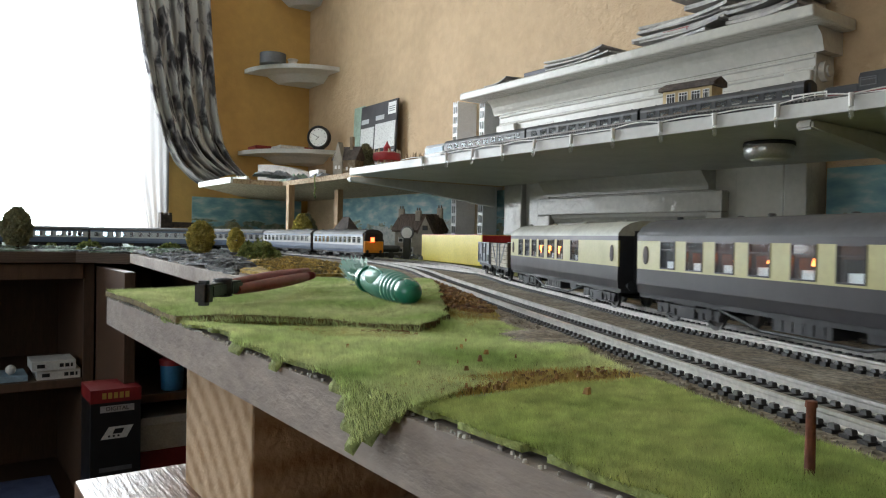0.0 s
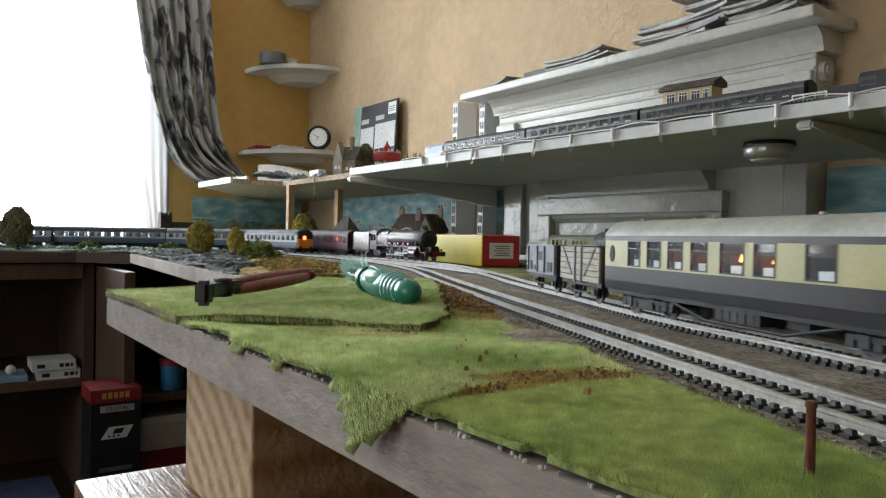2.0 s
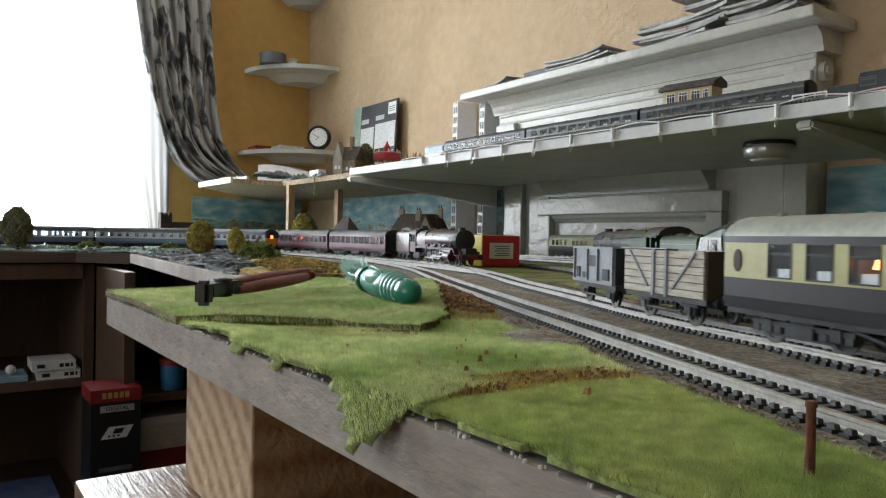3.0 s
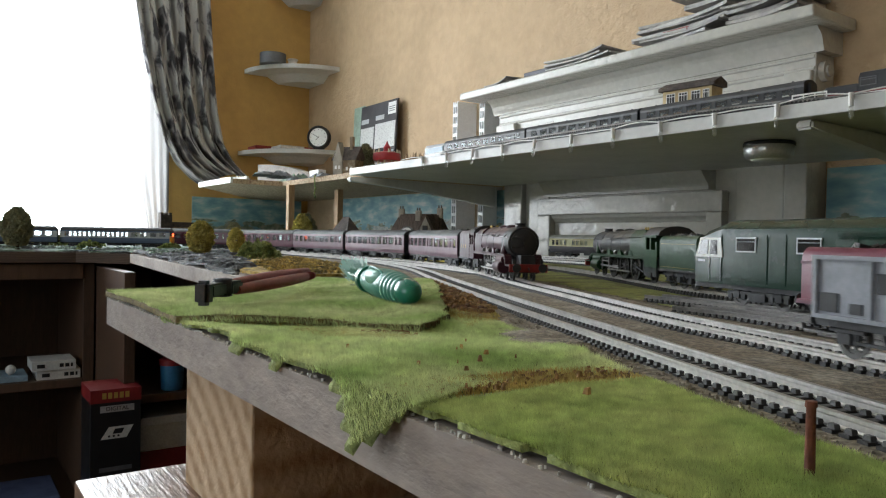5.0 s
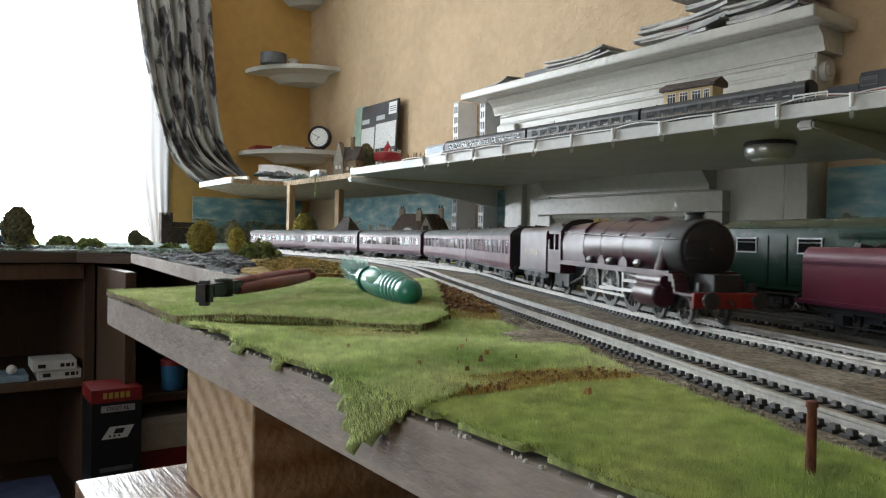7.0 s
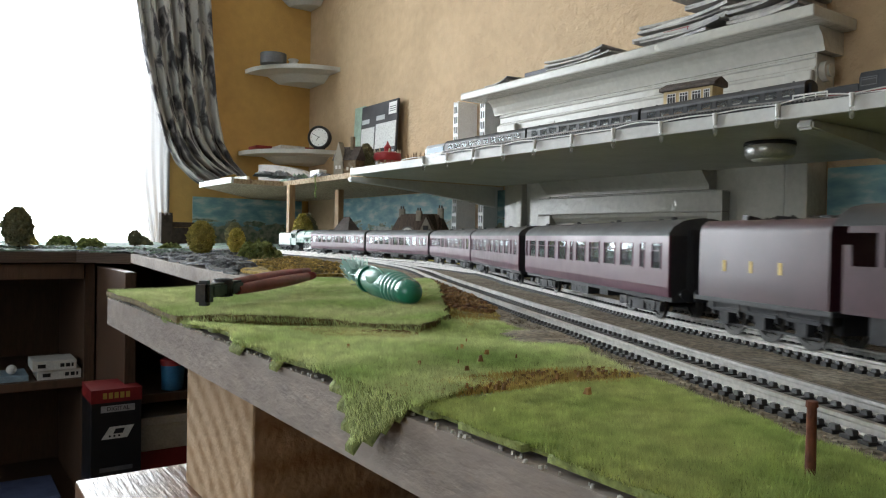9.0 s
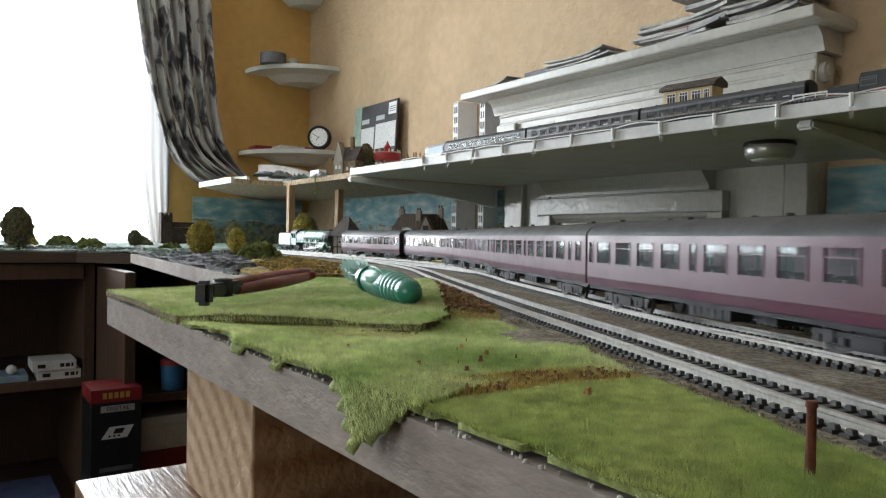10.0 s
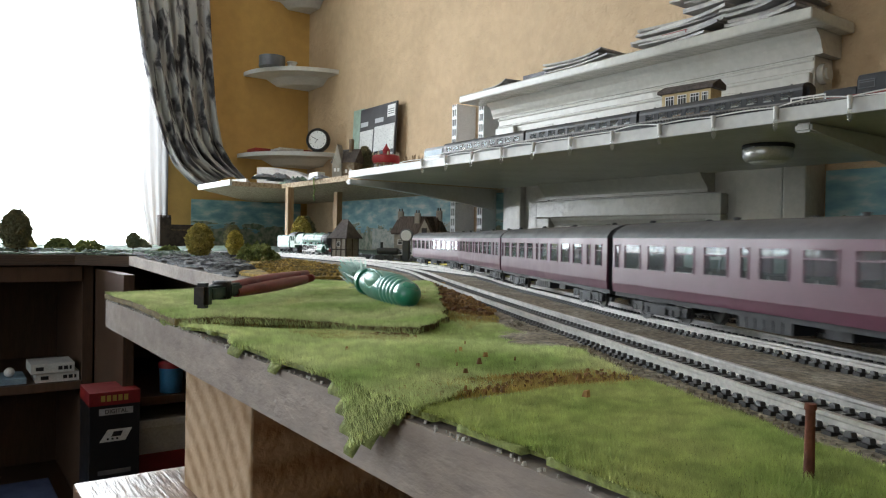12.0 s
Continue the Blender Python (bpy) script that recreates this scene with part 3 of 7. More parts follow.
SLEEPER = sleeper_mesh()
M_DULLRAIL = mat("tarnished_rail", (0.2, 0.19, 0.18), 0.45, 0.8, var=0.2, scale=60)


def lay_track(path, s0, s1, near, label, z=0.0, pitch=.0050, m=None, rail_mat=M_RAIL):
    """Two rails on sleepers; those in the stretch near=(x0, x1) are pieces of their own."""
    tr = thing("railway_track", label, "track", m or pose(0, 0, z), group="tracks")
    for off in (-.0090, .0090):
        v, f = ribbon(path, s0, s1, off, RAIL)
        me = bpy.data.meshes.new("rail")
        me.from_pydata(v, [], f)
        me.materials.append(rail_mat)
        part("rail", me, None, tr)
    sv, sf = [v.co[:] for v in SLEEPER.vertices], [list(p.vertices) for p in SLEEPER.polygons]
    allv, allf = [], []
    s = s0 + pitch / 2
    while s < s1:
        m4 = path.stand(s, .004)
        if near and near[0] < m4.translation.x < near[1]:
            part("sleeper", SLEEPER, None, tr, m=m4)
        else:
            o = len(allv)
            allv += [(m4 @ Vector(c))[:] for c in sv]
            allf += [[o + i for i in f] for f in sf]
        s += pitch
    if allv:
        me = bpy.data.meshes.new("sleeper_row")
        me.from_pydata(allv, [], allf)
        me.materials.append(M_SLEEPER)
        tagged(part("sleeper_row", me, None, tr), kind="stuff")
    return tr


lay_track(OUTER, -.78, OUTER.length, (-.80, .02), "nickel rail track on black sleepers, outer running line")
lay_track(INNER, -.78, INNER.length, (-.80, .02), "nickel rail track on black sleepers, inner running line")
CROSSOVER = Track([(-1.12, .597), (-1.0, .585), (-.86, .567), (-.74, .540), (-.66, .520)])
lay_track(CROSSOVER, 0, CROSSOVER.length, None, "short connecting track of a crossover between the lines", -.0003)
SUNK = Track([(-.186, .358), (-.1322, .338), (-.05, .308), (.4, .27), (1.2, .27)])
SIDINGS = [Track([(-.28, .376), (-.245, .3745), (-.2, .363), (-.187, .3585)]),
           Track([(-.345, .430), (-.31, .427), (-.25, .4148), (-.167, .391), (0, .350), (.5, .33), (1.2, .33)]),
           Track([(-1.35, .84), (-1.1, .82), (-.8, .74), (-.565, .630), (-.41, .540), (-.345, .512), (-.2, .47), (0, .42), (.5, .39), (1.2, .38)]),
           Track([(-1.5, .97), (-1.1, .96), (-.8, .905), (-.4, .76), (0, .62), (.6, .55), (1.2, .54)]),
           Track([(-1.55, 1.06), (-1.1, 1.055), (-.7, 1.01), (-.3, .9), (.2, .78), (1.2, .7)]),
           Track([(-1.6, 1.15), (-1.0, 1.175), (-.5, 1.13), (.2, 1.0), (1.2, .9)])]
for i, sd in enumerate(SIDINGS):
    lay_track(sd, 0, sd.length, None, "siding track on black sleepers in the storage yard", -.0006, rail_mat=M_DULLRAIL if i < 2 else M_RAIL)
lay_track(SUNK, 0, SUNK.length, None, "siding track sunk into the painted ground", -.0030, rail_mat=M_DULLRAIL)
# ---------------------------------------------------------------- rolling stock
M_MAROON = mat("crimson_maroon_paint", (0.085, 0.014, 0.036), 0.38, var=0.08, scale=50, fine=0.03, coat=0.2)
M_MAROON_LOCO = mat("deep_maroon_engine_paint", (0.046, 0.011, 0.020), 0.38, var=0.1, scale=50, fine=0.03, coat=0.1)
# plain crimson base; the paler pink look comes from reflected window light
M_PINK = mat("crimson_tender_plastic", (0.14, 0.028, 0.050), 0.34, var=0.06, scale=50, fine=0.03)
M_ROOF = mat("matt_grey_coach_roof", (0.062, 0.062, 0.064), 0.6, var=0.1, scale=40, fine=0.06)
M_PALEROOF = mat("pale_grey_coach_roof", (0.36, 0.36, 0.31), 0.55, var=0.1, scale=40, fine=0.06)
M_CREAM = mat("pullman_cream_paint", (0.37, 0.34, 0.135), 0.38, var=0.06, scale=50, fine=0.03)
M_UMBER = mat("pullman_umber_paint", (0.034, 0.032, 0.036), 0.32, var=0.1, scale=50, fine=0.03)
M_BLUEGREY = mat("rail_blue_paint", (0.085, 0.12, 0.19), 0.35, var=0.06, scale=50)
M_LIGHTGREY = mat("pale_grey_coach_paint", (0.42, 0.44, 0.46), 0.35, var=0.06, scale=50)
M_DIESEL = mat("brunswick_green_paint", (0.010, 0.036, 0.023), 0.25, var=0.1, scale=50)
M_APPLE = mat("apple_green_engine_paint", (0.014, 0.050, 0.020), 0.4, var=0.1, scale=50, coat=0.1)
M_PALEGREEN = mat("light_green_engine_paint", (0.10, 0.22, 0.17), 0.3, var=0.1, scale=50, coat=0.1)
M_SMOKE = mat("matt_black_smokebox", (0.02, 0.02, 0.022), 0.5, var=0.15, scale=60)
M_BOILERGREY = mat("dark_grey_boiler", (0.05, 0.052, 0.048), 0.36, var=0.12, scale=60)
M_UNDER = mat("grey_black_underframe", (0.03, 0.031, 0.034), 0.6, var=0.2, scale=70)
M_RED = mat("buffer_beam_red", (0.22, 0.014, 0.012), 0.45, var=0.08, scale=60)
M_YELLOW = mat("warning_yellow_paint", (0.72, 0.28, 0.02), 0.4, var=0.06, scale=60)
M_GOLD = mat("gold_lining", (0.55, 0.38, 0.1), 0.4, 0.3, var=0.08, scale=60)
M_WHITE = mat("white_plastic", (0.72, 0.72, 0.70), 0.4, var=0.04, scale=60)
M_WAGONGREY = mat("light_grey_wagon_paint", (0.21, 0.22, 0.25), 0.5, var=0.1, scale=60)
M_PLANK = mat("bleached_plank", (0.42, 0.38, 0.31), 0.75, var=0.2, scale=60, stretch=(1, 8, 8), island=0.18, fine=0.1)
M_BROWNEND = mat("brown_wagon_end", (0.075, 0.05, 0.03), 0.7, var=0.2, scale=60)
M_COAL = mat("coal", (0.012, 0.012, 0.013), 0.45, var=0.3, scale=90, bump=0.002, bump_scale=300)
M_PANE = glass("carriage_window_glass", (0.86, 0.9, 0.92), 0.96, 0.03)
M_LAMP = glow("lit_table_lamp", (1.0, 0.26, 0.05), 14.0, (0.9, 0.4, 0.2))
M_TAIL = glow("lit_red_tail_lamp", (1.0, 0.10, 0.03), 9.0, (0.9, 0.1, 0.05))
M_INTERIOR = mat("dark_interior_moulding", (0.045, 0.03, 0.025), 0.7, var=0.2, scale=60)

for m_ in (M_UMBER, M_PINK, M_UNDER, M_WAGONGREY):
    m_.node_tree.nodes["Principled BSDF"].inputs["Specular IOR Level"].default_value = 0.32
for m_ in (M_APPLE, M_BOILERGREY, M_ROOF):
    m_.node_tree.nodes["Principled BSDF"].inputs["Specular IOR Level"].default_value = 0.25
M_DIESEL.node_tree.nodes["Principled BSDF"].inputs["Specular IOR Level"].default_value = 0.2
M_ROD = mat("bright_steel_rod", (0.42, 0.41, 0.40), 0.35, 0.85, var=0.1, scale=80)
W = .0175


def wheel_mesh(r, spokes=0, name="wheel"):
    """A railway wheel on its axle's end, axis along y, with flange, tyre and either a disc or spokes."""
    bm = bmesh.new()
    n = 20
    ring = [(r * .82, -.0010), (r, -.0010), (r, .0006), (r + .0008, .0007), (r + .0008, .0011), (r * .82, .0011)]
    rings = []
    for rr, h in ring:
        rings.append([bm.verts.new((rr * math.cos(6.2832 * i / n), h, rr * math.sin(6.2832 * i / n))) for i in range(n)])
    for a, b in zip(rings, rings[1:] + rings[:1]):
        for i in range(n):
            bm.faces.new((a[i], a[(i + 1) % n], b[(i + 1) % n], b[i]))
    lathe(bm, [(r * .2, -.0013), (r * .2, .001)], "y", n=10)
    if spokes:
        for i in range(spokes):
            box(bm, -r * .035, r * .035, -.0006, .0006, r * .15, r * .86, Matrix.Rotation(6.2832 * i / spokes, 4, "Y"))
        box(bm, -r * .35, r * .35, -.0007, .0007, -r * .84, -r * .62)
    else:
        lathe(bm, [(r * .85, -.0004), (r * .85, .0004)], "y", n=n)
    return mesh_of(name, bm, M_STEEL, 35)


WHEEL_COACH = wheel_mesh(.0062)
WHEEL_WAGON = wheel_mesh(.0062, 8)
WHEEL_DRIVE = wheel_mesh(.0130, 14)
WHEEL_BOGIE = wheel_mesh(.0064, 8)


def wheels(parent, xs, r, mesh):
    out = []
    for x in xs:
        for y in (-.0090, .0090):
            out.append(part("wheel", mesh, None, parent, m=pose(x, y, r, 0, 0, 0 if y > 0 else 180)))
    return out


def bogie_mesh(base=.034, w=.0125):
    bm = bmesh.new()
    for y in (-w, w):
        box(bm, -base / 2 - .008, base / 2 + .008, y - .0008, y + .0008, .0062, .0082)
        box(bm, -.007, .007, y - .0014, y + .0014, .0034, .0075)
        for x in (-base / 2, base / 2):
            box(bm, x - .0026, x + .0026, y - .0013, y + .0013, .0040, .0085)
            box(bm, x - .0075, x - .004, y - .0011, y + .0011, .0036, .0066)
            box(bm, x + .004, x + .0075, y - .0011, y + .0011, .0036, .0066)
        box(bm, -base / 2, base / 2, y - .0006, y + .0006, .0026, .0034)
    box(bm, -.006, .006, -w, w, .006, .010)
    for x in (-base / 2, base / 2):
        cyl(bm, (x, -.008, .0062), (x, .008, .0062), .0009, n=6)
    return mesh_of("bogie", bm, M_UNDER)


BOGIE = bogie_mesh()


def ring_frame(w, h, t, d):
    """An upright window frame in the x-z plane."""
    bm = bmesh.new()
    box(bm, -w / 2 - t, w / 2 + t, -d, d, -h / 2 - t, -h / 2)
    box(bm, -w / 2 - t, w / 2 + t, -d, d, h / 2, h / 2 + t)
    box(bm, -w / 2 - t, -w / 2, -d, d, -h / 2, h / 2)
    box(bm, w / 2, w / 2 + t, -d, d, -h / 2, h / 2)
    box(bm, -w / 2, w / 2, -d * .6, d * .6, h * .20, h * .20 + t * .9)
    return bm


def coach(name, label, L, lower, upper, cant, roof, wins, frame_mat, zb=.0245, zt=.0375, zs=.0235, group="", truss=False, lamps=(), cloth=False, ends=M_SMOKE):
    """A bogie coach: wins = (centre, width) of each window."""
    c = thing(name, label, "coach", group=group)
    z0, zc = .0118, .0408
    for sgn in (-1, 1):
        y = sgn * W
        bm = bmesh.new()
        pr = [(y, zs), (y, .0165), (y * .965, z0), (y * .90, z0), (y * .93, .0165), (y * .94, zs)]
        extrude_x(bm, pr, -L / 2, L / 2)
        part("lower_panel", bm, lower, c)
        bm = bmesh.new()
        ya, yb = sorted((y, y * .94))
        x = -L / 2
        for xc, w in sorted(wins):
            box(bm, x, xc - w / 2, ya, yb, zs, zt)
            if zb > zs:
                box(bm, xc - w / 2, xc + w / 2, ya, yb, zs, zb)
            x = xc + w / 2
        box(bm, x, L / 2, ya, yb, zs, zt)
        bmesh.ops.remove_doubles(bm, verts=bm.verts[:], dist=1e-6)
        part("window_panel", bm, upper, c)
        part("cantrail", bbox(-L / 2, L / 2, min(y, y * .94), max(y, y * .94), zt, zc), cant, c)
    cache = {}
    for xc, w in wins:
        if w not in cache:
            cache[w] = (mesh_of("window", ring_frame(w - .0012, zt - zb - .0012, .0006, .0006), frame_mat),
                        mesh_of("pane", bbox(-w / 2, w / 2, -.00015, .00015, -(zt - zb) / 2, (zt - zb) / 2), M_PANE))
        for sgn in (-1, 1):
            wn = part("window", cache[w][0], None, c, m=pose(xc, sgn * W * .985, (zb + zt) / 2))
            part("pane", cache[w][1], None, wn).visible_shadow = False
    # roof: a flattened arc with rain strips and vents
    bm = bmesh.new()
    arc = [(W * 1.01, zc), (W * 1.0, zc + .0012), (W * .86, .0452), (W * .6, .0478), (W * .3, .0490), (0, .0494)]
    extrude_x(bm, arc + [(-a, b) for a, b in arc[-2::-1]], -L / 2, L / 2)
    for i in range(7):
        xv = -L * .42 + i * L * .14
        lathe(bm, [(.0016, .0488), (.0016, .0500), (.0008, .0503)], "z", (xv, .005 * (1 if i % 2 else -1), 0), 8)
    part("roof", bm, roof, c, smooth=40)
    for sgn in (-1, 1):
        bm = bmesh.new()
        xe = sgn * L / 2
        box(bm, min(xe, xe - sgn * .0012), max(xe, xe - sgn * .0012), -W * .94, W * .94, z0, zc)
        part("end_panel", bm, ends, c)
        g = bmesh.new()
        box(g, min(xe, xe + sgn * .0045), max(xe, xe + sgn * .0045), -.0075, .0075, .0135, .043)
        for k in range(3):
            xk = xe + sgn * (.0008 + k * .0015)
            box(g, xk - .0003, xk + .0003, -.0083, .0083, .013, .0436)
        part("gangway", g, M_SMOKE, c)
        bf = bmesh.new()
        for y in (-.0115, .0115):
            cyl(bf, (xe, y, .0135), (xe + sgn * .005, y, .0135), .0011, n=8)
            cyl(bf, (xe + sgn * .005, y, .0135), (xe + sgn * .0056, y, .0135), .0026, n=10)
        part("buffers", bf, M_UNDER, c)
    bm = bmesh.new()
    box(bm, -L / 2, L / 2, -W * .88, W * .88, .0095, .0118)
    box(bm, -L * .08, L * .05, -.015, -.004, .0048, .0095)
    box(bm, -L * .04, L * .08, .004, .015, .0048, .0095)
    box(bm, L * .10, L * .15, -.012, .012, .0058, .0095)
    for i in range(6):
        box(bm, -L * .078 + i * .0052, -L * .078 + i * .0052 + .0004, -.0153, -.0147, .0052, .0092)
    if truss:
        for y in (-.0145, .0145):
            for x0, x1, q0, q1 in ((-.23, -.11, .0095, .0035), (-.11, .11, .0035, .0035), (.11, .23, .0035, .0095)):
                cyl(bm, (x0 * L, y, q0), (x1 * L, y, q1), .0007, n=6)
    part("underframe", bm, M_UNDER, c)
    seats = bmesh.new()
    box(seats, -L / 2 + .004, L / 2 - .004, -.014, .014, .0118, .0135)
    k = int(L / .0125)
    for i in range(k):
        xs = -L / 2 + .009 + i * .0125
        if cloth:
            continue
        for y0, y1 in ((-.0145, -.004), (.004, .0145)):
            box(seats, xs - .0012, xs + .0012, y0, y1, .0135, .0262)
    part("seating", seats, M_INTERIOR, c)
    if cloth:
        tb = bmesh.new()
        ld = bmesh.new()
        for xc, w in wins:
            if w < .009:
                continue
            for y in (-.0115, .0115):
                box(tb, xc - .003, xc + .0045, y - .004, y + .004, .0135, .0285)
        part("tablecloths", tb, M_WHITE, c)
        st = bmesh.new()
        for xc, w in wins:
            if w >= .009:
                for y0, y1 in ((-.0145, -.003), (.003, .0145)):
                    box(st, xc - .0085, xc - .0055, y0, y1, .0135, .033)
        # added lengthwise wall, blocks light from the far windows so the interior reads dark
        box(st, -L / 2 + .004, L / 2 - .004, -.0008, .0008, .0135, .0405)
        part("armchairs_and_blocker", st, M_INTERIOR, c)
        for xc in lamps:
            for y in (-.0118, .0118):
                lm = bmesh.new()
                lathe(lm, [(.0004, .0285), (.0005, .0300), (.0023, .0302), (.0015, .0332), (.0003, .0334)], "z", (xc + .0012, y, 0), 10)
                part("table_lamp", lm, M_LAMP, c, "lit orange table lamp")
    for x in (-L * .335, L * .335):
        b = part("bogie", BOGIE, None, c, m=pose(x, 0, 0))
        wheels(b, (-.017, .017), .0062, WHEEL_COACH)
    return c


def vehicle_copies(first, n):
    return [first] + [copy_thing(first, pose(0, 0, 0)) for _ in range(n - 1)]


MK_WINS = [(-.118, .005)] + [(-.102 + .0235 * i, .0165) for i in range(4)] + [(-.0125, .0055)] + [(.0045 + .0235 * i, .0165) for i in range(4)] + [(.0945, .0055), (.1105, .0105)]
maroon = coach("maroon_coach", "maroon model railway coach with grey roof, running on the outer line", .2465, M_MAROON, M_MAROON, M_MAROON, M_ROOF, MK_WINS, M_MAROON, group="maroon coaches", zs=.0236)
MAROONS = vehicle_copies(maroon, 5)
PU_WINS = [(-.084, .0125), (-.0645, .0125), (-.0455, .0125), (-.0265, .0125), (-.0035, .0155), (.0165, .0125), (.0455, .0145)]
pull = coach("pullman_coach", "cream and umber parlour coach with lit orange table lamps", .232, M_UMBER, M_CREAM, M_UMBER, M_PALEROOF, PU_WINS, M_UMBER, zb=.0248, zt=.0382, zs=.0240,
             truss=True, lamps=(-.0455, -.0265, -.0035, .0165), cloth=True, group="parlour coaches")
pull_b = coach("pullman_coach", "cream and umber parlour coach with dark roof and lit lamps", .232, M_UMBER, M_CREAM, M_UMBER, M_ROOF,
               [(-.088, .0125), (-.0665, .0125), (-.045, .0125), (-.0235, .0125), (0, .0125), (.0215, .0125), (.045, .0125), (.068, .0125), (.09, .0125)], M_UMBER, zb=.0248, zt=.0382, zs=.0240,
               truss=True, lamps=(-.0665, -.045, -.0235, 0), cloth=True, group="parlour coaches")
for c_ in (pull, pull_b):
    for sx in (-1, 1):
        for sy in (-1, 1):
            bm_ = bmesh.new()
            lathe(bm_, [(.0030, -.0004), (.0030, .0004)], "y", n=14)
            bmesh.ops.scale(bm_, vec=(.8, 1, 1.55), verts=bm_.verts[:])
            part("oval_window", bm_, M_INTERIOR, c_, "dark oval lavatory window", pose(sx * .1075, sy * W, .031))
PULLMANS = [pull, pull_b, copy_thing(pull_b, pose(0, 0, 0))]
BL_WINS = [(-.108 + .0216 * i, .0155) for i in range(11)]
blue = coach("blue_grey_coach", "blue and pale grey model coach running round the layout", .25, M_BLUEGREY, M_LIGHTGREY, M_BLUEGREY, M_ROOF, BL_WINS, M_LIGHTGREY, zb=.0265, group="blue and grey coaches")
blue_tail = coach("blue_grey_driving_coach", "blue and grey railcar end with yellow front and lit red lamps", .25, M_BLUEGREY, M_LIGHTGREY, M_BLUEGREY, M_ROOF, BL_WINS, M_LIGHTGREY, zb=.0265, group="blue and grey coaches", ends=M_YELLOW)
part("cab_front", bbox(.125, .1300, -W * .93, W * .93, .0115, .030, .0008), M_YELLOW, blue_tail, "orange-yellow cab front")
part("cab_window", bbox(.125, .1298, -W * .9, W * .9, .0302, .0432, .0006), M_SMOKE, blue_tail, "dark cab windscreen")
for y_ in (-.0028,):
    part("tail_lamp", bbox(.1296, .1312, y_ - .0032, y_ + .0032, .0290, .0362, .0006), M_TAIL, blue_tail, "lit red tail lamp")
BLUES = [blue_tail] + vehicle_copies(blue, 4)


def tender(parent, x0, x1, paint, coal=True, name="tender", lining=True, rise=.0):
    """A six-wheeled tender between x0 (rear) and x1, its side sheets turned in at the top."""
    t = parent
    bm = bmesh.new()
    half = [(.0168, .0150), (.0168, .0345 + rise), (.0160, .0372 + rise), (.0142, .0392 + rise), (.0128, .0398 + rise)]
    extrude_x(bm, half + [(-a, b) for a, b in half[::-1]], x0, x1)
    part(name + "_body", bm, paint, t, smooth=40)
    b2 = bmesh.new()
    box(b2, x0 - .002, x1 + .002, -.0175, .0175, .0132, .0150)
    part(name + "_footplate", b2, M_SMOKE if paint is not M_PINK else paint, t)
    if lining:
        b3 = bmesh.new()
        for y in (-.0170, .0170):
            box(b3, x0 + .003, x1 - .003, y - .0001, y + .0001, .0168, .0170)
            box(b3, x0 + .003, x1 - .003, y - .0001, y + .0001, .0366, .0368)
        part("lining", b3, M_GOLD, t)
    b4 = bmesh.new()
    for y in (-.0130, .0130):
        box(b4, x0 + .002, x1 - .002, y - .0007, y + .0007, .0098, .0132)
        box(b4, x0 + .006, x1 - .006, y - .0005, y + .0005, .0040, .0048)
        for k in range(3):
            xx = x0 + (x1 - x0) * (.2 + .3 * k)
            box(b4, xx - .0028, xx + .0028, y - .0018, y + .0018, .0045, .0092)
            box(b4, xx - .0085, xx + .0085, y - .0013, y + .0013, .0092, .0106)
            for q in (-.0085, .0075):
                box(b4, xx + q, xx + q + .001, y - .001, y + .001, .0075, .0130)
    box(b4, x0 + .003, x1 - .003, -.0075, .0075, .0060, .0132)
    for sgn in (-1, 1):
        cyl(b4, (x0 - .002, sgn * .0112, .0138), (x0 - .0065, sgn * .0112, .0138), .0014, n=8)
        cyl(b4, (x0 - .0065, sgn * .0112, .0138), (x0 - .0072, sgn * .0112, .0138), .0032, n=12)
    part(name + "_frame", b4, M_UNDER, t)
    if coal:
        rs = random.Random(4)
        b5 = bmesh.new()
        for _ in range(70):
            q = (rs.uniform(x0 + .014, x1 - .004), rs.uniform(-.0105, .0105), .0365 + rise + rs.uniform(0, .0025))
            r = rs.uniform(.0012, .0026)
            box(b5, -r, r, -r, r, -r, r, Matrix.Translation(q) @ Euler((rs.random() * 3, rs.random() * 3, rs.random() * 3)).to_matrix().to_4x4())
        part("coal", b5, M_COAL, t)
    wheels(t, [x0 + (x1 - x0) * (.2 + .3 * k) for k in range(3)], .0072, wheel_mesh(.0072, 10))


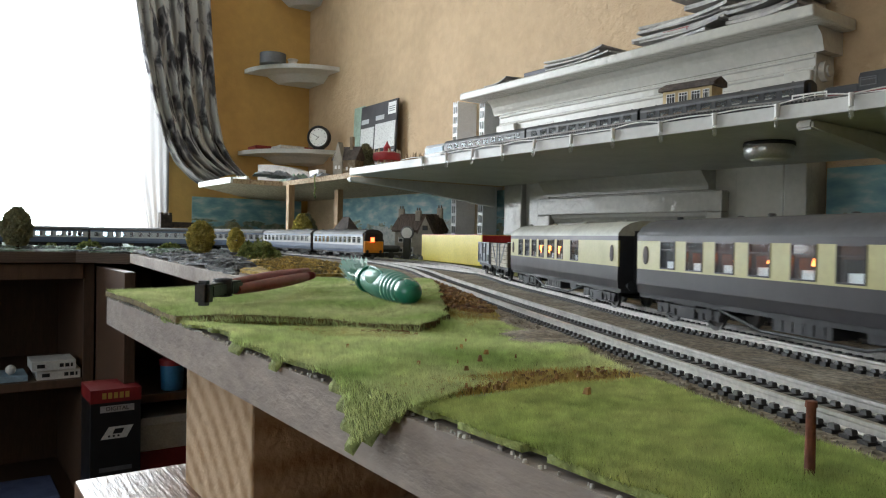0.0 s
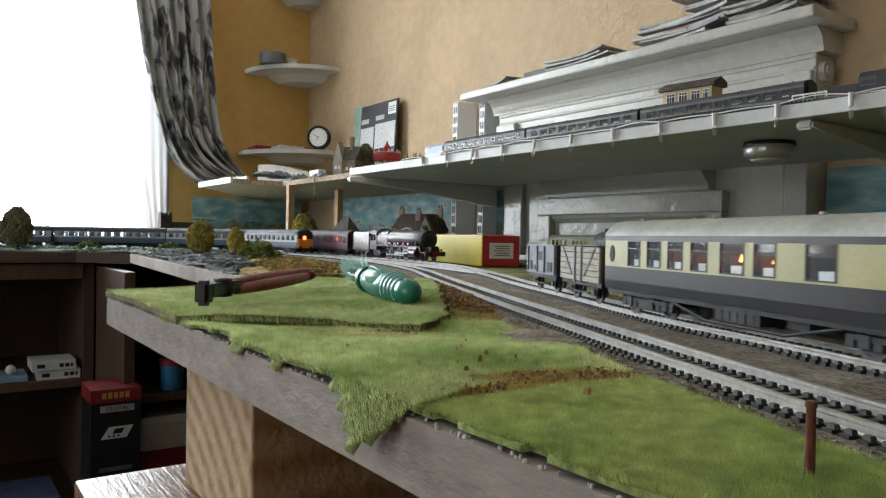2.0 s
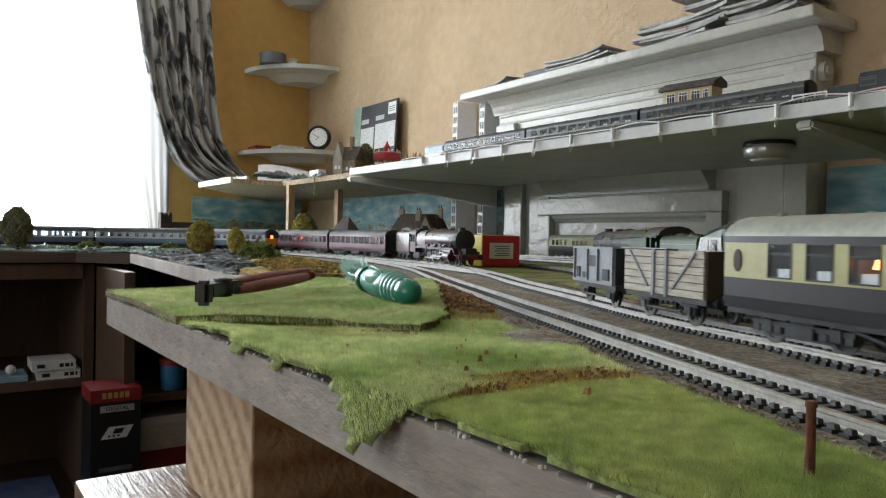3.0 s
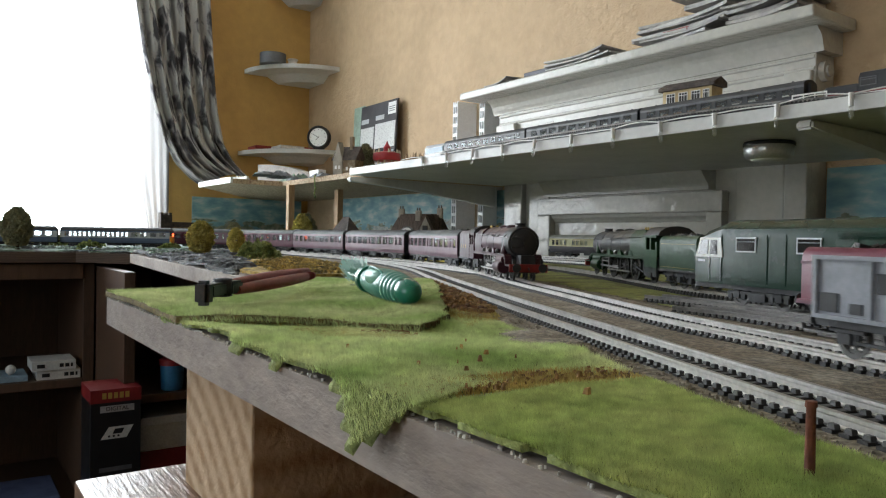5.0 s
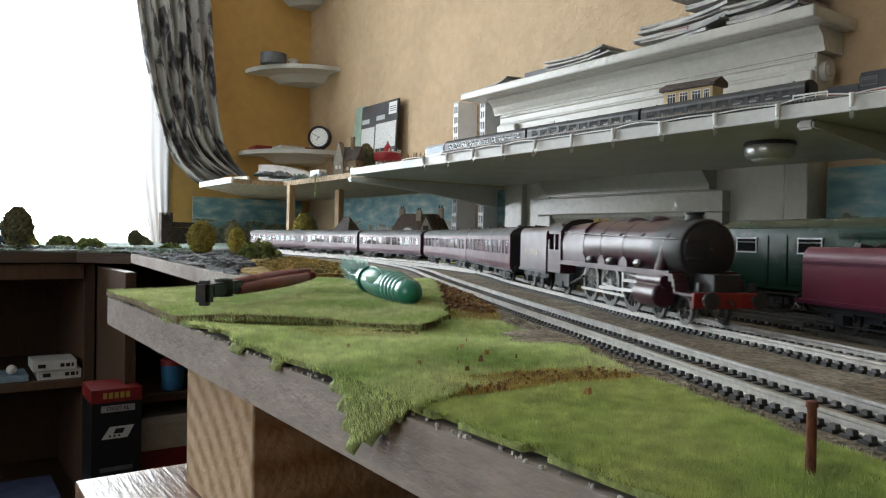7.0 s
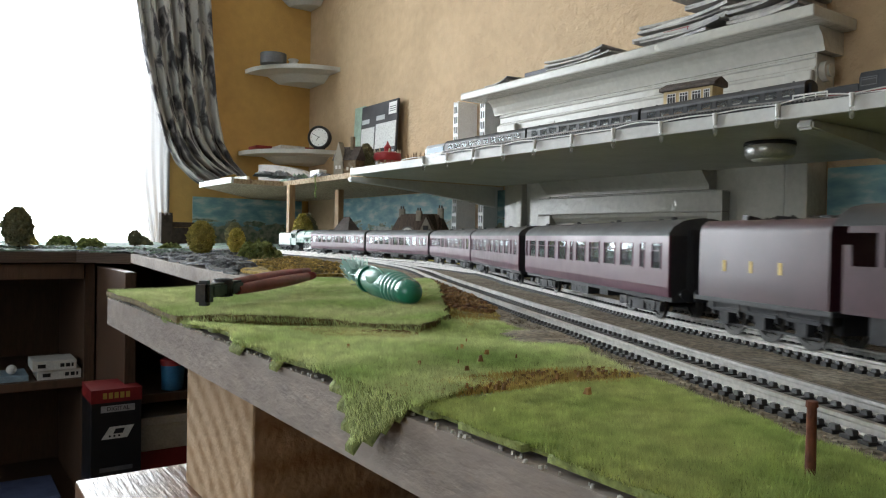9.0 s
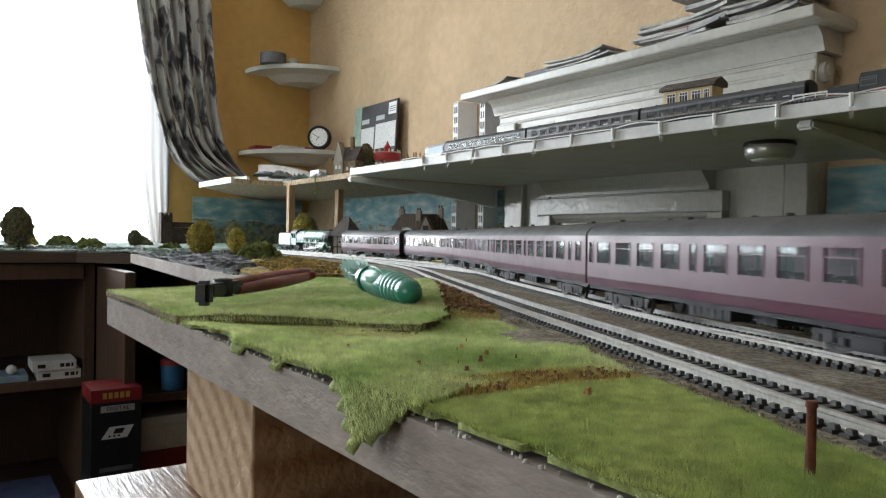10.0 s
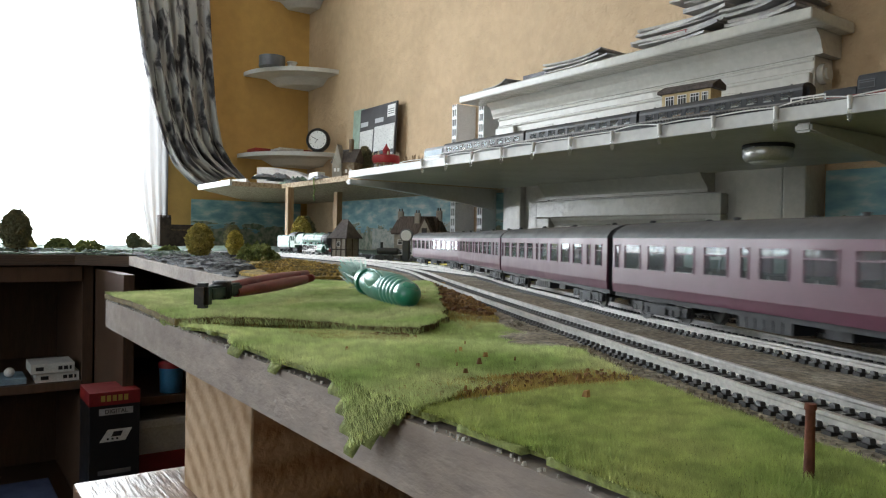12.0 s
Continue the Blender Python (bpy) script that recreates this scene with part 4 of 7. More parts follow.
def steam_engine(name, label, paint, boiler_paint, drive_r=.0130, fr=.150):
    """A big-boilered 4-6-2 express engine, smokebox to +x, with its tender."""
    e = thing(name, label, "locomotive")
    zc, plate = .0345, .0242
    bm = bmesh.new()
    lathe(bm, [(.0160, -.006), (.0158, .02), (.0150, .055), (.0143, .0915)], "x", (0, 0, zc), 32)
    boiler = part("boiler", bm, boiler_paint, e, smooth=40)
    bands = bmesh.new()
    for x, r in ((-.005, .01615), (.024, .01585), (.055, .01515), (.0905, .01450)):
        lathe(bands, [(r, x), (r, x + .0009)], "x", (0, 0, zc), 32)
    part("boiler_bands", bands, M_SMOKE, boiler, smooth=40)
    bm = bmesh.new()
    lathe(bm, [(.0145, .0915), (.0146, .1185), (.0138, .1197)], "x", (0, 0, zc), 32)
    box(bm, .096, .1185, -.0075, .0075, .0150, .0250)
    sm = part("smokebox", bm, M_SMOKE, e, smooth=40)
    bm = bmesh.new()
    lathe(bm, [(.0122, .1197), (.0118, .1206), (.0085, .1218), (.004, .1224), (.0012, .1226)], "x", (0, 0, zc), 28)
    box(bm, .1218, .1230, -.0005, .0005, zc - .004, zc + .004)
    for q in (-.004, .004):
        box(bm, .1200, .1222, -.0115, -.002, zc + q - .0006, zc + q + .0006)
    lathe(bm, [(.0010, .1220), (.0010, .1245)], "x", (0, 0, zc), 8)
    part("smokebox_door", bm, M_SMOKE, sm, smooth=40)
    bm = bmesh.new()
    lathe(bm, [(.0056, .0482), (.0044, .0497), (.0042, .0512), (.0049, .0518), (.0049, .0523)], "z", (.1065, 0, 0), 18)
    part("chimney", bm, M_SMOKE, sm, smooth=40)
    for x, w in ((.040, .0062), (.069, .0056)):
        bm = bmesh.new()
        lathe(bm, [(w, .0488), (w * .86, .0505), (w * .5, .0514), (.0006, .0516)], "z", (x, 0, 0), 18)
        part("dome", bm, boiler_paint, e, smooth=50)
    bm = bmesh.new()
    for y in (-.003, .003):
        for x in (-.012, -.018):
            cyl(bm, (x, y, .049), (x, y, .0522), .0010, n=8)
    part("safety_valves", bm, M_GOLD, e)
    # firebox narrowing from the boiler to the cab, cab with cut-out sides
    bm = bmesh.new()
    arch = lambda k, top: [(-.0158 * k, plate), (-.0164 * k, .036), (-.0148 * k, top - .0060), (-.0100 * k, top - .0018), (0, top), (.0100 * k, top - .0018), (.0148 * k, top - .0060), (.0164 * k, .036), (.0158 * k, plate)]
    a = [bm.verts.new((-.045, y, z)) for y, z in arch(1.0, .0495)]
    b = [bm.verts.new((-.004, y, z)) for y, z in arch(.985, .0508)]
    for i in range(8):
        bm.faces.new((a[i], a[i + 1], b[i + 1], b[i]))
    bm.faces.new(a[::-1])
    bm.faces.new(b)
    part("firebox", bm, paint, e, smooth=50)
    cab = bmesh.new()
    for y in (-.0172, .0172):
        ya, yb = sorted((y, y * .955))
        box(cab, -.074, -.045, ya, yb, .0150, .0310)
        box(cab, -.0495, -.045, ya, yb, .0310, .0440)
        box(cab, -.0605, -.0575, ya, yb, .0310, .0440)
        box(cab, -.074, -.0705, ya, yb, .0310, .0380)
        box(cab, -.072, -.045, ya, yb, .0420, .0445)
    box(cab, -.0462, -.045, -.0164, .0164, .0150, .0490)
    c = part("cab", cab, paint, e)
    bm = bmesh.new()
    arc = [(.0176, .0443), (.0156, .0478), (.0108, .0508), (.0050, .0522), (0, .0525)]
    extrude_x(bm, arc + [(-a, b) for a, b in arc[-2::-1]], -.078, -.043)
    part("cab_roof", bm, M_SMOKE, c, smooth=40)
    # running plate, high over the wheels, sweeping down to the buffer beam
    bm = bmesh.new()
    sweep = [(.1100, plate)] + [(.1100 + .0115 * math.sin(q), plate - .0090 * (1 - math.cos(q))) for q in (.5, .9, 1.2, 1.57)]
    for y0, y1 in ((-.0172, -.0110), (.0110, .0172)):
        box(bm, -.045, .1100, y0, y1, plate - .0010, plate)
        ye = (y0, y0 + .0007) if y0 < 0 else (y1 - .0007, y1)
        box(bm, -.045, .1100, ye[0], ye[1], plate - .0028, plate - .0010)
        for (xa, za), (xb, zb) in zip(sweep, sweep[1:]):
            box(bm, xa, xb + .0004, y0, y1, min(za, zb) - .0012, max(za, zb))
        box(bm, sweep[-1][0], fr - .0125, y0, y1, sweep[-1][1] - .0012, sweep[-1][1])
    box(bm, .1200, fr - .0125, -.0110, .0110, .0138, .0152)
    part("running_plate", bm, paint, e)
    for y in (-.0138, .0138):
        for x in (-.005, .027, .059):
            bm = bmesh.new()
            v = lathe(bm, [(.0062, -.0022), (.0062, .0022)], "y", (x, y, plate - .0010), 20)
            bmesh.ops.bisect_plane(bm, geom=bm.verts[:] + bm.edges[:] + bm.faces[:], plane_co=(0, 0, plate), plane_no=(0, 0, -1), clear_outer=True)
            part("splasher", bm, paint, e, smooth=40)
    part("main_frame", bbox(-.07, fr - .013, -.0062, .0062, .0085, .0236), M_SMOKE, e)
    beam = part("buffer_beam", bbox(fr - .0125, fr - .0105, -.0172, .0172, .0090, .0160, .0004), M_RED, e, "red buffer beam")
    bm = bmesh.new()
    for y in (-.0115, .0115):
        cyl(bm, (fr - .0105, y, .0128), (fr - .006, y, .0128), .0016, n=10)
        cyl(bm, (fr - .006, y, .0128), (fr - .0052, y, .0128), .0038, n=16)
    cyl(bm, (fr - .0105, 0, .0128), (fr - .007, 0, .0106), .0006, n=6)
    part("buffers", bm, M_SMOKE, beam)
    bm = bmesh.new()
    for y in (-.0125, 0, .0125):
        box(bm, fr - .0150, fr - .0130, y - .0012, y + .0012, .0162, .0200)
    part("lamp_irons", bm, M_SMOKE, beam)
    for y in (-.0152, .0152):
        bm = bmesh.new()
        lathe(bm, [(.0052, .083), (.0060, .0838), (.0060, .1068), (.0052, .1076)], "x", (0, y, .0122), 18)
        lathe(bm, [(.0036, .081), (.0036, .109)], "x", (0, y * .97, .0190), 12)
        part("cylinder", bm, paint, e, smooth=40)
        bm = bmesh.new()
        cyl(bm, (.100, y * .92, .0230), (.103, y * .74, .0400), .0030, .0026, n=10)
        part("steam_pipe", bm, paint, e, smooth=40)
        rods = bmesh.new()
        box(rods, -.006, .062, y - .0006, y + .0006, drive_r - .0055, drive_r - .0040)
        box(rods, .026, .084, y * 1.06 - .0006, y * 1.06 + .0006, -.0009, .0009, pose(0, 0, drive_r - .003, 0, -1.5, 0))
        box(rods, .058, .084, y * .99 - .0009, y * .99 + .0009, .0160, .0176)
        box(rods, .058, .060, y - .0007, y + .0007, .0085, .0220)
        box(rods, .030, .060, y * 1.02 - .0004, y * 1.02 + .0004, -.0006, .0006, pose(0, 0, .0150, 0, 4, 0))
        box(rods, .078, .080, y * 1.05 - .0006, y * 1.05 + .0006, .0075, .0200)
        cyl(rods, (.058, y * .98, .0205), (.081, y * .98, .0192), .0006, n=6)
        part("connecting_rods", rods, M_ROD, e)
        hr = bmesh.new()
        cyl(hr, (-.04, math.copysign(.0160, y), .0430), (.117, math.copysign(.0148, y), .0395), .0003, n=5)
        for i in range(6):
            cyl(hr, (-.03 + i * .028, math.copysign(.0138, y), .0420), (-.03 + i * .028, math.copysign(.0160, y), .0428 - .0006 * i), .0004, n=5)
        part("handrail", hr, M_STEEL, e)
        for x in (.004, .036, .074):
            inj = bmesh.new()
            lathe(inj, [(.0016, x), (.0022, x + .001), (.0022, x + .006), (.0014, x + .007)], "x", (0, math.copysign(.0150, y), plate + .0022), 8)
            part("lubricator", inj, M_STEEL, e)
    drivers = wheels(e, (-.005, .027, .059), drive_r, WHEEL_DRIVE)
    wheels(e, (.091, .118), .0064, WHEEL_BOGIE)
    wheels(e, (-.052,), .0068, WHEEL_BOGIE)
    bm = bmesh.new()
    for y in (-.0130, .0130):
        box(bm, -.066, -.036, y - .0008, y + .0008, .0060, .0150)
        box(bm, -.056, -.048, y - .0016, y + .0016, .0050, .0095)
        cyl(bm, (-.034, y, .0090), (-.010, y, .0150), .0008, n=6)
    part("trailing_truck", bm, M_UNDER, e)
    tender(e, -.152, -.080, paint, lining=paint is not M_MAROON_LOCO, rise=.0075 if paint is M_MAROON_LOCO else .004)
    return e, drivers


ENGINE, DRIVERS = steam_engine("maroon_express_engine", "maroon express steam engine with black smokebox pulling the coaches", M_MAROON_LOCO, M_MAROON_LOCO)
for k_ in range(3):
    part("tender_letter", bbox(-.136 + .016 * k_, -.1345 + .016 * k_, -.0170, -.0168, .0262, .0308), M_GOLD, ENGINE, "gold letter mark")


def open_wagon():
    w = thing("plank_wagon", "bleached grey plank open wagon with dark end", "wagon")
    L = .074
    for sgn in (-1, 1):
        for k in range(6):
            z = .0125 + k * .0036
            part("plank", bbox(-L / 2, L / 2, sgn * .0158 - .0006, sgn * .0158 + .0006, z, z + .0033, .0002, 1), M_PLANK, w)
        bm = bmesh.new()
        for x in (-.006, .006):
            box(bm, x - .001, x + .001, sgn * .0168 - .0005, sgn * .0168 + .0005, .0115, .0342)
        for a in (-1, 1):
            box(bm, -.0006, .0006, sgn * .0167 - .0004, sgn * .0167 + .0004, -.013, .013, pose(a * .021, 0, .0245, 0, a * 48, 0))
        part("strapping", bm, M_WAGONGREY, w)
        part("end_board", bbox(sgn * L / 2 - .0007, sgn * L / 2 + .0007, -.0152, .0152, .0125, .0340, .0002, 1), M_BROWNEND, w)
    part("load", bbox(-L / 2 + .002, L / 2 - .002, -.0145, .0145, .0125, .030), M_BROWNEND, w)
    running_gear(w, L, M_WAGONGREY)
    return w


def running_gear(w, L, paint):
    bm = bmesh.new()
    box(bm, -L / 2, L / 2, -.0148, .0148, .0098, .0125)
    for y in (-.0122, .0122):
        for x in (-.021, .021):
            box(bm, x - .0045, x + .0045, y - .0008, y + .0008, .0042, .0098)
            box(bm, x - .0022, x + .0022, y - .0018, y + .0018, .0045, .0080)
            box(bm, x - .0075, x + .0075, y - .0013, y + .0013, .0082, .0094)
        box(bm, -.016, .016, y - .0006 + math.copysign(.002, y), y + .0006 + math.copysign(.002, y), .0050, .0060)
    for sgn in (-1, 1):
        for y in (-.0105, .0105):
            cyl(bm, (sgn * L / 2, y, .0112), (sgn * (L / 2 + .0042), y, .0112), .0012, n=8)
            cyl(bm, (sgn * (L / 2 + .0042), y, .0112), (sgn * (L / 2 + .0048), y, .0112), .0027, n=12)
        box(bm, sgn * L / 2 - .001, sgn * (L / 2 + .009), -.0012, .0012, .0085, .0100)
    part("chassis", bm, M_UNDER, w)
    wheels(w, (-.021, .021), .0062, WHEEL_WAGON)


def grey_van():
    w = thing("grey_wagon", "light grey steel mineral wagon with black underframe", "wagon")
    L = .066
    part("body", bbox(-L / 2, L / 2, -.0158, .0158, .0125, .0335, .0005), M_WAGONGREY, w)
    for sgn in (-1, 1):
        bm = bmesh.new()
        for x in (-.032, -.0085, .0085, .032):
            box(bm, x - .0009, x + .0009, sgn * .0163 - .0007, sgn * .0163 + .0007, .0125, .0335)
        box(bm, -L / 2, L / 2, sgn * .0163 - .0008, sgn * .0163 + .0008, .0328, .0343)
        box(bm, -L / 2, L / 2, sgn * .0163 - .0006, sgn * .0163 + .0006, .0125, .0140)
        part("ribs", bm, M_WAGONGREY, w)
        bm = bmesh.new()
        for x0, x1, z0, z1 in ((-.0065, .0065, .0225, .0290), (-.030, -.022, .0150, .0215), (-.017, -.012, .0150, .0185), (.016, .026, .0150, .0215)):
            box(bm, x0, x1, sgn * .0161 - .0003, sgn * .0161 + .0003, z0, z1)
        part("lettering_panel", bm, M_UNDER, w, "dark panels with unreadable marks")
        part("end_plate", bbox(sgn * L / 2 - .0003, sgn * L / 2 + .0006, -.015, .015, .0130, .0338), M_UNDER, w)
    running_gear(w, L, M_WAGONGREY)
    return w


WAGON, VAN = open_wagon(), grey_van()


# --- stock standing in the sidings
def bmesh_slab(low, high):
    """A thin plate between two like outlines."""
    bm = bmesh.new()
    a, b = [bm.verts.new(v) for v in low], [bm.verts.new(v) for v in high]
    bm.faces.new(a[::-1])
    bm.faces.new(b)
    k = len(a)
    for i in range(k):
        bm.faces.new((a[i], a[(i + 1) % k], b[(i + 1) % k], b[i]))
    return bm


M_DARKPANE = mat("dark_cab_glazing", (0.008, 0.009, 0.010), 0.12, var=0.1, scale=60)
M_SURROUND = mat("cream_window_surround", (0.42, 0.42, 0.38), 0.4, var=0.05, scale=60)


def diesel():
    d = thing("green_diesel_engine", "dark green diesel engine with pale cab window frames on a siding", "locomotive", pose(-.167, .391, 0, 0, 0, -16) @ Matrix.Diagonal((1, 1, 1.07, 1)))
    L = .262
    bm = bmesh.new()
    pr = [(-.0175, .0115), (-.0175, .0370), (-.0150, .0435), (-.009, .0475), (0, .0490), (.009, .0475), (.0150, .0435), (.0175, .0370), (.0175, .0115)]
    extrude_x(bm, pr, -L / 2 + .024, L / 2 - .024)
    part("body", bm, M_DIESEL, d, smooth=35)
    for sgn in (-1, 1):
        bm = bmesh.new()
        a, b = sgn * (L / 2 - .024), sgn * L / 2
        for y in (-1, 1):
            for q in ((a, .0175, .0115), (b, .0160, .0115), (b, .0160, .0290), (a, .0175, .0370), (b - sgn * .005, .0150, .0385),
                      (b - sgn * .007, .0105, .0425), (a, .0150, .0435), (a, .0090, .0475), (a, .0010, .0490)):
                bm.verts.new((q[0], y * q[1], q[2]))
        bmesh.ops.convex_hull(bm, input=bm.verts[:])
        cab = part("cab", bm, M_DIESEL, d, smooth=25)
        for y in (-1, 1):
            side = lambda u, z, out: Vector((a + (b - a) * u, y * (.0175 - .0015 * u + out - max(0, z - .029) * .06 * u), z))
            slab = lambda q, o0, o1: bmesh_slab([side(u, z, o0) for u, z in q], [side(u, z, o1) for u, z in q])
            part("window_surround", slab(((-.18, .0268), (.97, .0268), (.80, .0385), (-.10, .0385)), -.0004, .0004), M_SURROUND, cab, "cream cab window surround")
            for q in (((.03, .0285), (.34, .0285), (.32, .0372), (.06, .0372)), ((.44, .0285), (.86, .0285), (.74, .0372), (.43, .0372))):
                part("pane", slab(q, .0003, .0006), M_DARKPANE, cab)
            line = bmesh.new()
            for u in (-.10, .36):
                p0, p1 = side(u, .0130, .0001), side(u, .0266, .0001)
                box(line, p0.x - .0002, p0.x + .0002, min(p0.y, p0.y + y * .0003), max(p0.y, p0.y + y * .0003), p0.z, p1.z)
            part("door_handrail", line, M_LIGHTGREY, cab)
            part("number_bars", slab(((.55, .0240), (.88, .0240), (.88, .0255), (.55, .0255)), .0001, .0003), M_LIGHTGREY, cab, "small pale bars of a number")
    for y in (-1, 1):
        for x in (-.083, -.036, .035, .083):
            fr = part("window_frame", ring_frame(.0150, .0068, .0008, .0005), M_LIGHTGREY, d, "pale window frame", pose(x, y * .0176, .0345))
            part("pane", bbox(-.0075, .0075, -.0003, .0003, -.0034, .0034), M_DARKPANE, fr)
        bm = bmesh.new()
        for x in (-.104, -.066, -.052, -.006, .012, .055, .066, .104):
            box(bm, x - .0003, x + .0003, y * .0177 - .0002, y * .0177 + .0002, .0135, .0400)
        box(bm, -L / 2 + .02, L / 2 - .02, y * .0177 - .0003, y * .0177 + .0003, .0145, .0152)
        for k in range(5):
            box(bm, -.018, .030, y * .0178 - .0002, y * .0178 + .0002, .0385 + k * .0008, .0388 + k * .0008)
        part("panel_lines", bm, M_DIESEL, d)
    bm = bmesh.new()
    box(bm, -L / 2, L / 2, -.0155, .0155, .0088, .0115)
    box(bm, -.028, .028, -.0150, .0150, .0035, .0088)
    part("underframe", bm, M_UNDER, d)
    for x in (-.078, .078):
        b = part("bogie", BOGIE, None, d, m=pose(x, 0, 0))
        wheels(b, (-.017, .017), .0062, WHEEL_COACH)
    return d


diesel()


def standing_tender():
    t = thing("crimson_tender", "crimson engine tender with yellow crest on a siding", "tender", pose(-.1322, .3381, -.0030, 0, 0, -21))
    tender(t, -.052, .052, M_PINK, True, "tender", False)
    bm = bmesh.new()
    for y in (-.0172, .0172):
        box(bm, -.054, .054, y - .0006, y + .0006, .0128, .0142)
        box(bm, -.052, .052, y - .0002, y + .0004, .0318, .0332)
    part("beading", bm, M_MAROON, t)
    bm = bmesh.new()
    lathe(bm, [(.0026, -.0172), (.0026, -.0166)], "y", (.006, 0, .0235), 14)
    box(bm, -.001, .013, -.0171, -.0166, .0228, .0242)
    part("crest", bm, M_GOLD, t, "small yellow crest shape")


standing_tender()
g_engine, _ = steam_engine("green_tender_engine", "green tender engine with dark grey boiler standing on a siding", M_APPLE, M_BOILERGREY)
g_engine.matrix_basis = pose(-.48, .581, -.0006, 0, 0, 151)
far_engine, _ = steam_engine("pale_green_express_engine", "light green express engine standing behind the tracks", M_PALEGREEN, M_PALEGREEN)
far_engine.matrix_basis = pose(-1.575, .722, -.0006, 0, 0, 0)
FAR_LINE = Track([(-1.95, .70), (-1.75, .722), (-1.5, .722), (-1.32, .722)])
lay_track(FAR_LINE, 0, FAR_LINE.length, None, "short siding track beside the outer line", -.0006)
yc = coach("cream_brown_coach", "cream and brown gangway coach standing in the far siding", .25, M_UMBER, M_CREAM, M_CREAM, M_PALEROOF,
           [(-.112 + .0125 * i, .0085) for i in range(19) if i % 5 != 4], M_CREAM, zb=.026)
yc.matrix_basis = SIDINGS[5].stand(.50, .17)
# ---------------------------------------------------------------- things lying and standing on the layout
M_LEAF = mat("olive_foliage_flock", (0.62, 0.52, 0.15), 0.95, var=0.3, scale=60, color2=(0.38, 0.34, 0.09), island=0.45, fine=0.2)
# olive greyed and lifted in the colour for the backlight haze at the window
M_LEAFDARK = mat("hazed_olive_foliage_flock", (0.19, 0.19, 0.11), 0.95, var=0.3, scale=60, color2=(0.26, 0.23, 0.12), island=0.45, fine=0.2)
M_BUSH = mat("moss_green_lichen", (0.32, 0.36, 0.12), 0.95, var=0.3, scale=60, color2=(0.10, 0.14, 0.04), island=0.45, fine=0.2)
M_TRUNK = mat("brown_twig", (0.08, 0.05, 0.03), 0.9, var=0.2, scale=80)


def flock(verts, faces, c, n, size, rs):
    """Leaf tufts: small folded triangles round a point."""
    for _ in range(n):
        d = Vector((rs.gauss(0, 1), rs.gauss(0, 1), rs.gauss(0, 1))).normalized()
        t = d.orthogonal().normalized()
        t.rotate(Matrix.Rotation(rs.random() * 6.28, 3, d))
        u = d.cross(t)
        s = size * rs.uniform(.5, 1.2)
        o = len(verts)
        p = Vector(c)
        verts += [(p + t * s * .5)[:], (p - t * s * .5)[:], (p + d * s + u * s * .2)[:]]
        faces.append((o, o + 1, o + 2))


def egg_tree(label, x, y, z, h, w, material, seed):
    """A bottle-brush tree: short stem, twigs, an uneven egg-shaped crown of flock."""
    rs = random.Random(seed)
    t = thing("model_tree", label, "tree", pose(x, y, z), group="model trees")
    bm = bmesh.new()
    cyl(bm, (0, 0, 0), (0, 0, h * .5), w * .07, w * .04, 8)
    for i in range(14):
        a, zz = i * 2.4, h * (.2 + .045 * i)
        rr = w * .4 * math.sin(math.pi * min(1, (zz / h - .08) / .95)) ** .6
        cyl(bm, (0, 0, zz - .03 * h), (rr * math.cos(a), rr * math.sin(a), zz + .04 * h), w * .02, w * .008, 5)
    part("trunk", bm, M_TRUNK, t)
    verts, faces = [], []
    for _ in range(1500):
        u = rs.random()
        zz = h * (.12 + .88 * u)
        prof = (math.sin(math.pi * (u * .88 + .09)) ** .6) * (1.02 - .08 * u)
        a = rs.random() * 6.283
        rr = w * .5 * prof * rs.uniform(.72, 1.03) * (1 + .10 * math.sin(3 * a + seed) + .07 * math.sin(5 * zz / h * 6 + a * 2))
        flock(verts, faces, (rr * math.cos(a), rr * math.sin(a), zz), 5, w * .10, rs)
    me = bpy.data.meshes.new("crown")
    me.from_pydata(verts, [], faces)
    me.materials.append(material)
    part("crown", me, None, t)
    return t


def bush(label, x, y, z, w, h, material, seed, d=None):
    rs = random.Random(seed)
    verts, faces = [], []
    d = d or w
    for _ in range(1100):
        a, u = rs.random() * 6.283, rs.random() ** .5
        k = .75 + .3 * math.sin(a * 3 + seed) * math.cos(u * 5)
        zz = h * math.sqrt(max(0, 1 - u * u)) * k * rs.uniform(.65, 1.08)
        flock(verts, faces, (w / 2 * u * math.cos(a), d / 2 * u * math.sin(a), max(zz, .001)), 5, max(.005, h * .16), rs)
    me = bpy.data.meshes.new("bush")
    me.from_pydata(verts, [], faces)
    me.materials.append(material)
    return solid("model_bush", me, None, label, "bush", "model bushes", m=pose(x, y, z))


egg_tree("dark olive egg-shaped model tree against the window", -1.80, .145, -.004, .089, .060, M_LEAFDARK, 1)
egg_tree("yellow-olive egg-shaped model tree on the far board", -1.36, .404, -.003, .062, .048, M_LEAF, 2)
egg_tree("small olive egg-shaped model tree beside the rocks", -1.43, .494, -.003, .052, .033, M_LEAF, 3)
egg_tree("tall yellow-green model tree behind the tracks", -1.80, .80, -.005, .098, .052, M_LEAF, 4)
egg_tree("dark green model tree beside a wooden post", -1.87, .845, -.005, .10, .06, M_LEAFDARK, 14)
egg_tree("small dark model tree near the window", -2.30, .487, -.005, .048, .040, M_LEAFDARK, 5)
egg_tree("dark green model tree half hidden behind another", -2.10, .72, -.005, .075, .05, M_LEAFDARK, 6)
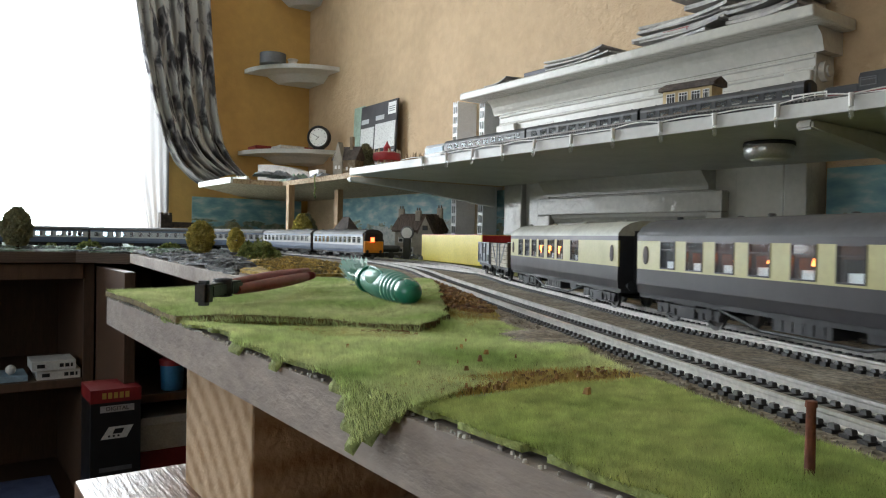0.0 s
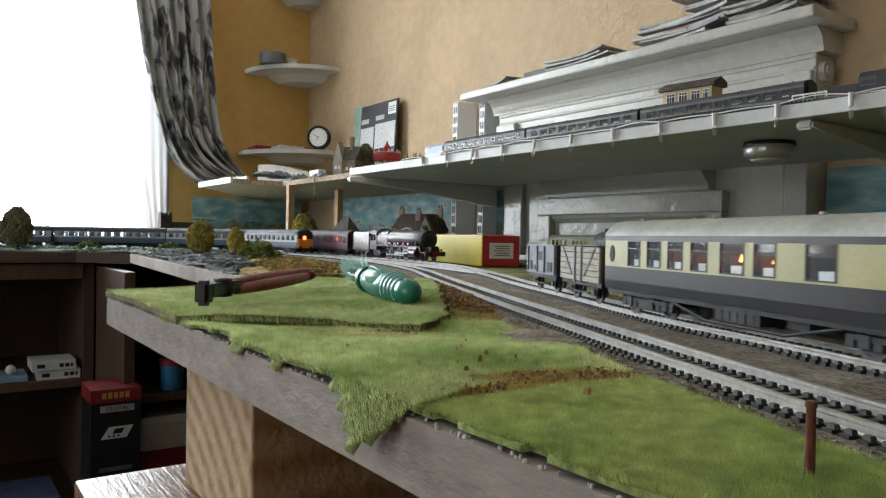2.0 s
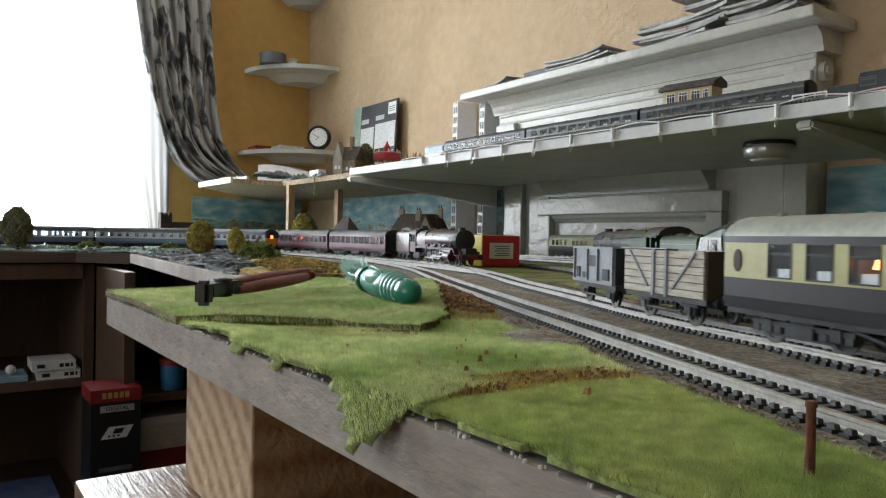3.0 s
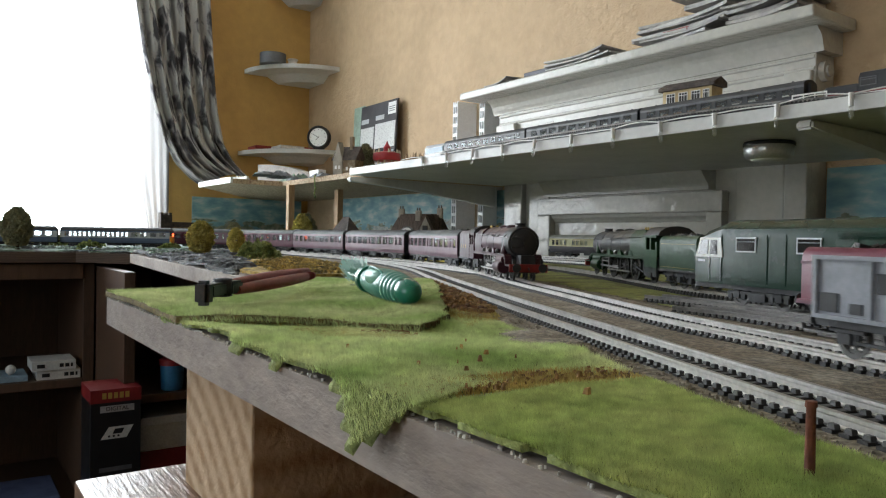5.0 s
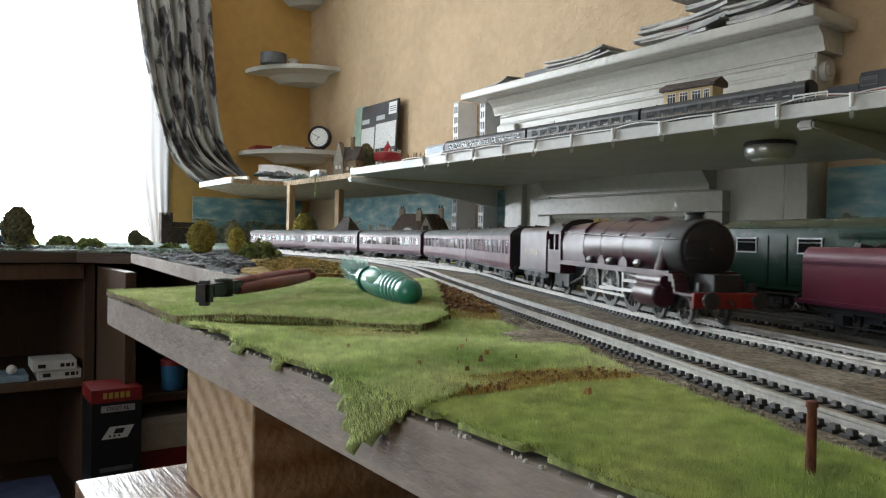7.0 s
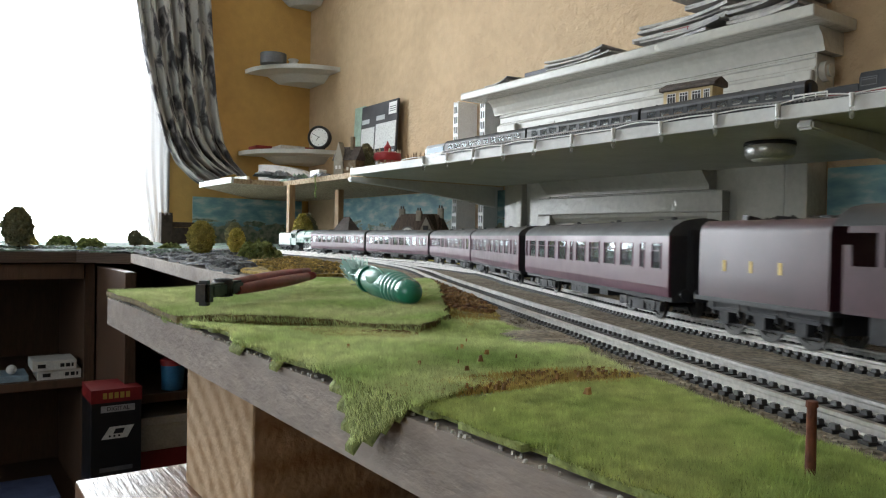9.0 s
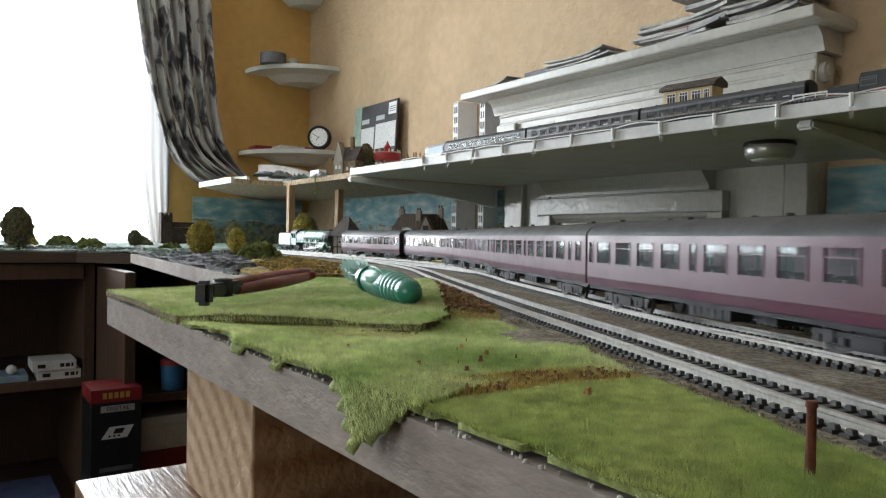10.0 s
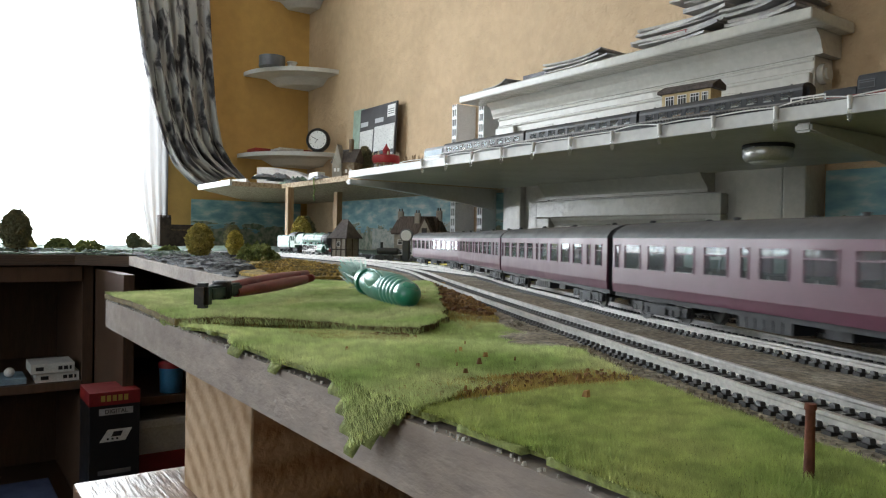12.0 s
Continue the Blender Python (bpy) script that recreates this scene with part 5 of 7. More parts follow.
bush("moss-green lichen bush on the far board", -1.19, .452, -.003, .085, .032, M_BUSH, 11, .07)
bush("low olive lichen bush near the board edge", -1.80, .285, -.003, .064, .019, M_BUSH, 12, .05)
bush("low green lichen bush beside the track", -1.72, .44, -.003, .055, .017, M_BUSH, 13, .05)
bush("green lichen bush near the window", -2.26, .285, -.004, .07, .033, M_BUSH, 14)
bush("green lichen bush near the window", -2.30, .205, -.004, .055, .04, M_LEAF, 15)
bush("low bush among the far stones", -2.25, .36, -.004, .075, .026, M_BUSH, 16)
bush("low bush among the far stones", -2.5, .55, -.004, .07, .03, M_LEAFDARK, 17)

M_THATCH = mat("brown_thatch", (0.12, 0.085, 0.065), 0.95, var=0.3, scale=90, stretch=(6, 1, 1), bump=0.002, bump_scale=260, fine=0.2)
M_COB = mat("grey_cream_cottage_wall", (0.34, 0.31, 0.26), 0.9, var=0.15, scale=40, bump=0.001, bump_scale=300)
M_SLATE = mat("dark_brown_tile_roof", (0.09, 0.07, 0.06), 0.8, var=0.25, scale=80, bump=0.002, bump_scale=240)
M_TIMBER = mat("dark_timber", (0.05, 0.035, 0.025), 0.8, var=0.2, scale=80)


def roof_prism(bm, x0, x1, y0, y1, z0, z1, over=.006, hip=0.0):
    a = [bm.verts.new(v) for v in ((x0 - over, y0 - over, z0), (x1 + over, y0 - over, z0), (x1 + over, y1 + over, z0), (x0 - over, y1 + over, z0))]
    ym = (y0 + y1) / 2
    r = [bm.verts.new((x0 - over + hip, ym, z1)), bm.verts.new((x1 + over - hip, ym, z1))]
    bm.faces.new((a[0], a[1], r[1], r[0]))
    bm.faces.new((a[2], a[3], r[0], r[1]))
    bm.faces.new((a[1], a[2], r[1]))
    bm.faces.new((a[3], a[0], r[0]))
    bm.faces.new(a[::-1])


def cottage():
    c = thing("thatched_cottage", "grey model cottage with brown thatched roof and pale chimneys", "model house", pose(-1.355, .885, -.006, 0, 0, 38))
    part("wall", bbox(-.050, .050, -.026, .026, 0, .058, .001), M_COB, c)
    part("wing_wall", bbox(.014, .050, -.050, -.02, 0, .055, .001), M_COB, c)
    bm = bmesh.new()
    roof_prism(bm, -.052, .052, -.03, .03, .055, .100, .008, .012)
    bmesh.ops.bevel(bm, geom=bm.edges[:], offset=.005, segments=3, affect="EDGES")
    part("thatched_roof", bm, M_THATCH, c, smooth=60)
    bm = bmesh.new()
    a = [bm.verts.new(v) for v in ((.008, -.058, .05), (.056, -.058, .05), (.032, -.058, .096), (.008, 0, .05), (.056, 0, .05), (.032, 0, .098))]
    for f in ((0, 1, 2), (3, 5, 4), (0, 2, 5, 3), (1, 4, 5, 2), (0, 3, 4, 1)):
        bm.faces.new([a[i] for i in f])
    bmesh.ops.bevel(bm, geom=bm.edges[:], offset=.003, segments=2, affect="EDGES")
    part("wing_roof", bm, M_THATCH, c, smooth=60)
    bm = bmesh.new()
    a = [bm.verts.new(v) for v in ((.014, -.0595, .05), (.050, -.0595, .05), (.032, -.0595, .088), (.014, -.05, .05), (.050, -.05, .05), (.032, -.05, .088))]
    for f in ((0, 1, 2), (3, 5, 4), (0, 2, 5, 3), (1, 4, 5, 2), (0, 3, 4, 1)):
        bm.faces.new([a[i] for i in f])
    part("gable", bm, M_COB, c)
    for x, y, zt in ((-.044, 0, .107), (.0, -.012, .103), (.046, .0, .109)):
        ch = part("chimney", bbox(x - .006, x + .006, y - .005, y + .005, .06, zt, .0008), M_COB, c)
        bm = bmesh.new()
        for k in (-.0028, .0028):
            cyl(bm, (x + k, y, zt), (x + k, y, zt + .006), .0016, .0013, 8)
        part("chimney_pots", bm, M_THATCH, ch)
    for x, z in ((-.035, .038), (-.015, .038), (-.035, .016), (-.012, .016)):
        w = part("window", ring_frame(.009, .009, .0012, .001), M_WHITE, c, "white framed cottage window", pose(x, -.0265, z))
        part("pane", bbox(-.0045, .0045, -.0004, .0004, -.0045, .0045), M_SMOKE, w)
    w = part("window", ring_frame(.009, .008, .0012, .001), M_TIMBER, c, "dark gable window", pose(.032, -.0602, .064))
    part("pane", bbox(-.0045, .0045, -.0004, .0004, -.004, .004), M_SMOKE, w)


cottage()


def hut():
    h = thing("half_timbered_hut", "small half-timbered model house with steep brown roof", "model house", pose(-1.42, .735, -.010, 0, 0, 20))
    part("wall", bbox(-.021, .021, -.02, .02, 0, .050, .0008), M_COB, h)
    bm = bmesh.new()
    roof_prism(bm, -.021, .021, -.02, .02, .048, .090, .007, .020)
    part("roof", bm, M_SLATE, h)
    bm = bmesh.new()
    for x in (-.0205, -.007, .007, .0205):
        box(bm, x - .0012, x + .0012, -.0212, -.0195, 0, .05)
    for z in (.002, .024, .048):
        box(bm, -.021, .021, -.0210, -.0196, z - .0012, z + .0012)
    for y in (-.0195, 0, .0195):
        box(bm, .0196, .0212, y - .0012, y + .0012, 0, .05)
    box(bm, .0196, .0210, -.02, .02, .023, .0255)
    part("timbers", bm, M_TIMBER, h)
    w = part("window", ring_frame(.008, .009, .001, .001), M_WHITE, h, "", pose(0, -.0205, .036))
    part("pane", bbox(-.004, .004, -.0004, .0004, -.0045, .0045), M_SMOKE, w)


hut()


def clock_wheel():
    c = thing("scenic_wheel", "white-faced round dial on a small grey stand", "ornament", pose(-1.225, .770, -.006, 0, 0, 40))
    bm = bmesh.new()
    lathe(bm, [(.0125, -.003), (.0135, -.002), (.0135, .002), (.0125, .003)], "y", (0, 0, .052), 24)
    part("rim", bm, M_STEEL, c, smooth=30)
    bm = bmesh.new()
    lathe(bm, [(.0108, -.0036), (.0108, -.0026)], "y", (0, 0, .052), 24)
    part("face", bm, M_WHITE, c)
    part("stand", bbox(-.007, .007, -.006, .006, 0, .042, .002), M_BOILERGREY, c)
    bm = bmesh.new()
    lathe(bm, [(.006, -.06), (.007, -.055), (.007, -.02), (.005, -.015)], "x", (0, 0, .02), 12)
    box(bm, -.062, -.01, -.008, .008, .004, .012)
    cyl(bm, (-.052, 0, .02), (-.052, 0, .038), .0025, .003, 8)
    for x in (-.05, -.03):
        lathe(bm, [(.007, -.0105), (.007, -.0085)], "y", (x, 0, .007), 12)
    part("engine_casting", bm, M_BOILERGREY, c)


clock_wheel()


def stock_box():
    b = thing("locomotive_box", "yellow cardboard stock box with red label end", "box", pose(-.868, .680, -.0045, 0, 0, 165.3))
    ye = mat("yellow_card", (0.60, 0.50, 0.04), 0.45, var=0.05, scale=30)
    re = mat("red_card", (0.42, 0.02, 0.03), 0.45, var=0.05, scale=30)
    part("sleeve", bbox(.002, .288, -.064, 0, 0, .0475, .0012), ye, b)
    part("end_flap", bbox(0, .002, -.063, -.001, .0005, .047, .0005), re, b, "red end flap")
    part("top_panel", bbox(.02, .288, -.0635, -.0005, .0475, .0482), re, b, "red top panel")
    part("label", bbox(-.0006, 0, -.052, -.012, .012, .036), M_WHITE, b, "white paper label with faint lines")
    bm = bmesh.new()
    for k in range(5):
        box(bm, -.0009, -.0006, -.046, -.020 - .003 * (k % 2), .016 + .0036 * k, .0172 + .0036 * k)
    part("label_lines", bm, M_BOILERGREY, b)


stock_box()

M_GREENPL = mat("green_translucent_rubber", (0.025, 0.26, 0.17), 0.3, var=0.1, scale=60, coat=0.3, fine=0.03)
M_TEALGRIP = mat("teal_pearl_rubber", (0.085, 0.31, 0.24), 0.34, var=0.08, scale=60, coat=0.1, fine=0.03)
M_MINT = mat("pale_mint_rubber", (0.22, 0.48, 0.38), 0.35, var=0.08, scale=60, fine=0.03)
M_CLEAR = glass("clear_plastic", (0.9, 0.97, 0.95), 0.85, 0.15)


def toothbrush():
    """A stubby grip with ribs at the butt, a collar, a clear neck and worn bristles."""
    a, b = Vector((-.466, .258, .003)), Vector((-.350, .2260, .0085))
    ang = math.degrees(math.atan2(b.y - a.y, b.x - a.x))
    t = thing("stub_brush", "stubby green rubber-grip brush with clear neck and worn bristles", "brush", pose(a.x + .010, a.y - .003, .0074, 0, 1.0, ang) @ Matrix.Scale(.88, 4))
    L = (b - a).length
    bm = bmesh.new()
    prof = [(.0050, 0), (.0088, .004), (.0102, .014), (.0114, .03), (.0119, .055), (.0117, .074)]
    for k in range(4):
        r, x = .0117 - k * .0006, .076 + k * .0074
        prof += [(r - .0009, x), (r, x + .0014), (r, x + .0052), (r - .0009, x + .0068)]
    lathe(bm, prof, "x", (0, 0, 0), 28)
    part("grip", bm, M_TEALGRIP, t, smooth=50)
    bm = bmesh.new()
    lathe(bm, [(.0088, .1052), (.0092, .1075), (.0088, .113), (.0068, .1185), (.0035, .1215), (.0006, .1222)], "x", (0, 0, 0), 24)
    part("butt", bm, M_GREENPL, t, "dark green rounded butt", smooth=60)
    bm = bmesh.new()
    lathe(bm, [(.0108, -.006), (.0112, -.003), (.0108, .003)], "x", (0, 0, 0), 20)
    lathe(bm, [(.0030, -.019), (.0080, -.016), (.0098, -.010), (.0096, -.004)], "x", (0, 0, .001), 18)
    part("collar", bm, M_GREENPL, t, "dark green collar", smooth=60)
    # oval thumb pad, raised on the visible flank
    bm = bmesh.new()
    pad = bmesh.ops.create_uvsphere(bm, u_segments=20, v_segments=10, radius=1)["verts"]
    bmesh.ops.scale(bm, vec=(.022, .0074, .0070), verts=pad)
    part("thumb_pad", bm, M_MINT, t, "pale mint thumb pad", pose(.048, -.0064, .0054), smooth=60)
    bm = bmesh.new()
    for i in range(28):
        q0, q1 = [Vector((.048 + .0250 * math.cos(a), -.0088 - .0012 * math.sin(a) + .003 * abs(math.cos(a)), .0052 + .0078 * math.sin(a))) for a in (6.2832 * i / 28, 6.2832 * (i + 1) / 28)]
        cyl(bm, q0, q1, .0009, n=6)
    part("pad_outline", bm, M_TEALGRIP, t, smooth=60)
    bm = bmesh.new()
    for side in (-1, 1):
        a0 = None
        for i in range(15):
            u = i / 14
            p = Vector((-.014 - .040 * u, side * (.003 + .0055 * u), .001 + .008 * u * u - .004 * u))
            if a0 is not None:
                cyl(bm, a0, p, .0016, n=6)
            a0 = p
    box(bm, -.054, -.012, -.004, .004, -.0042, -.0028, pose(0, 0, 0, 0, -6, 0))
    part("neck", bm, M_CLEAR, t)
    rs = random.Random(8)
    bm = bmesh.new()
    for _ in range(240):
        y, zz = rs.uniform(-.0075, .0075), rs.uniform(-.005, .006)
        x0 = -.03 - rs.random() * .02
        d = Vector((-.026 * rs.uniform(.6, 1.1), y * .45 + rs.uniform(-.003, .003), .007 + rs.uniform(-.003, .005)))
        cyl(bm, (x0, y, zz), Vector((x0, y, zz)) + d, .00045, .00025, 4)
    part("bristles", bm, M_MINT, t)


toothbrush()


def pliers():
    p = thing("side_cutters", "side cutters with dark steel jaws and red handles", "tool", pose(-.398, .122, -.001, 0, 0, 138))
    steel = mat("dark_oiled_steel", (0.07, 0.07, 0.075), 0.35, 0.8, var=0.2, scale=60)
    redh = mat("dull_red_grip", (0.26, 0.035, 0.035), 0.45, var=0.15, scale=50, fine=0.06)
    bm = bmesh.new()
    box(bm, -.008, .0, -.0042, .0042, 0, .0135)
    bmesh.ops.bevel(bm, geom=bm.edges[:], offset=.002, segments=2, affect="EDGES")
    part("jaw", bm, steel, p, smooth=50)
    bm = bmesh.new()
    lathe(bm, [(.0050, .003), (.0062, .004), (.0062, .0125), (.0050, .0135)], "z", (.020, 0, 0), 18)
    box(bm, -.002, .04, -.0042, .0042, .004, .0115)
    bmesh.ops.bevel(bm, geom=bm.edges[:], offset=.0012, segments=2, affect="EDGES")
    part("joint", bm, steel, p, smooth=50)
    for sgn, zz in ((1, .0090), (-1, .0060)):
        bm = bmesh.new()
        pts = [Vector((.034 + .150 * u, sgn * (.0018 + .0022 * math.sin(math.pi * min(1, u * .9 + .05))), zz + .0012 * u)) for u in [i / 14 for i in range(15)]]
        for i, (q0, q1) in enumerate(zip(pts, pts[1:])):
            r0, r1 = [.0030 + .0010 * math.sin(math.pi * k / 14) for k in (i, i + 1)]
            cyl(bm, q0, q1, r0, r1, 10, caps=i in (0, 13))
        bmesh.ops.remove_doubles(bm, verts=bm.verts[:], dist=.0008)
        part("handle", bm, redh, p, "dull red handle grip", smooth=60)


pliers()
part_rust = mat("rusty_iron", (0.16, 0.05, 0.025), 0.85, var=0.3, scale=120, bump=0.0004, bump_scale=900)
bm_ = bmesh.new()
lathe(bm_, [(.00085, -.0075), (.00095, -.002), (.00085, .0085), (.0011, .0088), (.0010, .0098)], "z", (0, 0, 0), 10)
solid("rusty_nail", bm_, part_rust, "rusty nail standing in the board edge", "nail", m=pose(-.0685, .1295, 0), smooth=50)


# ---------------------------------------------------------------- under the boards
def supports():
    pb = thing("pine_support", "rough sawn pine block with bold end grain under the board", "support block", pose(0, 0, 0))
    part("block", bbox(-.407, -.306, .114, .30, -.0995, -.0265, .0012), M_PINE, pb)
    part("packing", bbox(-.40, -.31, .118, .29, -.0265, -.0257), M_WHITE, pb, "flaking white paint on the block's top")
    solid("support_plank", bbox(-.443, .5, .064, .34, -.128, -.0998, .0015), wood("pale_varnished_plank", (0.40, 0.27, 0.20), (0.29, 0.18, 0.125), (1, 9, 9), 7, 0.28), "pale varnished plank under the support block", "plank")
    for x in (-.40, .40):
        solid("trestle_leg", bbox(x - .03, x + .03, .12, .19, Z_FLOOR, -.1285, .002), M_DARKWOOD, "dark wooden trestle leg under the plank", "leg", "trestle legs")


supports()


def bookcase():
    k = thing("bookcase", "dark brown bookcase under the far board", "bookcase")
    x0, x1 = -2.15, -1.76
    for y in (-1.3, -.55, .269):
        part("side_panel", bbox(x0, x1, y, y + .022, Z_FLOOR, -.032, .001), M_DARKWOOD, k)
    for z in (-.285, -.56, Z_FLOOR + .06):
        part("shelf", bbox(x0, x1 + .002, -1.278, -.551, z - .018, z, .001), M_DARKWOOD, k)
        part("shelf", bbox(x0, x1 + .002, -.527, .268, z - .018, z, .001), M_DARKWOOD, k)
    part("back_panel", bbox(x0 - .008, x0, -1.3, .29, Z_FLOOR, -.032), M_DARKWOOD, k)
    part("head_rail", bbox(x1 - .02, x1 + .004, -1.278, .268, -.066, -.033, .001), M_DARKWOOD, k)
    k2 = thing("shelf_unit", "dark brown open shelf unit under the layout", "shelf unit")
    x0, x1 = -1.95, -1.47
    for y in (.295, .455, .95):
        part("side_panel", bbox(x0, x1 + (.03 if y > .4 else 0), y, y + .02, Z_FLOOR, -.0385, .001), M_DARKWOOD, k2)
    for z in (-.276, -.445, -.70):
        part("shelf", bbox(x0, x1, .316, .454, z - .016, z, .001), M_DARKWOOD, k2)
        part("shelf", bbox(x0, x1, .476, .949, z - .016, z, .001), M_DARKWOOD, k2)
    part("back_panel", bbox(x0 - .01, x0, .295, .97, Z_FLOOR, -.0385), M_DARKWOOD, k2)


bookcase()


def cartons():
    white = mat("white_card", (0.62, 0.62, 0.60), 0.6, var=0.06, scale=30)
    black = mat("black_gloss_card", (0.014, 0.014, 0.016), 0.35, var=0.1, scale=30)
    red = mat("red_card_print", (0.22, 0.014, 0.018), 0.5, var=0.08, scale=30)
    for z, dx in ((-.2848, 0), (-.2640, .005)):
        b = thing("small_white_box", "small white carton with dark code marks on a shelf", "box", pose(-1.80 + dx, .226 - dx * 2, z), "small white boxes")
        part("carton", bbox(-.06, .03, -.045, .040, 0, .0205, .0008), white, b)
        for y0, y1 in ((-.035, -.020), (.008, .016), (.019, .027), (.030, .034)):
            part("code_mark", bbox(.0302, .0306, y0, y1, .006, .014), black, b)
    lid = bbox(-1.87, -1.775, .105, .165, -.2848, -.272, .001)
    solid("flat_pale_box", lid, mat("pale_blue_card", (0.25, 0.36, 0.45), 0.6), "flat pale blue carton on the bookcase shelf", "box")
    for y in (.085, .115):
        bm = bmesh.new()
        bmesh.ops.create_uvsphere(bm, u_segments=14, v_segments=8, radius=.0105)
        solid("white_bulb", bm, M_WHITE, "small white rounded cap on the bookcase shelf", "cap", "white caps", m=pose(-1.80, y + .02, -.2614 if y > .1 else -.2743), smooth=60)
    b = thing("black_controller_box", "tall black carton with red top band and pictured controller", "box", pose(-1.43, .275, -.586))
    part("carton", bbox(-.10, 0, -.043, .043, 0, .335, .001), black, b)
    part("red_band", bbox(-.1004, .0006, -.0434, .0434, .312, .336), red, b)
    bm = bmesh.new()
    for i in range(5):
        box(bm, .0007, .0011, -.024 + .0098 * i, -.017 + .0098 * i, .319, .330)
    part("brand_mark", bm, M_GOLD, b, "plain gold bars of a maker's mark")
    part("caption_plate", bbox(0, .0009, -.027, .031, .294, .306), mat("grey_print", (0.4, 0.4, 0.42), 0.5), b)
    cu = bpy.data.curves.new("digital_caption", "FONT")
    cu.body, cu.size, cu.align_x, cu.align_y, cu.extrude = "DIGITAL", .0105, "CENTER", "CENTER", .0002
    cu.materials.append(black)
    tx = new("caption", cu)
    tx.parent, tx.matrix_basis = b, pose(.0013, .002, .300, 90, 0, 90)
    bm = bmesh.new()
    prism(bm, [(-.026, -.010), (.018, -.010), (.030, .012), (-.012, .012)], 0, .0008)
    pic = part("picture", bm, white, b, "white printed shape of the controller", pose(.0003, 0, .255, 90, 0, 90))
    bm = bmesh.new()
    prism(bm, [(-.006, -.001), (.010, -.001), (.014, .008), (-.002, .008)], .0009, .0013)
    for x in (-.012, -.004, .004):
        lathe(bm, [(.002, .0009), (.002, .0013)], "z", (x, -.005, 0), 10)
    part("picture_detail", bm, black, pic)
    part("lower_caption", bbox(0, .0008, -.028, .028, .185, .193), mat("dim_grey_print", (0.12, 0.12, 0.13), 0.5), b)
    b = thing("white_carton", "white carton with a loose lid on the lower shelf", "box", pose(-1.50, .37, -.3885))
    part("carton", bbox(-.10, .02, -.052, .080, 0, .058, .0015), white, b)
    part("lid", bbox(-.104, .024, -.056, .084, .050, .0665, .0015), white, b)
    solid("red_carton", bbox(-1.62, -1.478, .318, .450, -.4445, -.389, .001), red, "dark red carton under the white one", "box")
    b = thing("blue_tub", "small blue tub with red lid on a shelf", "tub", pose(-1.50, .392, -.2755))
    bm = bmesh.new()
    lathe(bm, [(.018, 0), (.021, .001), (.023, .05)], "z", (0, 0, 0), 18)
    part("tub", bm, mat("blue_plastic", (0.03, 0.16, 0.32), 0.4), b, smooth=40)
    bm = bmesh.new()
    lathe(bm, [(.0245, .05), (.0245, .060), (.022, .062)], "z", (0, 0, 0), 18)
    part("lid", bm, red, b, smooth=40)
    solid("folded_paper", bbox(-1.95, -1.78, .02, .23, -.5598, -.545, .002), mat("dim_blue_papers", (0.10, 0.13, 0.25), 0.7), "dim blue folded papers at the bottom shelf", "papers")


cartons()
# ---------------------------------------------------------------- corner, shelves and fireplace wall
M_PAPER = mat("magazine_paper", (0.42, 0.40, 0.37), 0.5, var=0.25, scale=18, color2=(0.25, 0.24, 0.25), island=0.35)
M_SILVER = mat("satin_aluminium", (0.55, 0.55, 0.54), 0.35, 0.7, var=0.06, scale=40)
M_CLEARBULB = glass("clear_bulb", (0.95, 0.95, 0.93), 0.9, 0.05)
M_CABLE = mat("white_cable", (0.7, 0.69, 0.66), 0.45, var=0.05, scale=60)
M_SLOT = mat("white_powder_coat", (0.70, 0.71, 0.72), 0.4, var=0.04, scale=40)


def fairy_lights():
    g = thing("string_light", "white cable string light with small clear bulbs along the shelf edge", "string light")
    xs = [-1.3152 + .0896 * i for i in range(17)]
    bm = bmesh.new()
    prev = None
    rs = random.Random(3)
    for a, b in zip([xs[0] - .09] + xs, xs):
        sag = rs.uniform(.0005, .005)
        for i in range(9):
            u = i / 8
            p = Vector((a + (b - a) * u, .8620, .2115 + sag * math.sin(math.pi * u)))
            if prev is not None and (p - prev).length > 1e-5:
                cyl(bm, prev, p, .0009, n=5, caps=False)
            prev = p
    part("cable", bm, M_CABLE, g)
    bmh = bmesh.new()
    cyl(bmh, (0, 0, .002), (0, 0, -.014), .0032, .0027, 8)
    box(bmh, -.0016, .0016, -.001, .004, -.003, .0005)
    mh = mesh_of("bulb_holder", bmh, M_CABLE, 40)
    bmb = bmesh.new()
    lathe(bmb, [(.0020, -.014), (.0030, -.019), (.0028, -.026), (.0008, -.0285)], "z", (0, 0, 0), 8)
    mb = mesh_of("bulb", bmb, M_CLEARBULB, 50)
    for x in xs:
        h = part("bulb_holder", mh, None, g, m=pose(x, .8620, .211, rs.uniform(-6, 6), rs.uniform(-5, 5), 0))
        part("bulb", mb, None, h)


fairy_lights()


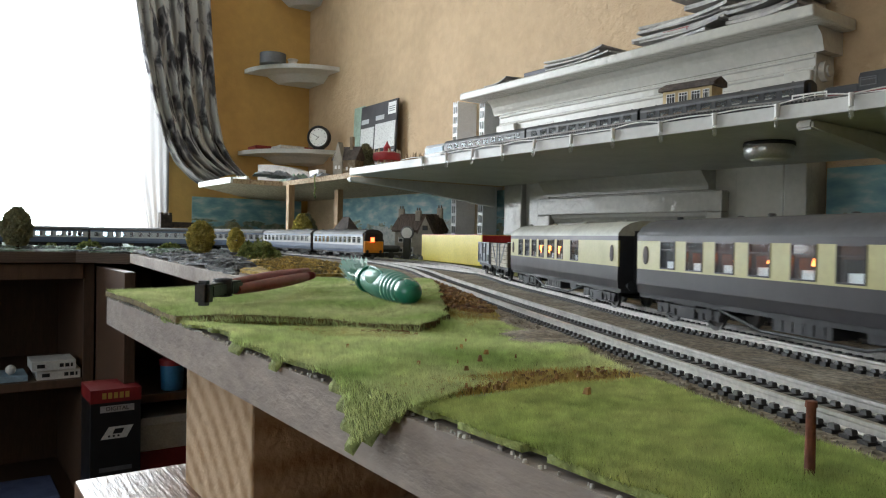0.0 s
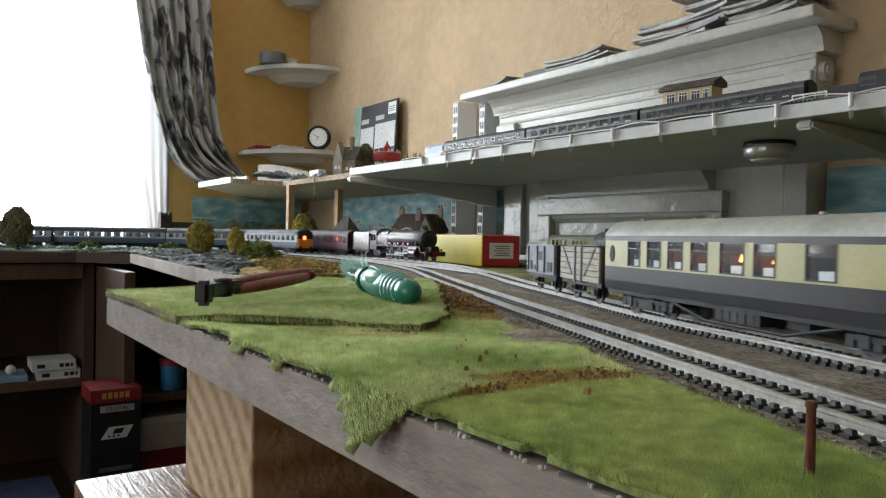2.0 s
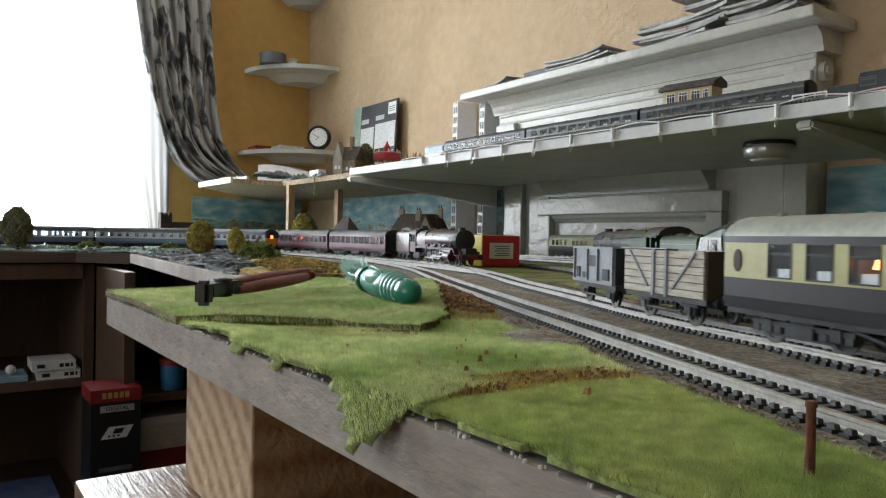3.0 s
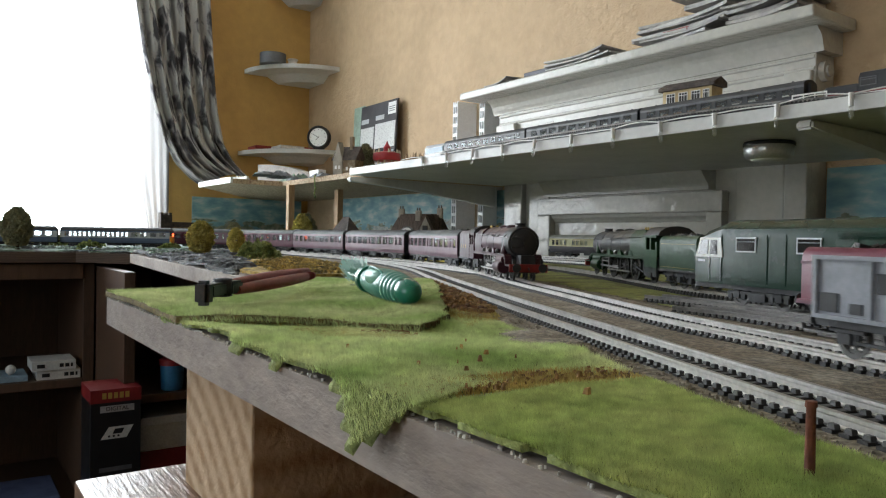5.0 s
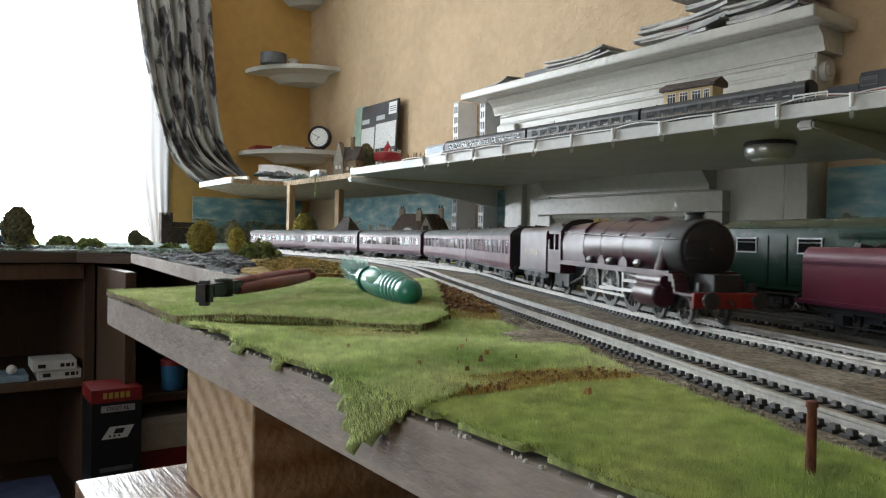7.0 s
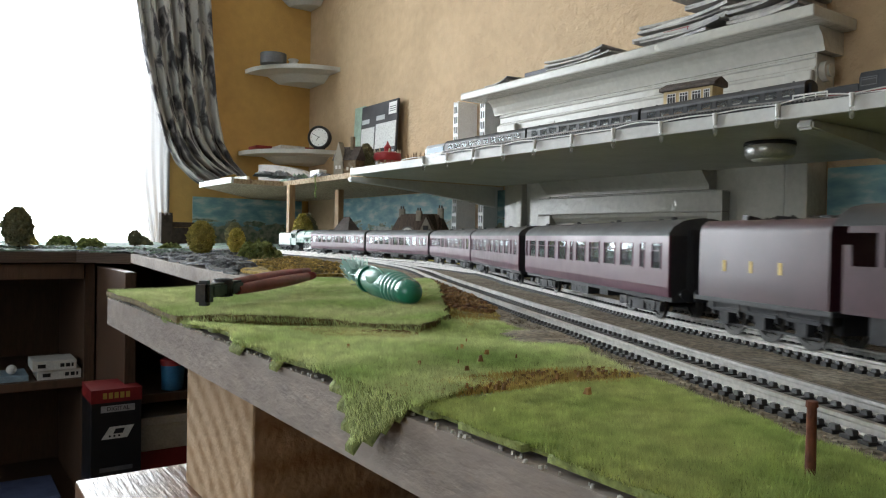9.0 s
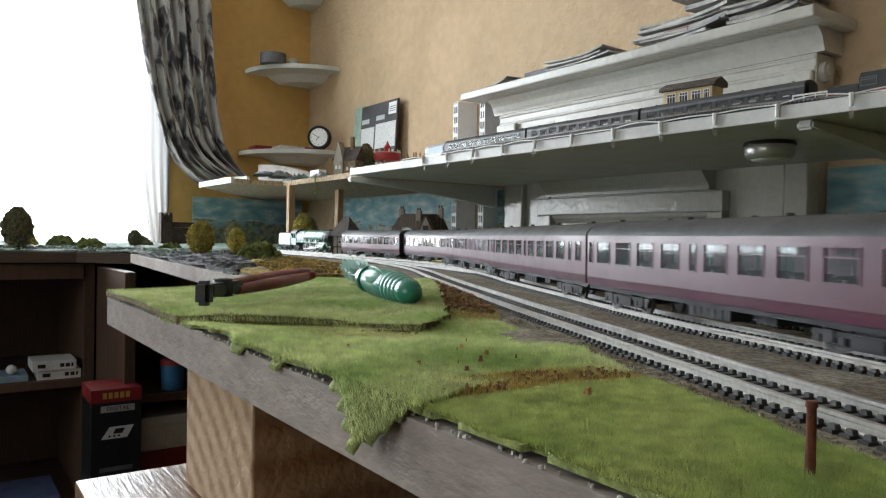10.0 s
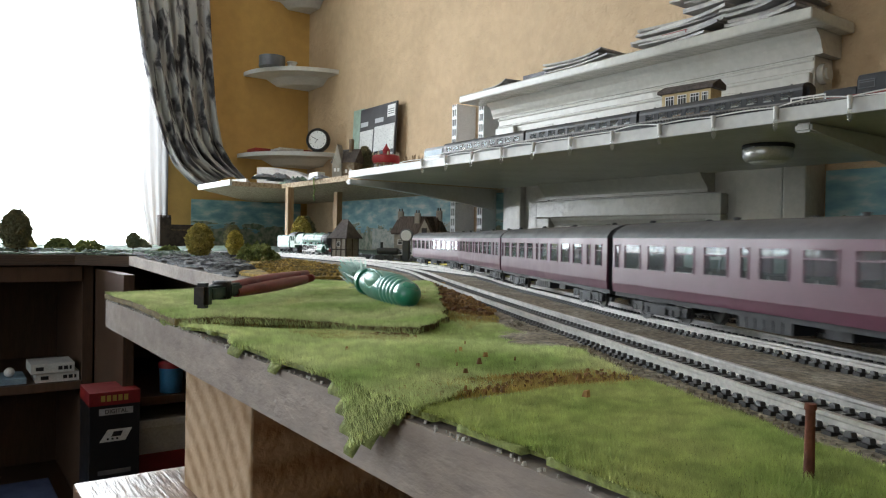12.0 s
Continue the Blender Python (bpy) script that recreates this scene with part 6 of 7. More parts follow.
def bracket(x, y0, y1, z1, drop):
    """A curved cantilever shelf bracket."""
    b = thing("shelf_bracket", "white curved steel bracket under the shelf", "bracket", group="shelf brackets")
    bm = bmesh.new()
    n = 12
    pts = [(y0 + (y1 - y0) * i / n, z1 - .012 - drop * (i / n) ** 1.4) for i in range(n + 1)]
    prof = [(y0, z1), *pts, (y1, z1)]
    for s, xx in ((0, x - .011), (1, x + .011)):
        vs = [bm.verts.new((xx, y, z)) for y, z in prof]
        bm.faces.new(vs if s else vs[::-1])
    a = [v for v in bm.verts]
    k = len(prof)
    for i in range(k):
        bm.faces.new((a[i], a[(i + 1) % k], a[k + (i + 1) % k], a[k + i]))
    bmesh.ops.bevel(bm, geom=bm.edges[:], offset=.003, segments=2, affect="EDGES")
    part("arm", bm, M_SHELFW, b, smooth=50)
    return b


bracket(-.487, .885, 1.37, .1925, .055)
bracket(-1.70, .885, 1.37, .1925, .050)


def upright(x):
    u = thing("slotted_upright", "white twin-slot shelving upright fixed to the wall", "shelf upright", group="slotted uprights")
    y1, y0 = 1.449, 1.372
    zs0, zs1 = -.02, .476
    bm = bmesh.new()
    pitch = .032
    z = zs0
    while z < zs1:
        t = min(z + pitch, zs1)
        for xa, xb in ((-.0125, -.0085), (-.0015, .0015), (.0085, .0125)):
            box(bm, x + xa, x + xb, y0, y0 + .002, z, t)
        for xa, xb in ((-.0085, -.0015), (.0015, .0085)):
            box(bm, x + xa, x + xb, y0, y0 + .002, z, z + .010)
        z += pitch
    bmesh.ops.remove_doubles(bm, verts=bm.verts[:], dist=1e-6)
    part("slotted_face", bm, M_SLOT, u)
    for xa in (-.0125, .0110):
        part("flange", bbox(x + xa, x + xa + .0015, y0 + .0021, y1, zs0, zs1), M_SLOT, u)
    # black sheet behind the slots stands for the shade inside the white upright
    part("channel", bbox(x - .0109, x + .0109, y0 + .012, y0 + .014, zs0, zs1), M_BLACK, u, "black sheet standing for shade inside the upright")


upright(-1.905)
upright(-1.765)


def mantel():
    fp = thing("fireplace_surround", "old white gloss fireplace surround with mouldings and mantel shelf", "fireplace")
    # mantel shelf with rounded nosing and bed moulding
    part("mantel_shelf", bbox(-1.77, -.697, 1.290, 1.4485, .450, .472, .004, 3), M_GLOSS, fp)
    bm = bmesh.new()
    extrude_x(bm, [(1.448, .4495), (1.352, .4495), (1.356, .444), (1.364, .438), (1.370, .430), (1.374, .418), (1.378, .410), (1.379, .406), (1.448, .406)], -1.715, -.722)
    part("bed_moulding", bm, M_GLOSS, fp)
    # overmantel with beads
    part("overmantel_panel", bbox(-1.69, -.738, 1.380, 1.4485, .2105, .4058, .002), M_GLOSS, fp)
    for z, r, y in ((.398, .0035, 1.380), (.376, .0045, 1.381)):
        bm = bmesh.new()
        cyl(bm, (-1.688, y, z), (-.740, y, z), r, n=10)
        part("bead", bm, M_GLOSS, fp, smooth=60)
    for sgn, xe in ((1, -1.585), (-1, -.815)):
        bm = bmesh.new()
        prev = None
        for i in range(13):
            a = math.pi / 2 * i / 12
            p = Vector((xe + sgn * .13 * (1 - math.cos(a)), 1.381, .29 + .068 * math.sin(a)))
            if prev is not None:
                cyl(bm, prev, p, .004, n=8)
            prev = p
        cyl(bm, (xe, 1.381, .215), (xe, 1.381, .29), .004, n=8)
        part("arched_bead", bm, M_GLOSS, fp, smooth=60)
    for x0, x1 in ((-1.688, -1.605), (-.795, -.740)):
        part("pilaster", bbox(x0, x1, 1.366, 1.3795, .212, .372, .003), M_GLOSS, fp)
    # scrolled corbel at the end
    for xe in (-.7375,):
        bm = bmesh.new()
        lathe(bm, [(.020, xe), (.020, xe + .012)], "x", (0, 1.405, .372), 24)
        lathe(bm, [(.012, xe + .012), (.012, xe + .016)], "x", (0, 1.405, .372), 20)
        part("scroll", bm, M_GLOSS, fp, smooth=40)
    # lower part: jambs, frieze moulding, panelled frame
    part("frieze", bbox(-1.65, -.748, 1.392, 1.4485, -.7, .2095, .002), M_GLOSS, fp)
    for x0, x1, y0 in ((-1.652, -1.575, 1.372), (-.792, -.746, 1.372), (-1.555, -1.475, 1.384), (-.905, -.80, 1.384)):
        part("jamb", bbox(x0, x1, y0, 1.3918, -.7, .2085, .003), M_GLOSS, fp)
    bm = bmesh.new()
    extrude_x(bm, [(1.3918, .2085), (1.338, .2085), (1.336, .198), (1.340, .190), (1.352, .176), (1.362, .166), (1.366, .160), (1.366, .153), (1.3918, .153)], -1.468, -.958)
    part("frieze_moulding", bm, M_GLOSS, fp)
    part("top_rail", bbox(-1.50, -.924, 1.364, 1.3918, .104, .1495, .003), M_GLOSS, fp)
    part("stile", bbox(-1.50, -1.449, 1.364, 1.3918, -.7, .1038, .003), M_GLOSS, fp)
    part("stile", bbox(-.962, -.924, 1.364, 1.3918, -.7, .1038, .003), M_GLOSS, fp)
    bm = bmesh.new()
    extrude_x(bm, [(1.390, .1036), (1.370, .1036), (1.372, .096), (1.380, .090), (1.384, .084), (1.390, .084)], -1.4485, -.9625)
    part("panel_moulding", bm, M_GLOSS, fp)
    part("inner_panel", bbox(-1.4485, -.9625, 1.384, 1.3915, -.7, .0838, .002), M_GLOSS, fp)


mantel()


def paper_stack(x0, x1, y0, y1, z, n, seed, label, t=.004, tint=M_PAPER):
    rs = random.Random(seed)
    s = thing("magazine_pile", label, "magazines", group="papers on the mantel")
    for i in range(n):
        cx, cy = (x0 + x1) / 2 + rs.uniform(-.02, .02), (y0 + y1) / 2 + rs.uniform(-.012, .012)
        w, d = (x1 - x0) * rs.uniform(.75, 1.0), (y1 - y0) * rs.uniform(.8, 1.05)
        tt = t * rs.uniform(.6, 1.4)
        bm = bmesh.new()
        nx = 8
        curl = rs.uniform(.0, .012)
        rows = []
        for k in range(nx + 1):
            u = k / nx - .5
            zz = curl * abs(u * 2) ** 2.2 * (.3 if u < 0 else 1)
            rows.append([bm.verts.new(v) for v in ((u * w, -d / 2, zz), (u * w, d / 2, zz), (u * w, d / 2, zz + tt), (u * w, -d / 2, zz + tt))])
        for a, b in zip(rows, rows[1:]):
            for j in range(4):
                bm.faces.new((a[j], a[(j + 1) % 4], b[(j + 1) % 4], b[j]))
        bm.faces.new(rows[0][::-1])
        bm.faces.new(rows[-1])
        part("magazine", bm, tint, s, m=pose(cx, cy, z, 0, 0, rs.uniform(-9, 9)))
        z += tt + .0006
    return s


paper_stack(-1.70, -1.535, 1.31, 1.44, .4725, 4, 1, "few curled letters and leaflets on the mantel shelf", .003)
solid("dark_paper_box", bbox(-1.515, -1.42, 1.32, 1.42, .4723, .492, .002), mat("slate_card", (0.12, 0.12, 0.14), 0.6), "small dark grey box on the mantel shelf", "box")
paper_stack(-1.42, -1.19, 1.30, 1.43, .4725, 5, 2, "loose pile of brown-backed magazines on the mantel", .004)
paper_stack(-1.13, -.88, 1.30, 1.44, .4725, 9, 3, "thick untidy pile of magazines on the mantel", .005)
paper_stack(-1.0, -.745, 1.30, 1.44, .5330, 6, 5, "grey magazines slumped over the pile", .005)
paper_stack(-.90, -.74, 1.30, 1.43, .4725, 8, 6, "magazines stacked near the mantel's end", .005)
solid("red_leaflet", bbox(-1.03, -.965, 1.292, 1.302, .4835, .492, .001), M_RED, "small red leaflet tucked in the pile", "leaflet")


# --- the line on the upper shelf
SHELF_Z = .2155
UP_BACK = Track([(-1.62, .992), (-1.0, .99), (0.5, .99)])
UP_FRONT = Track([(-1.26, .885), (-.9, .885), (-.58, .888), (-.45, .92), (-.3, .97)])
lay_track(UP_BACK, 0, UP_BACK.length, None, "track on black sleepers along the upper shelf", SHELF_Z, rail_mat=M_DULLRAIL)
lay_track(UP_FRONT, 0, UP_FRONT.length, None, "front track on black sleepers at the upper shelf edge", SHELF_Z + .006, rail_mat=M_DULLRAIL)
v_, f_ = ribbon(UP_FRONT, 0, UP_FRONT.length, 0, [(-.014, .2102), (.014, .2102), (.014, .2163), (-.014, .2163)])
me_ = bpy.data.meshes.new("cork_strip")
me_.from_pydata(v_, [], f_)
me_.materials.append(M_BLACK)
solid("cork_strip", me_, None, "dark foam strip under the shelf's front track", "track underlay")
M_ICGREY = mat("dark_executive_grey", (0.030, 0.032, 0.038), 0.35, var=0.08, scale=50)
M_ICPALE = mat("pale_executive_grey", (0.095, 0.098, 0.105), 0.4, var=0.06, scale=50)
ic = coach("express_coach", "dark and pale grey express coach on the upper shelf", .281, M_ICPALE, M_ICGREY, M_ICPALE, M_ROOF, [(-.118 + .0262 * i, .0185) for i in range(10)], M_ICGREY, zb=.0268, group="express coaches")
ic.matrix_basis = pose(-1.393 + .143, .989, SHELF_Z)
for i_ in (1, 2):
    copy_thing(ic, pose(-1.393 + .143 + .287 * i_, .989, SHELF_Z))
rail_ = thing("blue_railcar", "short blue and grey railcar end on the upper shelf", "railcar", pose(-1.425, .989, SHELF_Z))
bm_ = bmesh.new()
extrude_x(bm_, [(-.0172, .010), (-.0172, .036), (-.012, .044), (0, .046), (.012, .044), (.0172, .036), (.0172, .010)], -.05, .03)
bmesh.ops.bevel(bm_, geom=[e for e in bm_.edges if e.calc_length() < .06], offset=.002, segments=2, affect="EDGES")
part("body", bm_, M_LIGHTGREY, rail_, smooth=50)
part("window_band", bbox(-.042, .028, -.0178, -.0170, .024, .036), mat("tinted_glazing", (0.10, 0.18, 0.24), 0.15), rail_, "blue tinted window band")
part("underframe", bbox(-.045, .028, -.013, .013, 0.0, .0098), M_UNDER, rail_)


def express_engine():
    d = thing("grey_express_engine", "dark grey diesel engine with pale roof band on the upper shelf", "locomotive", pose(-.372, .985, SHELF_Z))
    bm = bmesh.new()
    extrude_x(bm, [(-.0172, .011), (-.0172, .036), (-.013, .0435), (0, .047), (.013, .0435), (.0172, .036), (.0172, .011)], -.09, .12)
    part("body", bm, M_ICGREY, d, smooth=30)
    part("nose", bbox(-.135, -.0902, -.0165, .0165, .011, .031, .004, 3), M_ICGREY, d)
    part("red_stripe", bbox(-.13, .12, -.0176, -.0168, .0175, .0195), M_RED, d)
    part("white_stripe", bbox(-.13, .12, -.0176, -.0168, .0150, .0170), M_WHITE, d)
    for x in (-.078, -.045, -.01, .03):
        fr = part("window_frame", ring_frame(.018, .009, .001, .0006), M_ICPALE, d, "", pose(x, -.0173, .031))
        part("pane", bbox(-.009, .009, -.0003, .0003, -.0045, .0045), M_SMOKE, fr)
    part("underframe", bbox(-.12, .11, -.014, .014, .004, .0108), M_UNDER, d)
    for x in (-.085, .07):
        b = part("bogie", BOGIE, None, d, m=pose(x, 0, 0))
        wheels(b, (-.017, .017), .0062, WHEEL_COACH)
    # a low railing and dark roof hatch beside it
    r = thing("white_fence_panel", "short white model fence panel on the upper shelf", "model fence", pose(-.505, .930, .2105, 0, 0, 4))
    bm = bmesh.new()
    box(bm, -.022, .022, -.0006, .0006, .022, .024)
    box(bm, -.022, .022, -.0006, .0006, .013, .0145)
    for k in range(4):
        box(bm, -.022 + .0145 * k - .0006, -.022 + .0145 * k + .0006, -.0007, .0007, 0, .024)
    part("panel", bm, M_WHITE, r)


express_engine()


def signal_box():
    s = thing("station_building", "cream and brown model signal cabin with flat dark roof", "model building", pose(-.795, 1.085, .2105, 0, 0, 6) @ Matrix.Diagonal((.80, .6, .93, 1)))
    cream = mat("cream_brown_card", (0.50, 0.38, 0.20), 0.6, var=0.1, scale=60)
    part("lower_wall", bbox(-.062, .055, -.03, .03, 0, .068, .0008), mat("brick_brown_card", (0.30, 0.17, 0.10), 0.7, var=0.2, scale=90), s)
    part("upper_wall", bbox(-.062, .055, -.03, .03, .0683, .100, .0008), cream, s)
    bm = bmesh.new()
    extrude_x(bm, [(-.038, .1003), (.036, .1003), (.036, .110), (0, .118), (-.038, .106)], -.070, .063)
    part("roof", bm, M_SLATE, s)
    for x in (-.042, -.012, .018, .042):
        w = part("window", ring_frame(.019 if x < .03 else .012, .017, .0013, .0008), M_WHITE, s, "", pose(x, -.0305, .085))
        part("pane", bbox(-.009 if x < .03 else -.006, .009 if x < .03 else .006, -.0004, .0004, -.0085, .0085), M_SMOKE, w)
        bm = bmesh.new()
        for q in (-.003, .003):
            box(bm, q - .0004, q + .0004, -.0012, .0002, -.0085, .0085)
        part("glazing_bar", bm, M_WHITE, w)


signal_box()


def puck():
    p = thing("puck_lamp", "round silver puck lamp under the shelf, unlit", "lamp", pose(-.628, 1.045, .1928))
    bm = bmesh.new()
    lathe(bm, [(.036, 0), (.0375, -.002), (.0375, -.006)], "z", (0, 0, 0), 32)
    part("base", bm, M_BLACK, p, smooth=40)
    bm = bmesh.new()
    lathe(bm, [(.0355, -.006), (.0365, -.008), (.0355, -.020), (.032, -.025), (.028, -.0262)], "z", (0, 0, 0), 32)
    part("body", bm, M_SILVER, p, smooth=40)
    bm = bmesh.new()
    lathe(bm, [(.0265, -.0263), (.024, -.0285), (.010, -.0295)], "z", (0, 0, 0), 28)
    part("diffuser", bm, M_WHITE, p, smooth=40)


puck()

# --- painted backscenes
def backscene_material():
    """Hand-painted sky, clouds and distant hills: noise bands over height."""
    m, n, l, b = _principled("painted_backscene")
    tc = n.new("ShaderNodeTexCoord")
    sep = n.new("ShaderNodeSeparateXYZ")
    l.new(tc.outputs["Object"], sep.inputs[0])
    ns = n.new("ShaderNodeTexNoise")
    ns.inputs["Scale"].default_value, ns.inputs["Detail"].default_value = 14, 6
    mp = n.new("ShaderNodeMapping")
    mp.inputs["Scale"].default_value = (1, 1, 2.6)
    l.new(tc.outputs["Object"], mp.inputs["Vector"])
    l.new(mp.outputs["Vector"], ns.inputs["Vector"])
    ramp = n.new("ShaderNodeValToRGB")
    e = ramp.color_ramp.elements
    e[0].position, e[0].color = 0.36, (0.11, 0.24, 0.28, 1)
    e[1].position, e[1].color = 0.66, (0.42, 0.47, 0.45, 1)
    x = e.new(0.52)
    x.color = (0.20, 0.35, 0.37, 1)
    l.new(ns.outputs["Fac"], ramp.inputs["Fac"])
    hill = n.new("ShaderNodeValToRGB")
    h = hill.color_ramp.elements
    h[0].position, h[0].color = 0.40, (0.09, 0.13, 0.08, 1)
    h[1].position, h[1].color = 0.62, (0.25, 0.25, 0.19, 1)
    n2 = n.new("ShaderNodeTexNoise")
    n2.inputs["Scale"].default_value = 45
    l.new(tc.outputs["Object"], n2.inputs["Vector"])
    l.new(n2.outputs["Fac"], hill.inputs["Fac"])
    edge = n.new("ShaderNodeMath")
    edge.operation = "MULTIPLY_ADD"
    edge.inputs[1].default_value, edge.inputs[2].default_value = 0.16, 0.0
    l.new(ns.outputs["Fac"], edge.inputs[0])
    less = n.new("ShaderNodeMath")
    less.operation = "LESS_THAN"
    l.new(sep.outputs["Z"], less.inputs[0])
    l.new(edge.outputs[0], less.inputs[1])
    mix = n.new("ShaderNodeMix")
    mix.data_type = "RGBA"
    l.new(less.outputs[0], mix.inputs["Factor"])
    l.new(ramp.outputs["Color"], mix.inputs["A"])
    l.new(hill.outputs["Color"], mix.inputs["B"])
    l.new(mix.outputs["Result"], b.inputs["Base Color"])
    b.inputs["Roughness"].default_value = 0.55
    return m


M_SCENE = backscene_material()
for nm_, b_ in (("backscene_panel", (-2.80, -1.93, 1.425, 1.432)), ("backscene_panel", (-1.75, -1.655, 1.425, 1.432)), ("backscene_panel", (-.735, .6, 1.425, 1.432))):
    solid(nm_, bbox(b_[0], b_[1], b_[2], b_[3], -.006, .195 if b_[0] < -2 else .187, .0008), M_SCENE, "hand-painted blue sky and hills backscene panel", "backscene", "backscene panels")
solid("backscene_panel", bbox(-3.165, -3.158, .90, 1.40, -.006, .195, .0008), M_SCENE, "dark painted teal backscene panel in the corner", "backscene", "backscene panels")
town_ = thing("painted_town", "pale grey painted town houses on the backscene", "backscene")
M_TOWN = mat("grey_cream_paint", (0.36, 0.37, 0.33), 0.7, var=0.2, scale=50, color2=(0.24, 0.28, 0.26), fine=0.15)
rs_ = random.Random(17)
x_ = -2.52
while x_ < -1.97:
    w_, h_ = rs_.uniform(.035, .07), rs_.uniform(.055, .085)
    gable_ = w_ * .45 if rs_.random() < .6 else .0
    bm_ = bmesh_slab([(x_, 1.4246, 0), (x_ + w_, 1.4246, 0), (x_ + w_, 1.4246, h_), (x_ + w_ / 2, 1.4246, h_ + gable_ + .0005), (x_, 1.4246, h_)],
                     [(x_, 1.4240, 0), (x_ + w_, 1.4240, 0), (x_ + w_, 1.4240, h_), (x_ + w_ / 2, 1.4240, h_ + gable_ + .0005), (x_, 1.4240, h_)])
    part("painted_house", bm_, M_TOWN, town_)
    x_ += w_ * rs_.uniform(.9, 1.3)
for x_, y_, w_ in ((-2.165, .922, .011), (-2.255, 1.137, .014)):
    solid("shelf_post", bbox(x_ - w_, x_ + w_, y_ - .010, y_ + .010, -.007, .1965, .001), wood("pale_batten", (0.52, 0.33, 0.16), (0.36, 0.2, 0.09), (12, 12, 1), 6), "pale wooden batten holding up the corner shelf", "post", "shelf posts")


# --- corner shelves, clock, ornaments
def quarter_shelf(z, r, label, name="corner_shelf"):
    s = thing(name, label, "shelf", pose(X_END + .001, Y_WALL - .001, z), group="corner shelves")
    bm = bmesh.new()
    prism(bm, [(0, 0)] + [(r * math.sin(a), -r * math.cos(a)) for a in [math.pi / 2 * i / 20 for i in range(21)]], -.018, 0)
    part("board", bm, M_SHELFW, s)
    bm = bmesh.new()
    prism(bm, [(0, 0)] + [(r * .66 * math.sin(a), -r * .66 * math.cos(a)) for a in [math.pi / 2 * i / 12 for i in range(13)]], -.045, -.0185)
    bmesh.ops.scale(bm, vec=(1, 1, 1), verts=bm.verts[:])
    for v in bm.verts:
        if v.co.z < -.04:
            v.co.x *= .75
            v.co.y *= .75
    part("support", bm, M_SHELFW, s)
    return s


quarter_shelf(.776, .315, "white quarter-round corner shelf high on the wall")
quarter_shelf(.408, .34, "white quarter-round corner shelf above the layout")
quarter_shelf(1.14, .22, "white quarter-round corner shelf near the ceiling")
bm_ = bmesh.new()
lathe(bm_, [(.030, 0), (.056, .0), (.056, .046), (.030, .046)], "z", (0, 0, 0), 32)
solid("tape_roll", bm_, mat("grey_tape", (0.12, 0.13, 0.15), 0.45), "thick roll of dark grey tape on the corner shelf", "tape", m=pose(-3.03, 1.20, .7762), smooth=40)
bm_ = bmesh.new()
lathe(bm_, [(.020, 0), (.024, .002), (.020, .008), (.019, .036), (.024, .042), (.022, .045)], "z", (0, 0, 0), 24)
solid("thread_reel", bm_, M_WHITE, "white plastic reel on the corner shelf", "reel", m=pose(-3.06, 1.305, .7762), smooth=40)
bm_ = bmesh.new()
solid("flat_tool", bbox(-3.10, -2.95, 1.375, 1.395, .7762, .784, .002), M_BLACK, "thin black tool on the corner shelf", "tool")


def clock():
    m = pose(-2.872, 1.350, .4082 + .050, 0, 0, 48)
    c = thing("desk_clock", "round black-rimmed desk clock with white dial", "clock", m)
    k = .050
    bm = bmesh.new()
    prof = [(k * .78, -.010), (k * .80, -.016), (k * .90, -.018), (k * 1.0, -.012), (k * 1.0, .012), (k * .85, .016)]
    lathe(bm, prof, "y", (0, 0, 0), 40)
    part("case", bm, M_BLACK, c, smooth=40)
    bm = bmesh.new()
    lathe(bm, [(k * .775, -.0125), (k * .775, -.0105)], "y", (0, 0, 0), 40)
    part("dial", bm, M_WHITE, c)
    bm = bmesh.new()
    for i in range(12):
        box(bm, -.0008, .0008, -.0132, -.0128, k * .60, k * .70, Matrix.Rotation(i * math.pi / 6, 4, "Y"))
    part("hour_marks", bm, M_BLACK, c)
    for ang, ln in ((-62, .55), (118 + 100, .36)):
        bm = bmesh.new()
        box(bm, -.0011, .0011, -.0139, -.0135, -.004, k * ln, Matrix.Rotation(radians(ang), 4, "Y"))
        part("pointer", bm, M_BLACK, c)
    part("foot", bbox(-.022, .022, -.014, .014, -.0498, -.040, .003), M_BLACK, c)


clock()
solid("red_booklet", bbox(-3.13, -3.03, 1.13, 1.20, .4083, 0.4230, .002), M_RED, "red booklet lying on the corner shelf", "booklet")
solid("pale_booklet", bbox(-3.04, -2.93, 1.20, 1.31, .4083, 0.4205, .002), M_PAPER, "pale booklet lying on the corner shelf", "booklet")
solid("red_booklet", bbox(-3.12, -3.0, 1.34, 1.41, .4083, 0.4280, .002), M_RED, "red-edged book behind the clock", "book")


